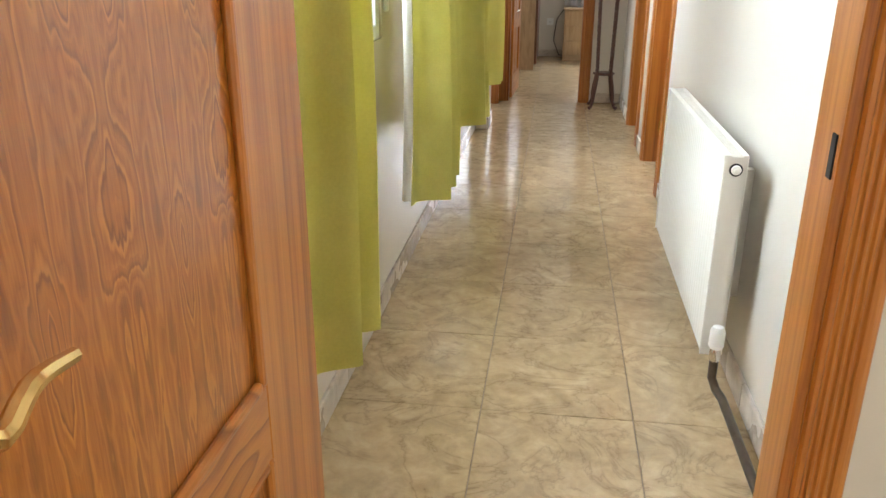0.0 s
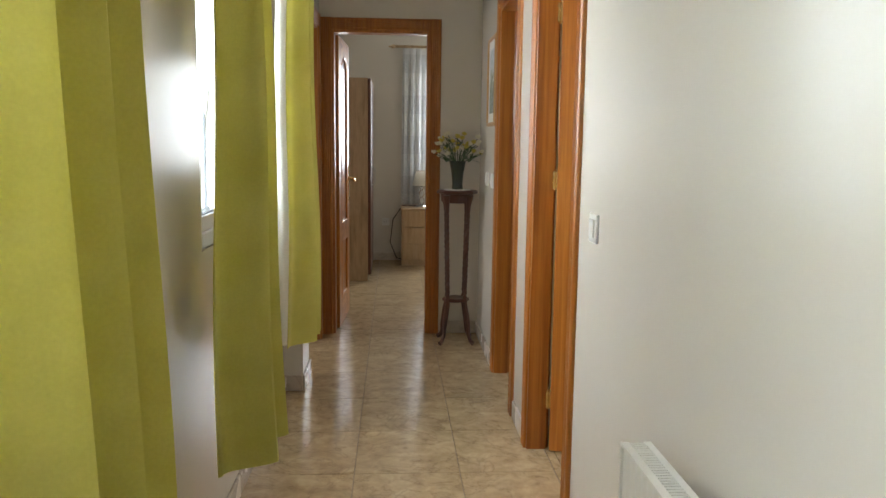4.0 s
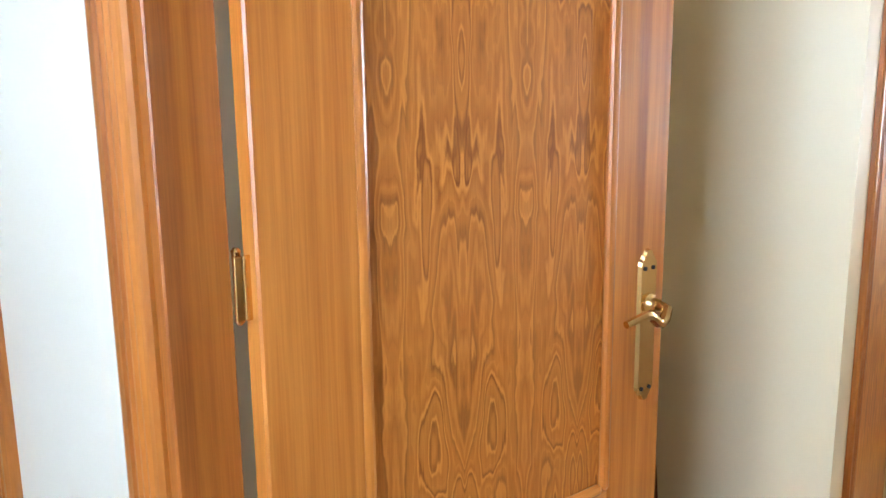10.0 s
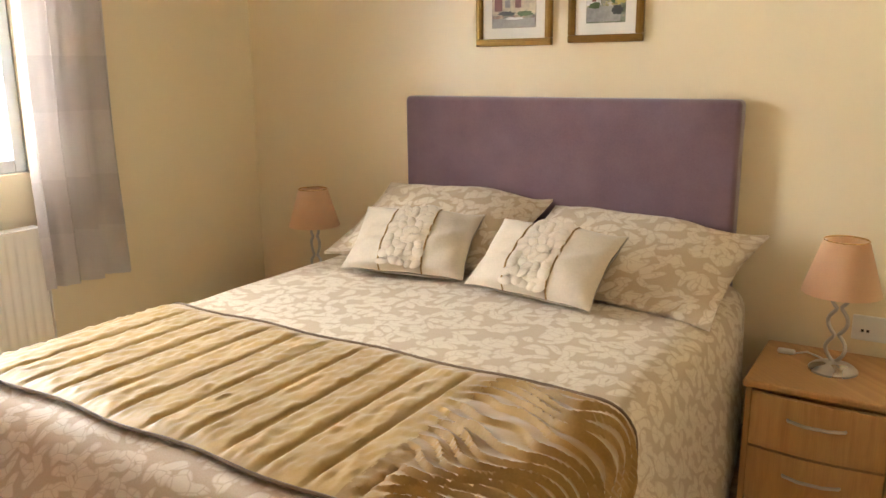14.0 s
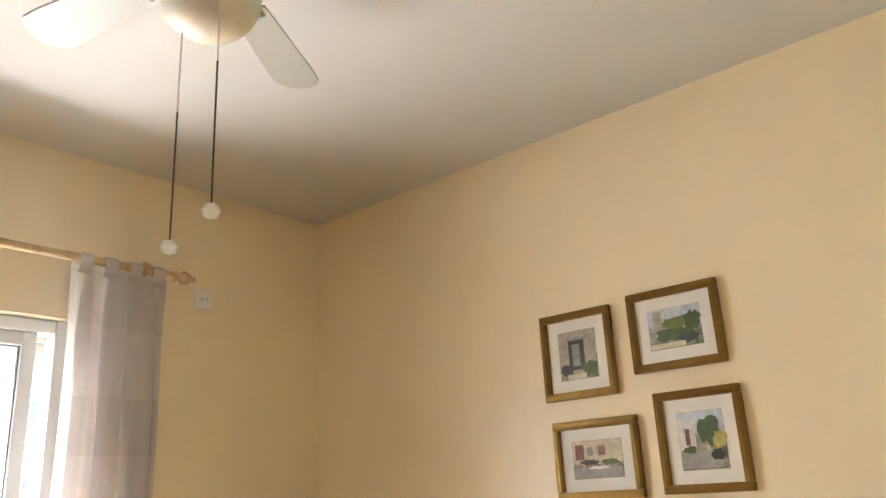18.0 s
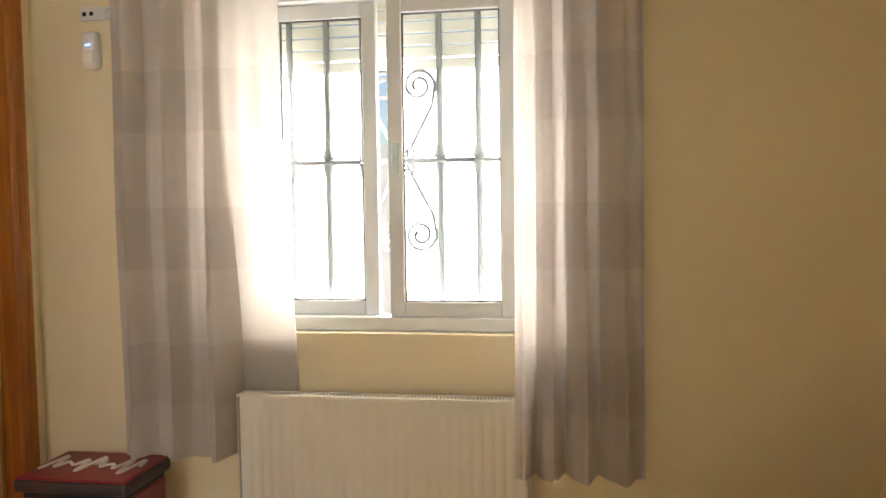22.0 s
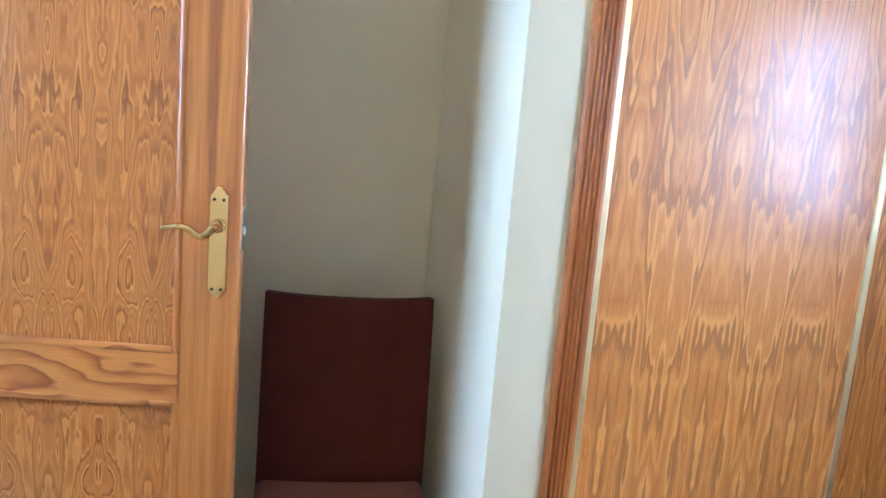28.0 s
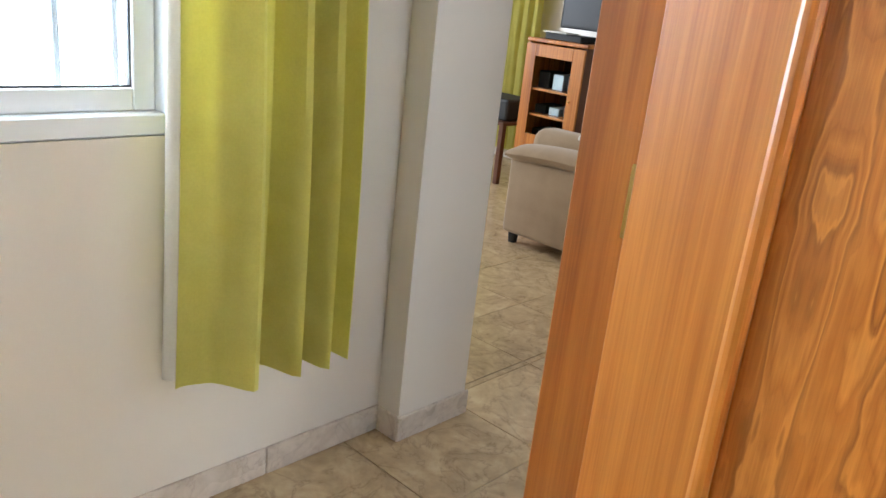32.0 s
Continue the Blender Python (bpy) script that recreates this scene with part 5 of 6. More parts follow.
def pillow(name, w, d, h, m, mat, label, panel=None, border=0.0):
    """A stuffed pillow lying in local xy, corners pulled out."""
    def top(u, v, s):
        x, y = (u - 0.5) * w, (v - 0.5) * d
        pu, pv = min(1, abs(2 * u - 1) / (1 - 2 * border / w)), min(1, abs(2 * v - 1) / (1 - 2 * border / d))
        e = (1 - pu ** 2.6) * (1 - pv ** 2.6)
        pinch = 1 - 0.07 * (1 - abs(2 * u - 1) ** 2) * abs(2 * v - 1) ** 2
        pinch2 = 1 - 0.07 * (1 - abs(2 * v - 1) ** 2) * abs(2 * u - 1) ** 2
        z = s * (h * 0.5 * max(0, e) ** 0.55 + 0.003) + (0.012 * noise.noise((u * 6, v * 5, s * 3)) + 0.006 * noise.noise((u * 15, v * 13, s * 5))) * e + 0.012 * noise.noise((u * 4, v * 4, 9.0)) * (1 - e)
        return (x * pinch2, y * pinch, z)
    root = thing(name, label, "pillow" if "pillow" in name else "cushion", m)
    bm = bmesh.new()
    for s in (1, -1):
        join(bm, sheet(lambda u, v: top(u, v, s), 34, 28))
    bmesh.ops.remove_doubles(bm, verts=bm.verts, dist=0.0004)
    part("cover", bm, mat, root, "", True)
    if panel:
        # ruched centre band of small puffs
        rng = random.Random(5)
        for i in range(5):
            for j in range(9):
                u = 0.34 + 0.32 * (i + 0.5 + rng.uniform(-0.25, 0.25)) / 5
                v = 0.05 + 0.9 * (j + 0.5 + rng.uniform(-0.25, 0.25)) / 9
                p = top(u, v, 1)
                r = rng.uniform(0.017, 0.024)
                puff = lathe([(0.001, 0.5), (0.5, 0.42), (0.85, 0.2), (1.0, 0.0), (0.9, -0.3)], 10)
                bmesh.ops.transform(puff, verts=puff.verts, matrix=Matrix.Translation((p[0], p[1], p[2] + 0.002)) @ Matrix.Rotation(rng.uniform(0, 6), 4, "Z") @ Matrix.Diagonal((r * 1.2, r * 0.85, 0.010, 1)))
                part("puff", puff, panel, root, "", True)
        for u in (0.325, 0.675):
            part("seam", tube([Vector(top(u, v / 20, 1)) + Vector((0, 0, 0.001)) for v in range(21)], 0.003, 6), THROWD, root)
    return root


def lay(x, y, z, tilt, turn, lean=0):
    return Matrix.Translation((x, y, z)) @ Matrix.Rotation(radians(turn), 4, "Z") @ Matrix.Rotation(radians(tilt), 4, "X") @ Matrix.Rotation(radians(lean), 4, "Y")


pillow("pillow", 0.72, 0.50, 0.19, lay(2.42, YS + 0.30, BEDZ + 0.125, -23, 3), SPREAD, "damask covered pillow against the headboard", border=0.04)
pillow("pillow", 0.74, 0.52, 0.18, lay(1.73, YS + 0.33, BEDZ + 0.095, -19, -6, -3), SPREAD, "damask covered pillow against the headboard", border=0.04)
pillow("cushion", 0.44, 0.27, 0.11, lay(2.37, YS + 0.555, BEDZ + 0.115, -40, 9), CUSHION, "cream satin cushion with a ruched band on the bed", CUSHION)
pillow("cushion", 0.44, 0.27, 0.11, lay(1.88, YS + 0.585, BEDZ + 0.115, -40, -9), CUSHION, "cream satin cushion with a ruched band on the bed", CUSHION)

# quilted throw over the foot of the bed, hanging over both sides
TY0, TY1 = 3.47, 4.06
HANG_W, HANG_E, SPAN = 0.20, 0.28, BEDX1 - BEDX0 - 2 * EDGE + math.pi * EDGE


def over_bed(d, lift):
    """Point over the bed at run d from where the west side leaves the top rounding, lift above the spread."""
    arc = math.pi * EDGE / 2
    if d > SPAN / 2:
        x, z = over_bed(SPAN - d, lift)
        return BEDX0 + BEDX1 - x, z
    if d < 0:
        return BEDX0 - lift + 0.05 * d, BEDZ - EDGE + d
    if d < arc:
        a = d / EDGE
        return BEDX0 + EDGE - (EDGE + lift) * math.cos(a), BEDZ - EDGE + (EDGE + lift) * math.sin(a)
    return BEDX0 + EDGE + d - arc, BEDZ + lift


def throw_at(d, v):
    """d: run across the bed; v: 0 at the head side, 1 at the foot side."""
    west, east = d + HANG_W, SPAN + HANG_E - d
    end = min(west, east)
    r = 0.30
    cut = r - math.sqrt(max(0.0, r * r - (r - end) ** 2)) if end < r else 0.0
    y0, y1 = TY0 + cut, TY1 - 0.35 * cut
    y = y0 + (y1 - y0) * v + 0.006 * math.sin(d * 16)
    edge = min(1, 12 * min(v, 1 - v) + 0.1)
    ruched = max(0.0, min(1.0, (0.36 + 0.04 * math.sin(v * 5) - d) * 16)) + max(0.0, min(1.0, (d - SPAN + 0.10) * 16))
    ruched = min(1.0, ruched)
    k = d / 0.102
    seam = abs(k - round(k))
    crease = noise.noise((d * 44, y * 24, 2)) + 0.8 * noise.noise((d * 85, y * 50, 5))
    puff = (0.012 * min(1, seam * 7) ** 0.5 + 0.0045 * crease * min(1, seam * 6)) * (1 - ruched)
    # gathers: sharp overlapping ridges that fan out and break up
    phase = 15 * v + 2.2 * noise.noise((d * 7, v * 3, 3)) + 5 * d
    saw = phase - math.floor(phase)
    ridge = (saw ** 1.6) * (1 - max(0.0, saw - 0.88) / 0.12)
    puff += ruched * (0.004 + 0.030 * ridge * (0.6 + 0.45 * noise.noise((d * 13, v * 9, 7))))
    x, z = over_bed(d, 0.008 + max(0.0, puff) * edge)
    return (x, y, z)


throw = thing("quilted_throw", "gold quilted satin throw with ruched ends across the bed", "throw")
CUT_W, CUT_E = 0.34, SPAN - 0.07
part("quilt", sheet(lambda u, v: throw_at(CUT_W + (CUT_E - CUT_W) * u, v), 220, 70, 0.003), THROW, throw, "", True)
part("ruched_band", sheet(lambda u, v: throw_at(-HANG_W + 0.004 + (CUT_W + HANG_W) * u, v), 56, 190, 0.003), THROWD, throw, "ruched brown-gold band", True)
part("ruched_band", sheet(lambda u, v: throw_at(CUT_E - 0.004 + (SPAN + HANG_E - CUT_E) * u, v), 36, 150, 0.003), THROWD, throw, "ruched brown-gold band", True)
for v in (0.0, 1.0):
    part("piping", tube([Vector(throw_at(-HANG_W + 0.01 + (SPAN + HANG_W + HANG_E - 0.02) * i / 90, v)) + Vector((0, 0, 0.002)) for i in range(91)], 0.004, 6), PIPING, throw, "dark brown piping")

# ---------- bedside ----------
def nightstand(name, x0, x1, y0, y1, h, drawers, mat, label, handle):
    root = thing(name, label, "nightstand")
    part("top", bx(x0, x1, y0, y1 + 0.01, h - 0.022, h, 0.006, 2), mat, root)
    part("side", bx(x0 + 0.008, x0 + 0.026, y0, y1, 0, h - 0.022, 0.002), mat, root)
    part("side", bx(x1 - 0.026, x1 - 0.008, y0, y1, 0, h - 0.022, 0.002), mat, root)
    part("back", bx(x0 + 0.026, x1 - 0.026, y0, y0 + 0.01, 0.02, h - 0.022), mat, root)
    part("plinth", bx(x0 + 0.026, x1 - 0.026, y1 - 0.03, y1 - 0.015, 0, 0.06), mat, root)
    dh = (h - 0.022 - 0.065) / drawers
    for i in range(drawers):
        z = 0.062 + dh * i
        def bow(u, v, z=z):
            return (x0 + 0.03 + (x1 - x0 - 0.06) * u, y1 - 0.004 + 0.016 * math.sin(u * math.pi), z + 0.004 + (dh - 0.008) * v)
        d = part("drawer", sheet(bow, 14, 2, 0.016), mat, root)
        zz = z + dh * 0.62
        xc = (x0 + x1) / 2
        if handle == "bar":
            part("handle", tube([(xc - 0.075, y1 + 0.012, zz), (xc - 0.07, y1 + 0.03, zz), (xc - 0.03, y1 + 0.038, zz - 0.004), (xc + 0.03, y1 + 0.038, zz - 0.004), (xc + 0.07, y1 + 0.03, zz), (xc + 0.075, y1 + 0.012, zz)], 0.005, 8), STEEL, d, "steel bow handle", True)
        else:
            part("knob", lathe([(0.006, 0), (0.005, 0.01), (0.012, 0.018), (0.010, 0.024), (0.003, 0.027)], 12), mat, d, "", True).matrix_basis = Matrix.Translation((xc, y1 + 0.010, z + dh * 0.5)) @ Matrix.Rotation(radians(-90), 4, "X")
    return root


NSZ = 0.42
nightstand("nightstand", 0.925, 1.325, YS + 0.05, YS + 0.43, NSZ, 2, BEECH, "beech bedside cabinet with bowed drawers and steel handles", "bar")
nightstand("nightstand", 2.89, 3.29, YS + 0.05, YS + 0.43, NSZ, 2, BEECH, "beech bedside cabinet beside the far side of the bed", "bar")


def table_lamp(name, m, label, base_mat, shade_mat, twist=True, h=0.39):
    root = thing(name, label, "table lamp", m)
    part("base", lathe([(0.066, 0), (0.066, 0.006), (0.055, 0.016), (0.03, 0.024), (0.012, 0.03)], 28), base_mat, root, "domed steel base", True)
    for k in (0, 1):
        pts = []
        for i in range(33):
            s = i / 32
            a = s * 2.5 * math.pi + k * math.pi
            r = 0.022 * abs(math.sin(s * 2.5 * math.pi)) + 0.004
            pts.append((r * (1 if k else -1), 0.006 * math.sin(s * 14 + k * 3), 0.028 + s * (h - 0.19)))
        part("stem", tube(pts, 0.0055, 8), base_mat, root, "twisted steel stem", True)
    part("socket", lathe([(0.014, 0), (0.014, 0.05)], 12, None, (0, 0, h - 0.17)), BLACK, root)
    bm = bmesh.new()
    n = 32
    r0, r1, z0, z1 = 0.105, 0.058, h - 0.155, h
    a = [bm.verts.new((r0 * math.cos(2 * math.pi * i / n), r0 * math.sin(2 * math.pi * i / n), z0)) for i in range(n)]
    b = [bm.verts.new((r1 * math.cos(2 * math.pi * i / n), r1 * math.sin(2 * math.pi * i / n), z1)) for i in range(n)]
    for i in range(n):
        bm.faces.new((a[i], a[(i + 1) % n], b[(i + 1) % n], b[i]))
    bmesh.ops.solidify(bm, geom=bm.faces[:], thickness=0.002)
    part("shade", bm, shade_mat, root, "conical cloth shade", True)
    part("shade_ring", tube([(r1 * math.cos(i / 16 * 6.283), r1 * math.sin(i / 16 * 6.283), z1 - 0.003) for i in range(17)], 0.0025, 6), BRASS, root)
    return root


table_lamp("table_lamp", Matrix.Translation((1.117, YS + 0.24, NSZ)), "peach-shaded bedside lamp with a twisted steel stem", STEEL, PEACH)
table_lamp("table_lamp", Matrix.Translation((3.08, YS + 0.24, NSZ)), "peach-shaded bedside lamp beside the far side of the bed", STEEL, PEACH)
so = thing("double_socket", "double wall socket behind the bedside lamp", "socket", Matrix.Translation((1.02, YS, NSZ + 0.07)))
part("plate", bx(-0.075, 0.075, 0, 0.01, -0.04, 0.04, 0.004, 2), PLASTIC, so)
for x in (-0.045, -0.03, 0.03, 0.045):
    part("pin_hole", bx(x - 0.004, x + 0.004, 0.009, 0.0115, -0.012, -0.004), BLACK, so)
cb = thing("lamp_switch", "white inline lamp switch with cable on the bedside cabinet", "switch")
part("body", bx(1.23, 1.28, YS + 0.15, YS + 0.17, NSZ, NSZ + 0.014, 0.004), PLASTIC, cb)
part("cable", tube([(1.23, YS + 0.16, NSZ + 0.005), (1.2, YS + 0.13, NSZ + 0.005), (1.16, YS + 0.16, NSZ + 0.005), (1.13, YS + 0.2, NSZ + 0.006)], 0.0028, 6), PLASTIC, cb)


# ---------- pictures ----------
def painted(name, seed, sky_c, mass_c, accent):
    """A small watercolour: pale wash, dark masses, warm accents."""
    m, nt, b = nodes_of(name, 0.5, 0, 0.3)
    v = coords(nt)
    sep = nt.nodes.new("ShaderNodeSeparateXYZ")
    nt.links.new(v, sep.inputs["Vector"])
    n1 = noise_of(nt, coords(nt, (14, 14, 14)), 1.6 + seed * 0.13, 5, 0.65, 0.6)
    n2 = noise_of(nt, coords(nt, (30, 30, 30), spin=(seed, 0, 0)), 1.4, 4, 0.6, 0.3)
    hgt = math_of(nt, "ADD", math_of(nt, "MULTIPLY", sep.outputs["Z"], 4.0), math_of(nt, "MULTIPLY", math_of(nt, "SUBTRACT", n1, 0.5), 1.6))
    c = ramp(nt, math_of(nt, "ADD", hgt, 0.5), [(0.25, tuple(x * 1.4 for x in mass_c)), (0.42, mass_c), (0.56, accent), (0.66, sky_c)])
    c = mixed(nt, c, ramp(nt, n2, [(0.35, tuple(x * 0.5 for x in mass_c)), (0.6, sky_c)]), 0.4)
    nt.links.new(c, b.inputs["Base Color"])
    return m


def framed(name, m, w, h, frame_w, frame_mat, mount_w, art, label, deep=0.022):
    """Picture hanging on a wall: local x across, +y out of the wall, z up from its centre."""
    root = thing(name, label, "picture", m)
    for x0, x1, z0, z1 in ((-w / 2, w / 2, h / 2 - frame_w, h / 2), (-w / 2, w / 2, -h / 2, -h / 2 + frame_w), (-w / 2, -w / 2 + frame_w, -h / 2 + frame_w, h / 2 - frame_w), (w / 2 - frame_w, w / 2, -h / 2 + frame_w, h / 2 - frame_w)):
        bm = bx(x0, x1, 0.002, deep, z0, z1, 0.004, 2)
        join(bm, bx(x0 + (0.006 if x1 - x0 > frame_w * 1.5 else frame_w * 0.25), x1 - (0.006 if x1 - x0 > frame_w * 1.5 else frame_w * 0.35), deep, deep + 0.004, z0 + (frame_w * 0.3 if z1 - z0 < frame_w * 1.5 else 0.0), z1 - (frame_w * 0.3 if z1 - z0 < frame_w * 1.5 else 0.0), 0.0015))
        part("frame_rail", bm, frame_mat, root)
    iw, ih = w / 2 - frame_w, h / 2 - frame_w
    part("mount", bx(-iw, iw, 0.003, 0.010, -ih, ih), MOUNT, root, "white mount")
    part("painting", bx(-iw + mount_w, iw - mount_w, 0.0102, 0.0112, -ih + mount_w, ih - mount_w), art, root, "small landscape watercolour")
    return root


ART = [painted("watercolour_doorway", 1, (0.62, 0.58, 0.48), (0.10, 0.10, 0.09), (0.32, 0.27, 0.18)),
       painted("watercolour_hills", 2, (0.62, 0.66, 0.68), (0.08, 0.11, 0.05), (0.30, 0.32, 0.10)),
       painted("watercolour_terrace", 3, (0.62, 0.54, 0.36), (0.10, 0.12, 0.12), (0.34, 0.12, 0.10)),
       painted("watercolour_lane", 4, (0.62, 0.58, 0.52), (0.10, 0.13, 0.07), (0.42, 0.34, 0.06))]
for (xa, xb, za, zb), art, word in (((2.18, 2.45, 1.675, 1.965), ART[0], "doorway"), ((1.82, 2.118, 1.725, 1.978), ART[1], "hills"), ((2.13, 2.435, 1.36, 1.606), ART[2], "terrace"), ((1.80, 2.068, 1.365, 1.66), ART[3], "lane")):
    framed("framed_picture", Matrix.Translation(((xa + xb) / 2, YS, (za + zb) / 2)), xb - xa, zb - za, 0.026, GOLDFRAME, 0.038, art, "gold framed watercolour of a " + word + " above the bed")


def scene_strokes(pic, w, h, strokes):
    """Brush strokes of a watercolour: (shape, x, z, half width, half height, colour) in parts of its size."""
    rng = random.Random(len(strokes) * 7 + int(w * 1000))
    for k, (shape, x, z, a, b, colour) in enumerate(strokes):
        n = 4 if shape == "wall" else 22
        bm = bmesh.new()
        ring = []
        for i in range(n):
            if shape == "wall":
                p, q = ((-1, -1), (1, -1), (1, 1), (-1, 1))[i]
            else:
                t = 2 * math.pi * i / n
                r = 1 + rng.uniform(-0.28, 0.2)
                p, q = r * math.cos(t), r * math.sin(t)
            ring.append(bm.verts.new(((x + a * p) * w / 2, 0.0116 + 0.00025 * k, (z + b * q) * h / 2)))
        bm.faces.new(ring)
        part("brush_stroke", bm, paint_of(colour), pic)


PAINTS = {}


def paint_of(colour):
    if colour not in PAINTS:
        PAINTS[colour] = plain("watercolour_" + colour, {"stone": (0.42, 0.38, 0.30), "dark": (0.045, 0.05, 0.05), "green": (0.07, 0.11, 0.035), "olive": (0.16, 0.19, 0.05),
                                          "cream": (0.62, 0.55, 0.40), "ochre": (0.45, 0.33, 0.10), "sky": (0.55, 0.62, 0.68), "grey": (0.30, 0.29, 0.27), "red": (0.20, 0.075, 0.06), "white": (0.70, 0.70, 0.68), "yellow": (0.42, 0.36, 0.10)}[colour], 0.6, 0, 0.4, 55)
    return PAINTS[colour]


SCENES = {
    "doorway": [("wall", 0, 0.1, 0.98, 0.88, "stone"), ("wall", 0.05, 0.0, 0.42, 0.62, "dark"), ("wall", 0.08, -0.02, 0.2, 0.45, "grey"), ("wall", 0.02, 0.66, 0.5, 0.06, "grey"), ("blob", -0.6, -0.6, 0.42, 0.3, "green"), ("blob", 0.62, -0.62, 0.36, 0.26, "dark"), ("wall", 0.1, -0.88, 0.5, 0.1, "cream")],
    "hills": [("wall", 0, 0.55, 0.98, 0.42, "sky"), ("blob", -0.1, 0.22, 0.7, 0.3, "olive"), ("blob", -0.7, 0.2, 0.32, 0.5, "green"), ("wall", 0.62, 0.4, 0.16, 0.5, "stone"), ("blob", 0.1, -0.35, 0.72, 0.3, "green"), ("blob", -0.5, -0.6, 0.45, 0.24, "dark"), ("wall", 0.3, -0.84, 0.66, 0.12, "cream")],
    "terrace": [("wall", 0, 0.35, 0.98, 0.6, "cream"), ("wall", -0.2, 0.42, 0.14, 0.24, "red"), ("wall", 0.28, 0.42, 0.12, 0.22, "grey"), ("wall", 0.7, 0.4, 0.18, 0.4, "red"), ("blob", -0.5, -0.18, 0.36, 0.16, "green"), ("blob", 0.3, -0.15, 0.42, 0.15, "dark"), ("wall", 0, -0.7, 0.96, 0.26, "grey"), ("blob", 0.0, -0.45, 0.5, 0.08, "white")],
    "lane": [("wall", 0, 0.6, 0.98, 0.38, "sky"), ("blob", -0.35, 0.3, 0.5, 0.5, "green"), ("blob", -0.75, 0.0, 0.3, 0.3, "yellow"), ("wall", 0.62, 0.2, 0.36, 0.5, "white"), ("wall", 0.6, 0.12, 0.1, 0.28, "red"), ("wall", 0.1, -0.65, 0.86, 0.3, "grey"), ("blob", -0.6, -0.5, 0.3, 0.2, "dark"), ("blob", 0.55, -0.3, 0.3, 0.14, "green")]}
for ob in list(scene.objects):
    if ob.name.startswith("framed_picture"):
        for word, strokes in SCENES.items():
            if ob.get("label", "").endswith(word + " above the bed"):
                art = next(c for c in ob.children if c.name.startswith("painting"))
                scene_strokes(ob, art.dimensions.x, art.dimensions.z, strokes)
framed("framed_picture", Matrix.Translation((XR, 6.78, 1.62)) @ Matrix.Rotation(radians(90), 4, "Z"), 0.34, 0.50, 0.022, BEECH, 0.05, ART[1], "wood framed picture on the corridor wall above the plant stand", 0.016)


# ---------- ceiling fan ----------
fan = thing("ceiling_fan", "white ceiling fan with frosted glass globe and pull chains", "ceiling fan", Matrix.Translation((2.18, 3.80, 0)))
part("canopy", lathe([(0.065, H), (0.062, H - 0.03), (0.03, H - 0.06)], 24), WHITE, fan, "", True)
part("rod", tube([(0, 0, H - 0.06), (0, 0, H - 0.10)], 0.013, 10), WHITE, fan)
part("motor", lathe([(0.05, H - 0.10), (0.11, H - 0.115), (0.12, H - 0.15), (0.115, H - 0.19), (0.075, H - 0.21), (0.07, H - 0.225)], 32), WHITE, fan, "", True)
part("light_collar", lathe([(0.09, H - 0.205), (0.104, H - 0.212), (0.104, H - 0.24), (0.098, H - 0.248)], 28), STEEL, fan, "", True)
GLOBE = plain("frosted_glass_globe", (0.72, 0.68, 0.55), 0.35, 0, 0.03, 8)
GLOBE.node_tree.nodes["Principled BSDF"].inputs["Subsurface Weight"].default_value = 0.3
part("globe", lathe([(0.098, H - 0.245), (0.102, H - 0.262), (0.099, H - 0.29), (0.087, H - 0.318), (0.066, H - 0.34), (0.038, H - 0.354), (0.004, H - 0.358)], 32), GLOBE, fan, "frosted glass globe", True)
for k in range(5):
    a = radians(k * 72 + 13)
    rot = Matrix.Rotation(a, 4, "Z")
    arm = lathe([(0.012, 0), (0.022, 0.02), (0.03, 0.05), (0.02, 0.075)], 10)
    bm = bmesh.new()
    join(bm, arm, Matrix.Translation((0.11, 0, H - 0.185)) @ Matrix.Rotation(radians(90), 4, "Y") @ Matrix.Diagonal((0.35, 1.3, 1, 1)))
    for j in range(3):
        join(bm, tube([(0.115, 0.018 * (j - 1), H - 0.188), (0.2, 0.028 * (j - 1), H - 0.183)], 0.007, 6))
    bmesh.ops.transform(bm, matrix=rot, verts=bm.verts)
    blade_arm = part("blade_arm", bm, STEEL, fan, "shell-shaped blade arm", True)
    bm = bmesh.new()
    out = [(0.17, -0.045), (0.45, -0.062)] + [(0.49 + 0.05 * math.sin(radians(t)), -0.062 * math.cos(radians(t))) for t in range(15, 180, 15)] + [(0.45, 0.062), (0.17, 0.045)]
    lo = [bm.verts.new((x, y, H - 0.179 + y * 0.14)) for x, y in out]
    hi = [bm.verts.new((x, y, H - 0.173 + y * 0.14)) for x, y in out]
    bm.faces.new(lo), bm.faces.new(hi)
    for i in range(len(out)):
        bm.faces.new((lo[i], lo[(i + 1) % len(out)], hi[(i + 1) % len(out)], hi[i]))
    bmesh.ops.transform(bm, matrix=rot, verts=bm.verts)
    part("blade", bm, FANWHITE, fan)
for dx, dy, zl, zs in ((-0.09, 0.035, 1.87, 2.16), (0.045, 0.03, 1.84, 2.11)):
    ch = part("pull_chain", tube([(dx, dy, H - 0.24), (dx, dy, zs)], 0.0016, 6), PLASTIC, fan)
    part("chain", tube([(dx, dy, zs), (dx, dy, zl)], 0.002, 6), PIPE, fan, "dark beaded chain")
    part("chain_knob", lathe([(0.002, 0.014), (0.012, 0.010), (0.016, 0), (0.012, -0.010), (0.003, -0.014)], 14, None, (dx, dy, zl)), CERAMIC, fan, "white chain knob", True)


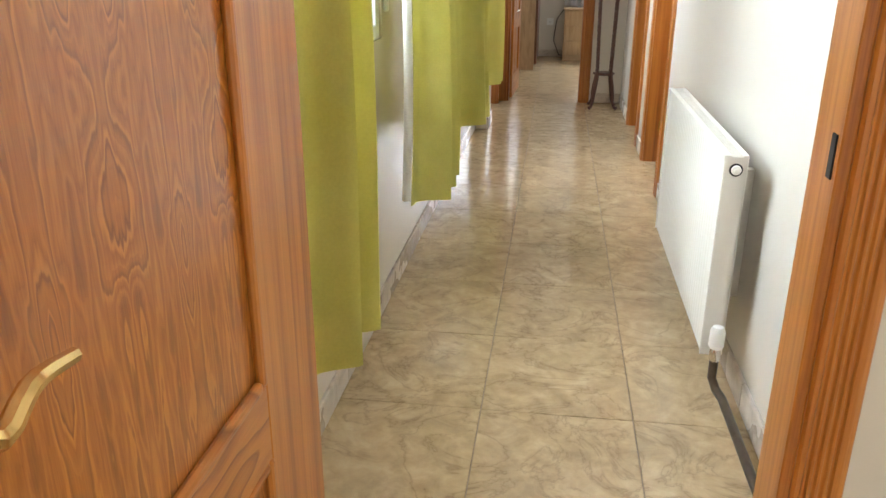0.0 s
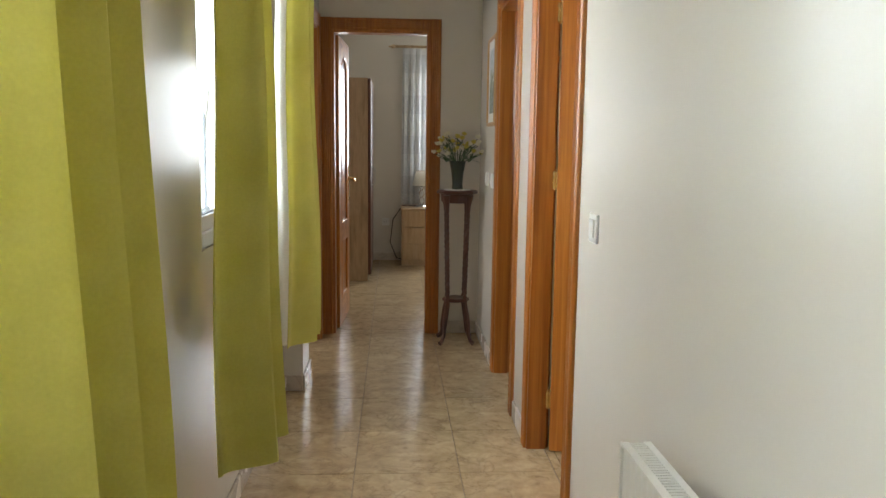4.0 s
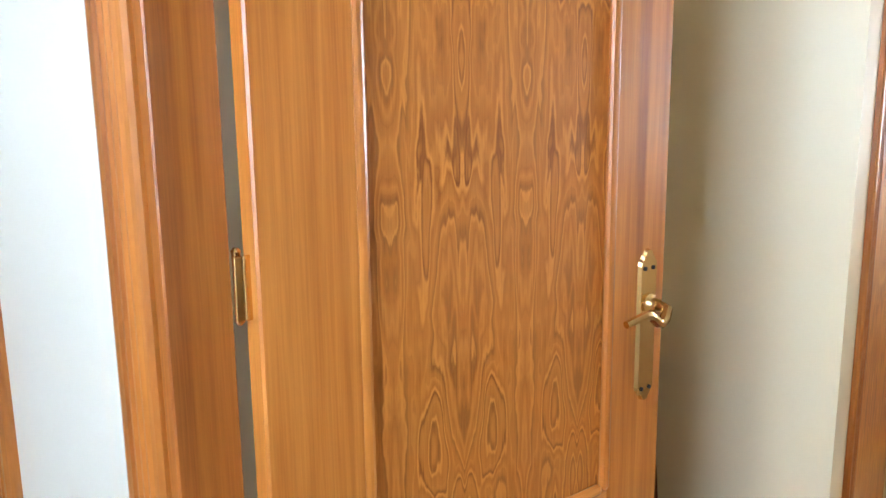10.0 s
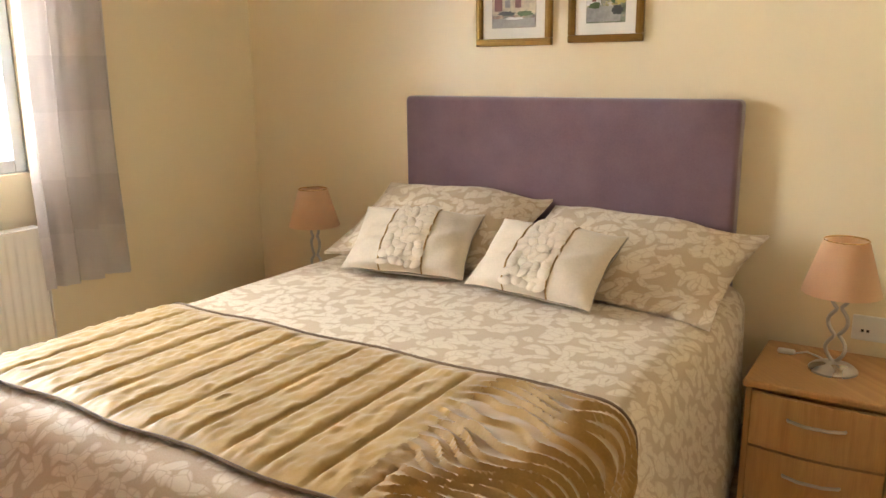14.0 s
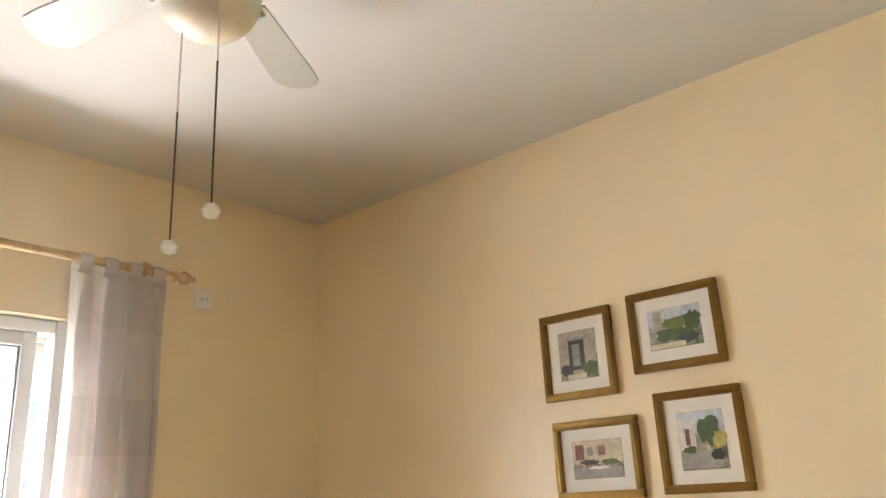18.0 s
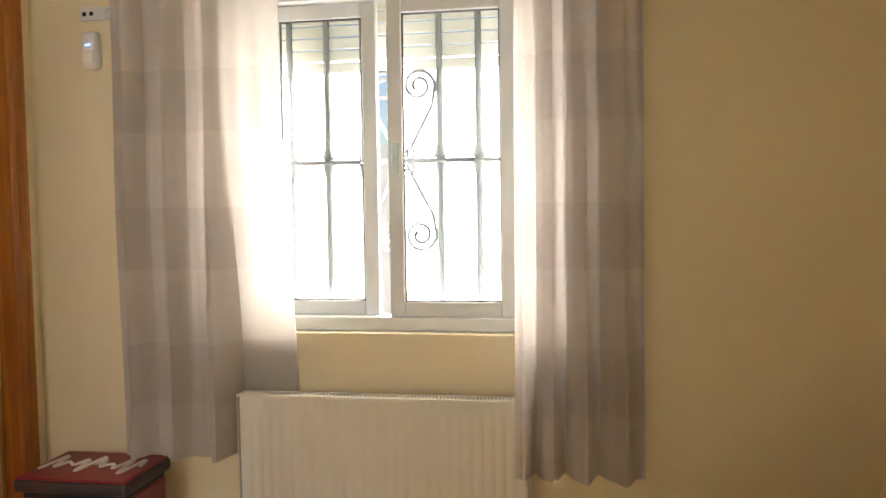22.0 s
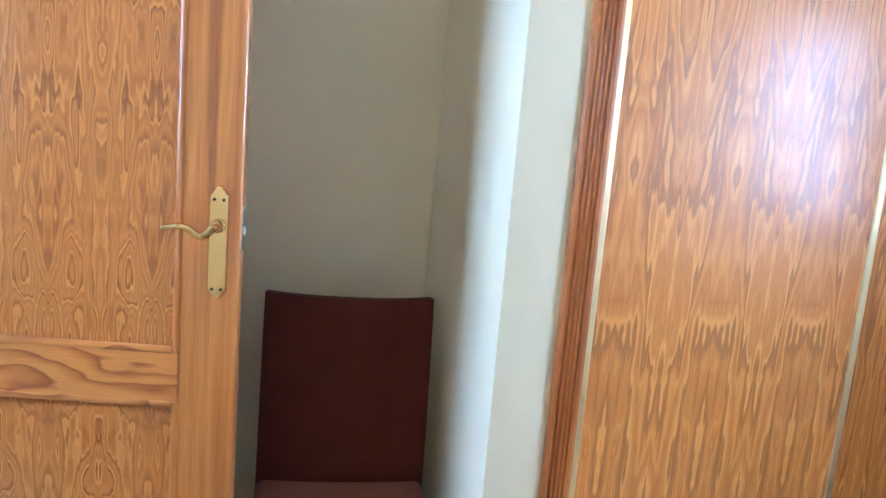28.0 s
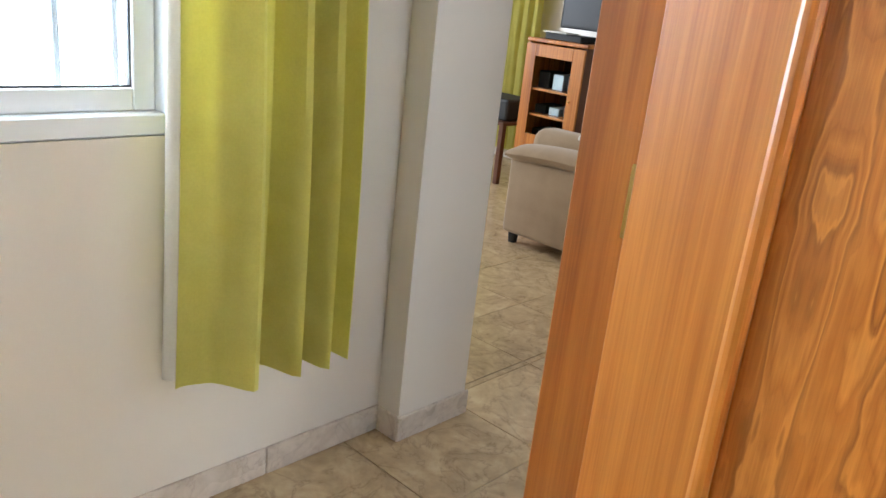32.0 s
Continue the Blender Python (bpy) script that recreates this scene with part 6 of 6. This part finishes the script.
# ---------- fridge box ----------
fr = thing("mini_fridge", "small maroon box with a red printed lid beside the wardrobe", "storage box")
FX0, FX1, FY0, FY1 = 3.33, 3.57, 4.565, 4.90
LIDDARK = plain("dark_lid_plastic", (0.035, 0.025, 0.025), 0.5, 0, 0.1, 20)
bm = bx(FX0, FX1, FY0, FY1, 0.012, 0.485, 0.008, 2)
part("body", bm, BINRED, fr)
# black strip puts the dark of the open gap under the lid into colour
part("gasket", bx(FX0 + 0.006, FX1, FY0 + 0.006, FY1 - 0.006, 0.485, 0.505), BLACK, fr)
lid = part("lid", bx(FX0 - 0.02, FX1 + 0.005, FY0 - 0.018, FY1 + 0.012, 0.505, 0.545, 0.012, 3), LIDDARK, fr, "dark lid")
cover = part("printed_cover", bx(FX0 - 0.014, FX1, FY0 - 0.012, FY1 + 0.006, 0.544, 0.551, 0.003, 2), REDPRINT, lid, "red printed cover on the lid")
for j, yo in enumerate((-0.075, 0.075)):
    pts = []
    for i in range(60):
        s = i / 59
        pts.append(((FX0 + FX1) / 2 + 0.07 * math.sin(s * 22 + j) * (0.55 + 0.45 * math.sin(s * 7 + j)), (FY0 + FY1) / 2 + yo - 0.075 + 0.15 * s, 0.5515))
    part("print", tube(pts, 0.006, 5), WHITE, lid, "white printed scroll lettering shapes")
for x in (FX0 + 0.03, FX1 - 0.03):
    for y in (FY0 + 0.03, FY1 - 0.03):
        part("foot", lathe([(0.012, 0), (0.014, 0.014)], 8, None, (x, y, 0)), BLACK, fr)


# ---------- chair in the nook ----------
ch = thing("dining_chair", "low maroon button-backed chair with a brown seat in the nook", "chair", Matrix.Translation((1.58, 5.435, 0)) @ Matrix.Rotation(radians(-6.5), 4, "Z"))
def back_fn(u, v):
    x = (u - 0.5) * 0.44
    z = 0.245 + 0.53 * v + 0.008 * abs(2 * u - 1) ** 3 * (v > 0.9)
    y = 0.03 + 0.05 * (v) ** 1.4 + 0.012 * (2 * u - 1) ** 2
    return (x, y, z)
part("backrest", sheet(back_fn, 16, 16, -0.055), MAROON, ch, "", True)
part("seat", bx(-0.225, 0.225, -0.46, 0.02, 0.20, 0.285, 0.022, 3), SEATBROWN, ch, "brown upholstered seat", True)
for bxu, bzv in ((0.5, 0.76), (0.36, 0.58), (0.6, 0.56), (0.25, 0.38), (0.5, 0.36), (0.72, 0.36), (0.4, 0.2), (0.62, 0.2)):
    px_, py_, pz_ = back_fn(bxu, bzv)
    part("button", lathe([(0.007, -0.003), (0.006, 0.002), (0.002, 0.004)], 8), MAROON, ch, "", True).matrix_basis = Matrix.Translation((px_, py_ - 0.054, pz_)) @ Matrix.Rotation(radians(90), 4, "X")
part("seat_frame", bx(-0.205, 0.205, -0.43, 0.02, 0.16, 0.20, 0.004), DARKWOOD, ch)
for x, y in ((-0.19, -0.41), (0.19, -0.41), (-0.19, 0.0), (0.19, 0.0)):
    part("leg", lathe([(0.015, 0), (0.021, 0.16)], 4, None, (x, y, 0)), DARKWOOD, ch)


# ---------- plant stand, vase ----------
PSX, PSY = 0.345, 7.20
ps = thing("plant_stand", "tall dark mahogany plant stand with barley-twist legs", "plant stand", Matrix.Translation((PSX, PSY, 0)) @ Matrix.Diagonal((0.86, 0.86, 1, 1)))
part("top", lathe([(0.135, 0.955), (0.15, 0.962), (0.152, 0.972), (0.14, 0.98)], 8), DARKWOOD, ps)
part("apron", lathe([(0.105, 0.90), (0.118, 0.915), (0.118, 0.955)], 8), DARKWOOD, ps)
part("shelf", lathe([(0.085, 0.268), (0.10, 0.272), (0.10, 0.288), (0.09, 0.292)], 8), DARKWOOD, ps)
for k in range(4):
    a = radians(45 + 90 * k)
    c, s = math.cos(a), math.sin(a)
    leg = bmesh.new()
    for q in (0, 1):
        tube([(c * (0.108 - 0.02 * (1 - t)) + 0.007 * math.cos(t * 50 + q * 3.14), s * (0.108 - 0.02 * (1 - t)) + 0.007 * math.sin(t * 50 + q * 3.14), 0.30 + 0.55 * t) for t in [i / 70 for i in range(71)]], 0.009, 6, leg)
    part("leg", leg, DARKWOOD, ps, "barley-twist leg", True)
    part("leg_top", tube([(c * 0.108, s * 0.108, 0.84), (c * 0.11, s * 0.11, 0.88), (c * 0.118, s * 0.118, 0.95)], [0.014, 0.017, 0.03], 8), DARKWOOD, ps, "", True)
    pts = [(c * r, s * r, z) for r, z in ((0.088, 0.31), (0.092, 0.25), (0.11, 0.18), (0.125, 0.11), (0.13, 0.06), (0.15, 0.025), (0.175, 0.014))]
    part("foot", tube(pts, [0.014, 0.018, 0.02, 0.018, 0.014, 0.013, 0.016], 8), DARKWOOD, ps, "scrolled foot", True)
doily = solo("doily", lathe([(0.085, 0.0), (0.085, 0.003), (0.08, 0.004)], 30), MOUNT, "white round doily on the plant stand", "doily", m=Matrix.Translation((PSX, PSY, 0.98)))
VASEGLASS = plain("green_tinted_vase_glass", (0.10, 0.14, 0.11), 0.1, 0, 0.1, 6)
VASEGLASS.node_tree.nodes["Principled BSDF"].inputs["Transmission Weight"].default_value = 0.75
va2 = thing("flower_vase", "glass vase of white and yellow artificial flowers on the stand", "vase", Matrix.Translation((PSX, PSY, 0.984)))
part("vase", lathe([(0.034, 0), (0.036, 0.004), (0.032, 0.03), (0.038, 0.10), (0.052, 0.175), (0.049, 0.175), (0.035, 0.10), (0.029, 0.02)], 22), VASEGLASS, va2, "flared glass vase", True)
STEMG = plain("flower_stem_green", (0.04, 0.09, 0.025), 0.6, 0, 0.2, 30)
LEAFG = plain("flower_leaf_green", (0.05, 0.10, 0.03), 0.55, 0, 0.25, 40)
PETW = plain("cream_petal", (0.72, 0.68, 0.50), 0.6, 0, 0.1, 60)
PETY = plain("yellow_petal", (0.60, 0.50, 0.10), 0.6, 0, 0.15, 60)
rng = random.Random(21)
for i in range(42):
    a, r = rng.uniform(0, 6.283), 0.17 * math.sqrt(rng.random())
    hx, hy, hz = r * math.cos(a), r * math.sin(a) * 0.8, 0.24 + 0.13 * rng.random() - 0.35 * r
    st = part("stem", tube([(0.01 * math.cos(a), 0.01 * math.sin(a), 0.03), (0.02 * math.cos(a), 0.02 * math.sin(a), 0.16), (hx * 0.7, hy * 0.7, hz * 0.8 + 0.03), (hx, hy, hz)], 0.0018, 5), STEMG, va2)
    bm = bmesh.new()
    for k in range(9):
        ka = 2 * math.pi * k / 9 + rng.random()
        tilt = rng.uniform(0.3, 1.1)
        petal = sheet(lambda u, v: ((u - 0.5) * 0.017 * math.sin(max(0.08, v) * 2.6), 0.026 * v, 0.008 * v * v), 3, 4)
        join(bm, petal, Matrix.Translation((hx, hy, hz)) @ Matrix.Rotation(ka, 4, "Z") @ Matrix.Rotation(tilt, 4, "X"))
    part("flower_head", bm, PETW if rng.random() < 0.6 else PETY, st, "", True)
    if i % 2 == 0:
        bm = bmesh.new()
        for k in range(3):
            leaf = sheet(lambda u, v: ((u - 0.5) * 0.02 * math.sin(max(0.05, v) * 3.0), 0.07 * v, -0.02 * v * v), 2, 5)
            join(bm, leaf, Matrix.Translation((hx * 0.6, hy * 0.6, hz * 0.85)) @ Matrix.Rotation(rng.uniform(0, 6.28), 4, "Z") @ Matrix.Rotation(rng.uniform(0, 0.9), 4, "X"))
        part("leaves", bm, LEAFG, st, "", True)


# ---------- bathroom ----------
vn = thing("vanity_unit", "dark wooden vanity with a white basin in the bathroom", "vanity")
part("cabinet", bx(0.965, 1.66, YE - 0.50, YE - 0.014, 0.12, 0.78, 0.004), VANITY, vn)
part("drawer_front", bx(0.951, 0.965, YE - 0.49, YE - 0.03, 0.50, 0.76, 0.003), VANITY, vn)
part("door_front", bx(0.951, 0.965, YE - 0.49, YE - 0.03, 0.14, 0.49, 0.003), VANITY, vn)
part("basin", bx(0.93, 1.68, YE - 0.54, YE - 0.014, 0.78, 0.87, 0.02, 3), CERAMIC, vn, "white ceramic basin")
part("tap", tube([(1.3, YE - 0.08, 0.86), (1.3, YE - 0.08, 0.95), (1.3, YE - 0.12, 0.97), (1.3, YE - 0.17, 0.95)], 0.012, 8), CHROME, vn, "chrome tap", True)
curtain("hand_towel", 1, 0.915, YE - 0.36, YE - 0.14, 0.36, 0.82, 2.2, 0.012, TOWEL, "white towel hanging over the front of the vanity", seed=11)
ht = thing("hanging_towel", "grey striped hand towel with a yellow crocheted top on a hook", "towel", Matrix.Translation((1.02, YE - 0.045, 0)))
part("hook", lathe([(0.02, 0), (0.022, 0.01), (0.008, 0.03)], 12, None, (0, 0, 1.52)), CHROME, ht, "", True)
part("crochet_top", lathe([(0.015, 1.52), (0.05, 1.49), (0.065, 1.44), (0.06, 1.40), (0.045, 1.375)], 14), PETY, ht, "yellow crocheted top", True)
part("cloth", sheet(lambda u, v: ((u - 0.5) * (0.09 + 0.08 * v), -0.01 + 0.012 * math.sin(u * 16), 1.39 - 0.26 * v), 20, 8, 0.006), TOWEL, ht, "grey striped cloth", True)
rl = thing("towel_rail", "chrome towel rail on the bathroom wall", "towel rail")
part("bar", tube([(0.75, YE - 0.05, 1.225), (1.5, YE - 0.05, 1.16)], 0.008, 8), CHROME, rl, "", True)
for x in (0.77, 1.48):
    part("post", tube([(x, YE - 0.012, 1.225), (x, YE - 0.05, 1.225)], 0.009, 8), CHROME, rl)

# ---------- end bedroom ----------
ow = thing("oak_wardrobe", "tall oak laminate wardrobe with a dark edge in the end bedroom", "wardrobe")
part("side_panel", bx(-0.84, -0.29, 9.42, 9.44, 0, 1.84, 0.002), OAK, ow)
part("side_panel", bx(-0.84, -0.29, 10.30, 10.32, 0, 1.84, 0.002), OAK, ow)
part("top_panel", bx(-0.84, -0.29, 9.44, 10.30, 1.82, 1.84, 0.002), OAK, ow)
part("back_panel", bx(-0.84, -0.83, 9.44, 10.30, 0.05, 1.82), OAK, ow)
for y0, y1 in ((9.425, 9.868), (9.872, 10.315)):
    d = part("door", bx(-0.288, -0.262, y0, y1, 0.06, 1.835, 0.003), VANITY, ow, "dark edged wardrobe door")
    part("handle", tube([(-0.262, (y0 + y1) / 2 + 0.18 * (1 if y0 < 9.6 else -1), 0.86), (-0.235, (y0 + y1) / 2 + 0.18 * (1 if y0 < 9.6 else -1), 0.88), (-0.235, (y0 + y1) / 2 + 0.18 * (1 if y0 < 9.6 else -1), 1.02), (-0.262, (y0 + y1) / 2 + 0.18 * (1 if y0 < 9.6 else -1), 1.04)], 0.006, 6), STEEL, d)
fn = nightstand("pine_nightstand", 0.0, 0.42, 0.0, 0.36, 0.60, 3, RAW_PINE, "pale pine three-drawer bedside chest in the end bedroom", "knob")
fn.matrix_basis = Matrix.Translation((0.44, 10.68, 0)) @ Matrix.Rotation(radians(180), 4, "Z")
table_lamp("table_lamp", Matrix.Translation((0.24, 10.50, 0.60)), "white-shaded table lamp on the pine chest", CHROME, SHADEW, h=0.38)
curtain("white_curtain", -1, 10.63, 0.02, 0.32, 0.62, 2.24, 4, 0.025, SHEERW, "white voile curtain in the end bedroom", along="x", seed=8)
rod("curtain_rod", (-0.02, 10.63, 2.26), (1.5, 10.63, 2.26), 0.013, RAW_PINE, "turned wooden curtain rod in the end bedroom")
wall_switch(Matrix.Translation((-0.14, 10.72, 0.42)), "double white socket low on the end bedroom wall", "socket")
cbl = thing("lamp_cable", "black lamp cable hanging behind the pine chest", "cable")
part("cable", tube([(0.2, 10.58, 0.605), (0.04, 10.66, 0.60), (-0.06, 10.69, 0.45), (-0.09, 10.69, 0.2), (-0.02, 10.69, 0.03), (0.05, 10.69, 0.01)], 0.005, 6), BLACK, cbl)
fw = thing("window_4", "white framed window behind a voile curtain in the end bedroom", "window", kind="structure")
for x0, x1, z0, z1 in ((0.28, 0.33, 0.95, 2.1), (1.15, 1.2, 0.95, 2.1), (0.33, 1.15, 0.95, 1.0), (0.33, 1.15, 2.05, 2.1), (0.72, 0.77, 1.0, 2.05)):
    part("window_frame", bx(x0, x1, 10.74, 10.80, z0, z1, 0.003), ALU, fw)

# ---------- living room ----------
ar = thing("armchair", "brown-beige upholstered armchair with padded arms in the living room", "armchair", Matrix.Translation((-1.72, 8.07, 0)))


def padded_arm(y0, y1):
    """Arm with a sloping, rolled cap: local x runs from front to back."""
    def cap(u, v):
        a = 2 * math.pi * v
        x = -0.01 + 0.70 * u
        r = 0.055 * (1 - 0.5 * max(0, 1 - u * 8) ** 2)
        return (x, (y0 + y1) / 2 + 0.118 * math.cos(a), 0.50 + 0.03 * math.sin(u * 2.6) + r * math.sin(a))
    body = part("arm", bx(0.01, 0.68, y0, y1, 0.06, 0.49, 0.03, 3), BEIGE, ar, "", True)
    part("arm_cap", sheet(cap, 14, 16), BEIGE, body, "rolled padded arm cap", True)


padded_arm(0.0, 0.19)
padded_arm(0.61, 0.80)
part("base", bx(0.02, 0.64, 0.19, 0.61, 0.06, 0.34, 0.02, 2), BEIGE, ar, "", True)
part("seat_cushion", bx(0.0, 0.52, 0.42, 0.605, 0.34, 0.47, 0.045, 3), BEIGE, ar, "", True)
part("side_cushion", bx(-0.03, 0.50, 0.20, 0.415, 0.33, 0.635, 0.075, 4), BEIGE, ar, "plump rounded side cushion", True)
part("backrest", bx(0.50, 0.69, 0.02, 0.78, 0.30, 0.74, 0.06, 4), BEIGE, ar, "", True)
for x in (0.06, 0.62):
    for y in (0.06, 0.74):
        part("foot", lathe([(0.025, 0), (0.03, 0.062)], 10, None, (x, y, 0)), BLACK, ar)
pillow("scatter_cushion", 0.36, 0.36, 0.13, Matrix.Translation((-1.40, 8.46, 0.63)) @ Matrix.Rotation(radians(-62), 4, "Y"), LINING, "white scatter cushion leaning in the armchair")
cb2 = thing("glass_cabinet", "pine television cabinet with a glazed door in the living room", "cabinet", Matrix.Translation((-2.55, 9.17, 0)) @ Matrix.Diagonal((0.94, 1, 1.045, 1)))
part("side", bx(0, 0.02, 0, 0.45, 0, 1.0, 0.003), PINE_V, cb2)
# right side and back take a darker colour than the pine front
part("side", bx(0.50, 0.52, 0, 0.45, 0, 1.0, 0.003), VANITY, cb2)
part("top", bx(-0.01, 0.53, -0.01, 0.46, 1.0, 1.025, 0.004), PINE_V, cb2)
part("back", bx(0.02, 0.50, 0.43, 0.45, 0, 1.0), VANITY, cb2)
gd = bmesh.new()
for x0, x1, z0, z1 in ((0.0, 0.09, 0.04, 0.99), (0.42, 0.52, 0.04, 0.99), (0.09, 0.42, 0.04, 0.40), (0.09, 0.42, 0.91, 0.99)):
    join(gd, bx(x0, x1, -0.02, 0.0, z0, z1, 0.003))
gdo = part("door", gd, PINE_V, cb2)
pg = part("pane", bx(0.09, 0.42, -0.012, -0.008, 0.40, 0.91), GLASS, gdo)
pg.visible_shadow = False
part("knob", lathe([(0.006, 0), (0.011, 0.012), (0.004, 0.018)], 10, None, (0.45, -0.03, 0.65)), BRASS, gdo)
for z in (0.35, 0.52, 0.69):
    part("shelf", bx(0.02, 0.50, 0.01, 0.43, z, z + 0.015), PINE_V, cb2)
rng = random.Random(4)
for z in (0.365, 0.535, 0.705):
    for j in range(3):
        h0 = rng.uniform(0.05, 0.12)
        solo("media_box", bx(-0.045, 0.045, 0.0, 0.2, 0, h0, 0.004), BLACK if j != 1 else GREYALU, "small audio box on the cabinet shelf", "audio box", "boxes in the cabinet", m=Matrix.Translation((-2.55 + 0.11 + 0.125 * j, 9.25, z * 1.045)))
tv = thing("television", "black flat television on the pine cabinet", "television", Matrix.Translation((-2.05, 9.42, 1.0715)))
part("foot", bx(-0.16, 0.16, -0.10, 0.10, 0, 0.018, 0.006, 2), BLACK, tv)
part("neck", bx(-0.03, 0.03, -0.02, 0.02, 0.018, 0.08), BLACK, tv)
part("body", bx(-0.42, 0.42, -0.03, 0.03, 0.08, 0.60, 0.008, 2), BLACK, tv)
SCREEN = plain("dark_screen", (0.01, 0.011, 0.013), 0.4, 0, 0.1, 5)
part("screen", bx(-0.40, 0.40, -0.032, -0.029, 0.10, 0.58), SCREEN, tv)
solo("set_top_box", bx(-0.15, 0.15, -0.1, 0.1, 0, 0.045, 0.006), BLACK, "black set-top box on the cabinet", "set-top box", m=Matrix.Translation((-2.28, 9.28, 1.0715)))
solo("paper_stack", bx(-0.1, 0.1, -0.07, 0.07, 0, 0.01, 0.002), MOUNT, "white papers on the set-top box", "papers", m=Matrix.Translation((-2.36, 9.26, 1.1165)))
curtain("green_curtain", 1, 9.86, -3.44, -3.0, 0.1, 2.31, 4, 0.035, GREEN, "lime green curtain in the living room", along="x", seed=14)
rod("curtain_rod", (-4.6, 9.86, 2.31), (-2.9, 9.86, 2.31), 0.013, RAW_PINE, "wooden curtain rod in the living room")
ro = thing("rod_bracket", "small wooden bracket that holds the living room curtain rod", "bracket", Matrix.Translation((-3.1, 10.0, 2.31)))
part("plate", bx(-0.02, 0.02, -0.008, 0.001, -0.03, 0.03, 0.002), RAW_PINE, ro)
part("arm", tube([(0, -0.006, 0), (0, -0.152, 0)], 0.009, 8), RAW_PINE, ro)
tb = thing("side_table", "low dark table with a black box in the living room", "table", Matrix.Translation((-2.90, 9.35, 0)) @ Matrix.Diagonal((0.9, 1, 0.83, 1)))
part("top", bx(-0.3, 0.3, -0.25, 0.25, 0.52, 0.55, 0.004), VANITY, tb)
for x in (-0.27, 0.27):
    for y in (-0.22, 0.22):
        part("leg", bx(x - 0.02, x + 0.02, y - 0.02, y + 0.02, 0, 0.52), VANITY, tb)
solo("black_printer", bx(-0.2, 0.2, -0.16, 0.16, 0, 0.16, 0.02, 2), BLACK, "black printer on the side table", "printer", m=Matrix.Translation((-2.86, 9.32, 0.4565)))


# ---------- floor tiles, last ----------
def tiles(name, x0, x1, y0, y1, parent_label, as_parts=True):
    tw, tl, ox, oy = 0.411, 0.449, -0.203, 2.488
    root = thing(name, parent_label, "floor tiles", kind="structure")
    meshes = {}
    joined = bmesh.new()
    for i in range(math.floor((x0 - ox) / tw), math.ceil((x1 - ox) / tw)):
        for j in range(math.floor((y0 - oy) / tl), math.ceil((y1 - oy) / tl)):
            a0, a1 = max(x0, ox + i * tw), min(x1, ox + (i + 1) * tw)
            b0, b1 = max(y0, oy + j * tl), min(y1, oy + (j + 1) * tl)
            w, l = a1 - a0 - 0.003, b1 - b0 - 0.003
            if w < 0.01 or l < 0.01:
                continue
            key = (round(w, 3), round(l, 3))
            if key not in meshes:
                meshes[key] = mesh_of("floor_tile", bx(-w / 2, w / 2, -l / 2, l / 2, -0.008, 0, 0.0012), TILE)
            ob = new("floor_tile", meshes[key])
            ob.parent = root
            ob.matrix_basis = Matrix.Translation(((a0 + a1) / 2, (b0 + b1) / 2, 0.0004 * (((i * 7 + j * 3) % 3) - 1)))


tiles("floor_corridor", -0.64, XB, Y0 - 0.1, YE + 0.1, "beige marbled glossy floor tiles in the corridor")
tiles("floor_bedroom", XB + 0.002, XE, YS, YN, "beige marbled glossy floor tiles in the bedroom")
tiles("floor_end_room", -0.57, 2.6, YE + 0.1, 8.38, "beige marbled glossy floor tiles inside the end bedroom door")
tiles("floor_end_room", -0.86, 2.6, 8.38, 10.72, "beige marbled glossy floor tiles in the end bedroom")
tiles("floor_bathroom", XB + 0.002, 2.4, YN + 0.1, YE, "dim marbled floor tiles in the bathroom")
tiles("floor_living", -4.0, -0.642, 6.1, 8.38, "beige marbled glossy floor tiles inside the living room door")
tiles("floor_living", -4.0, -0.93, 8.38, 10.0, "beige marbled glossy floor tiles in the living room")
tiles("floor_first_room", -1.9, 1.6, -0.6, Y0 - 0.1, "beige marbled glossy floor tiles in the first room")
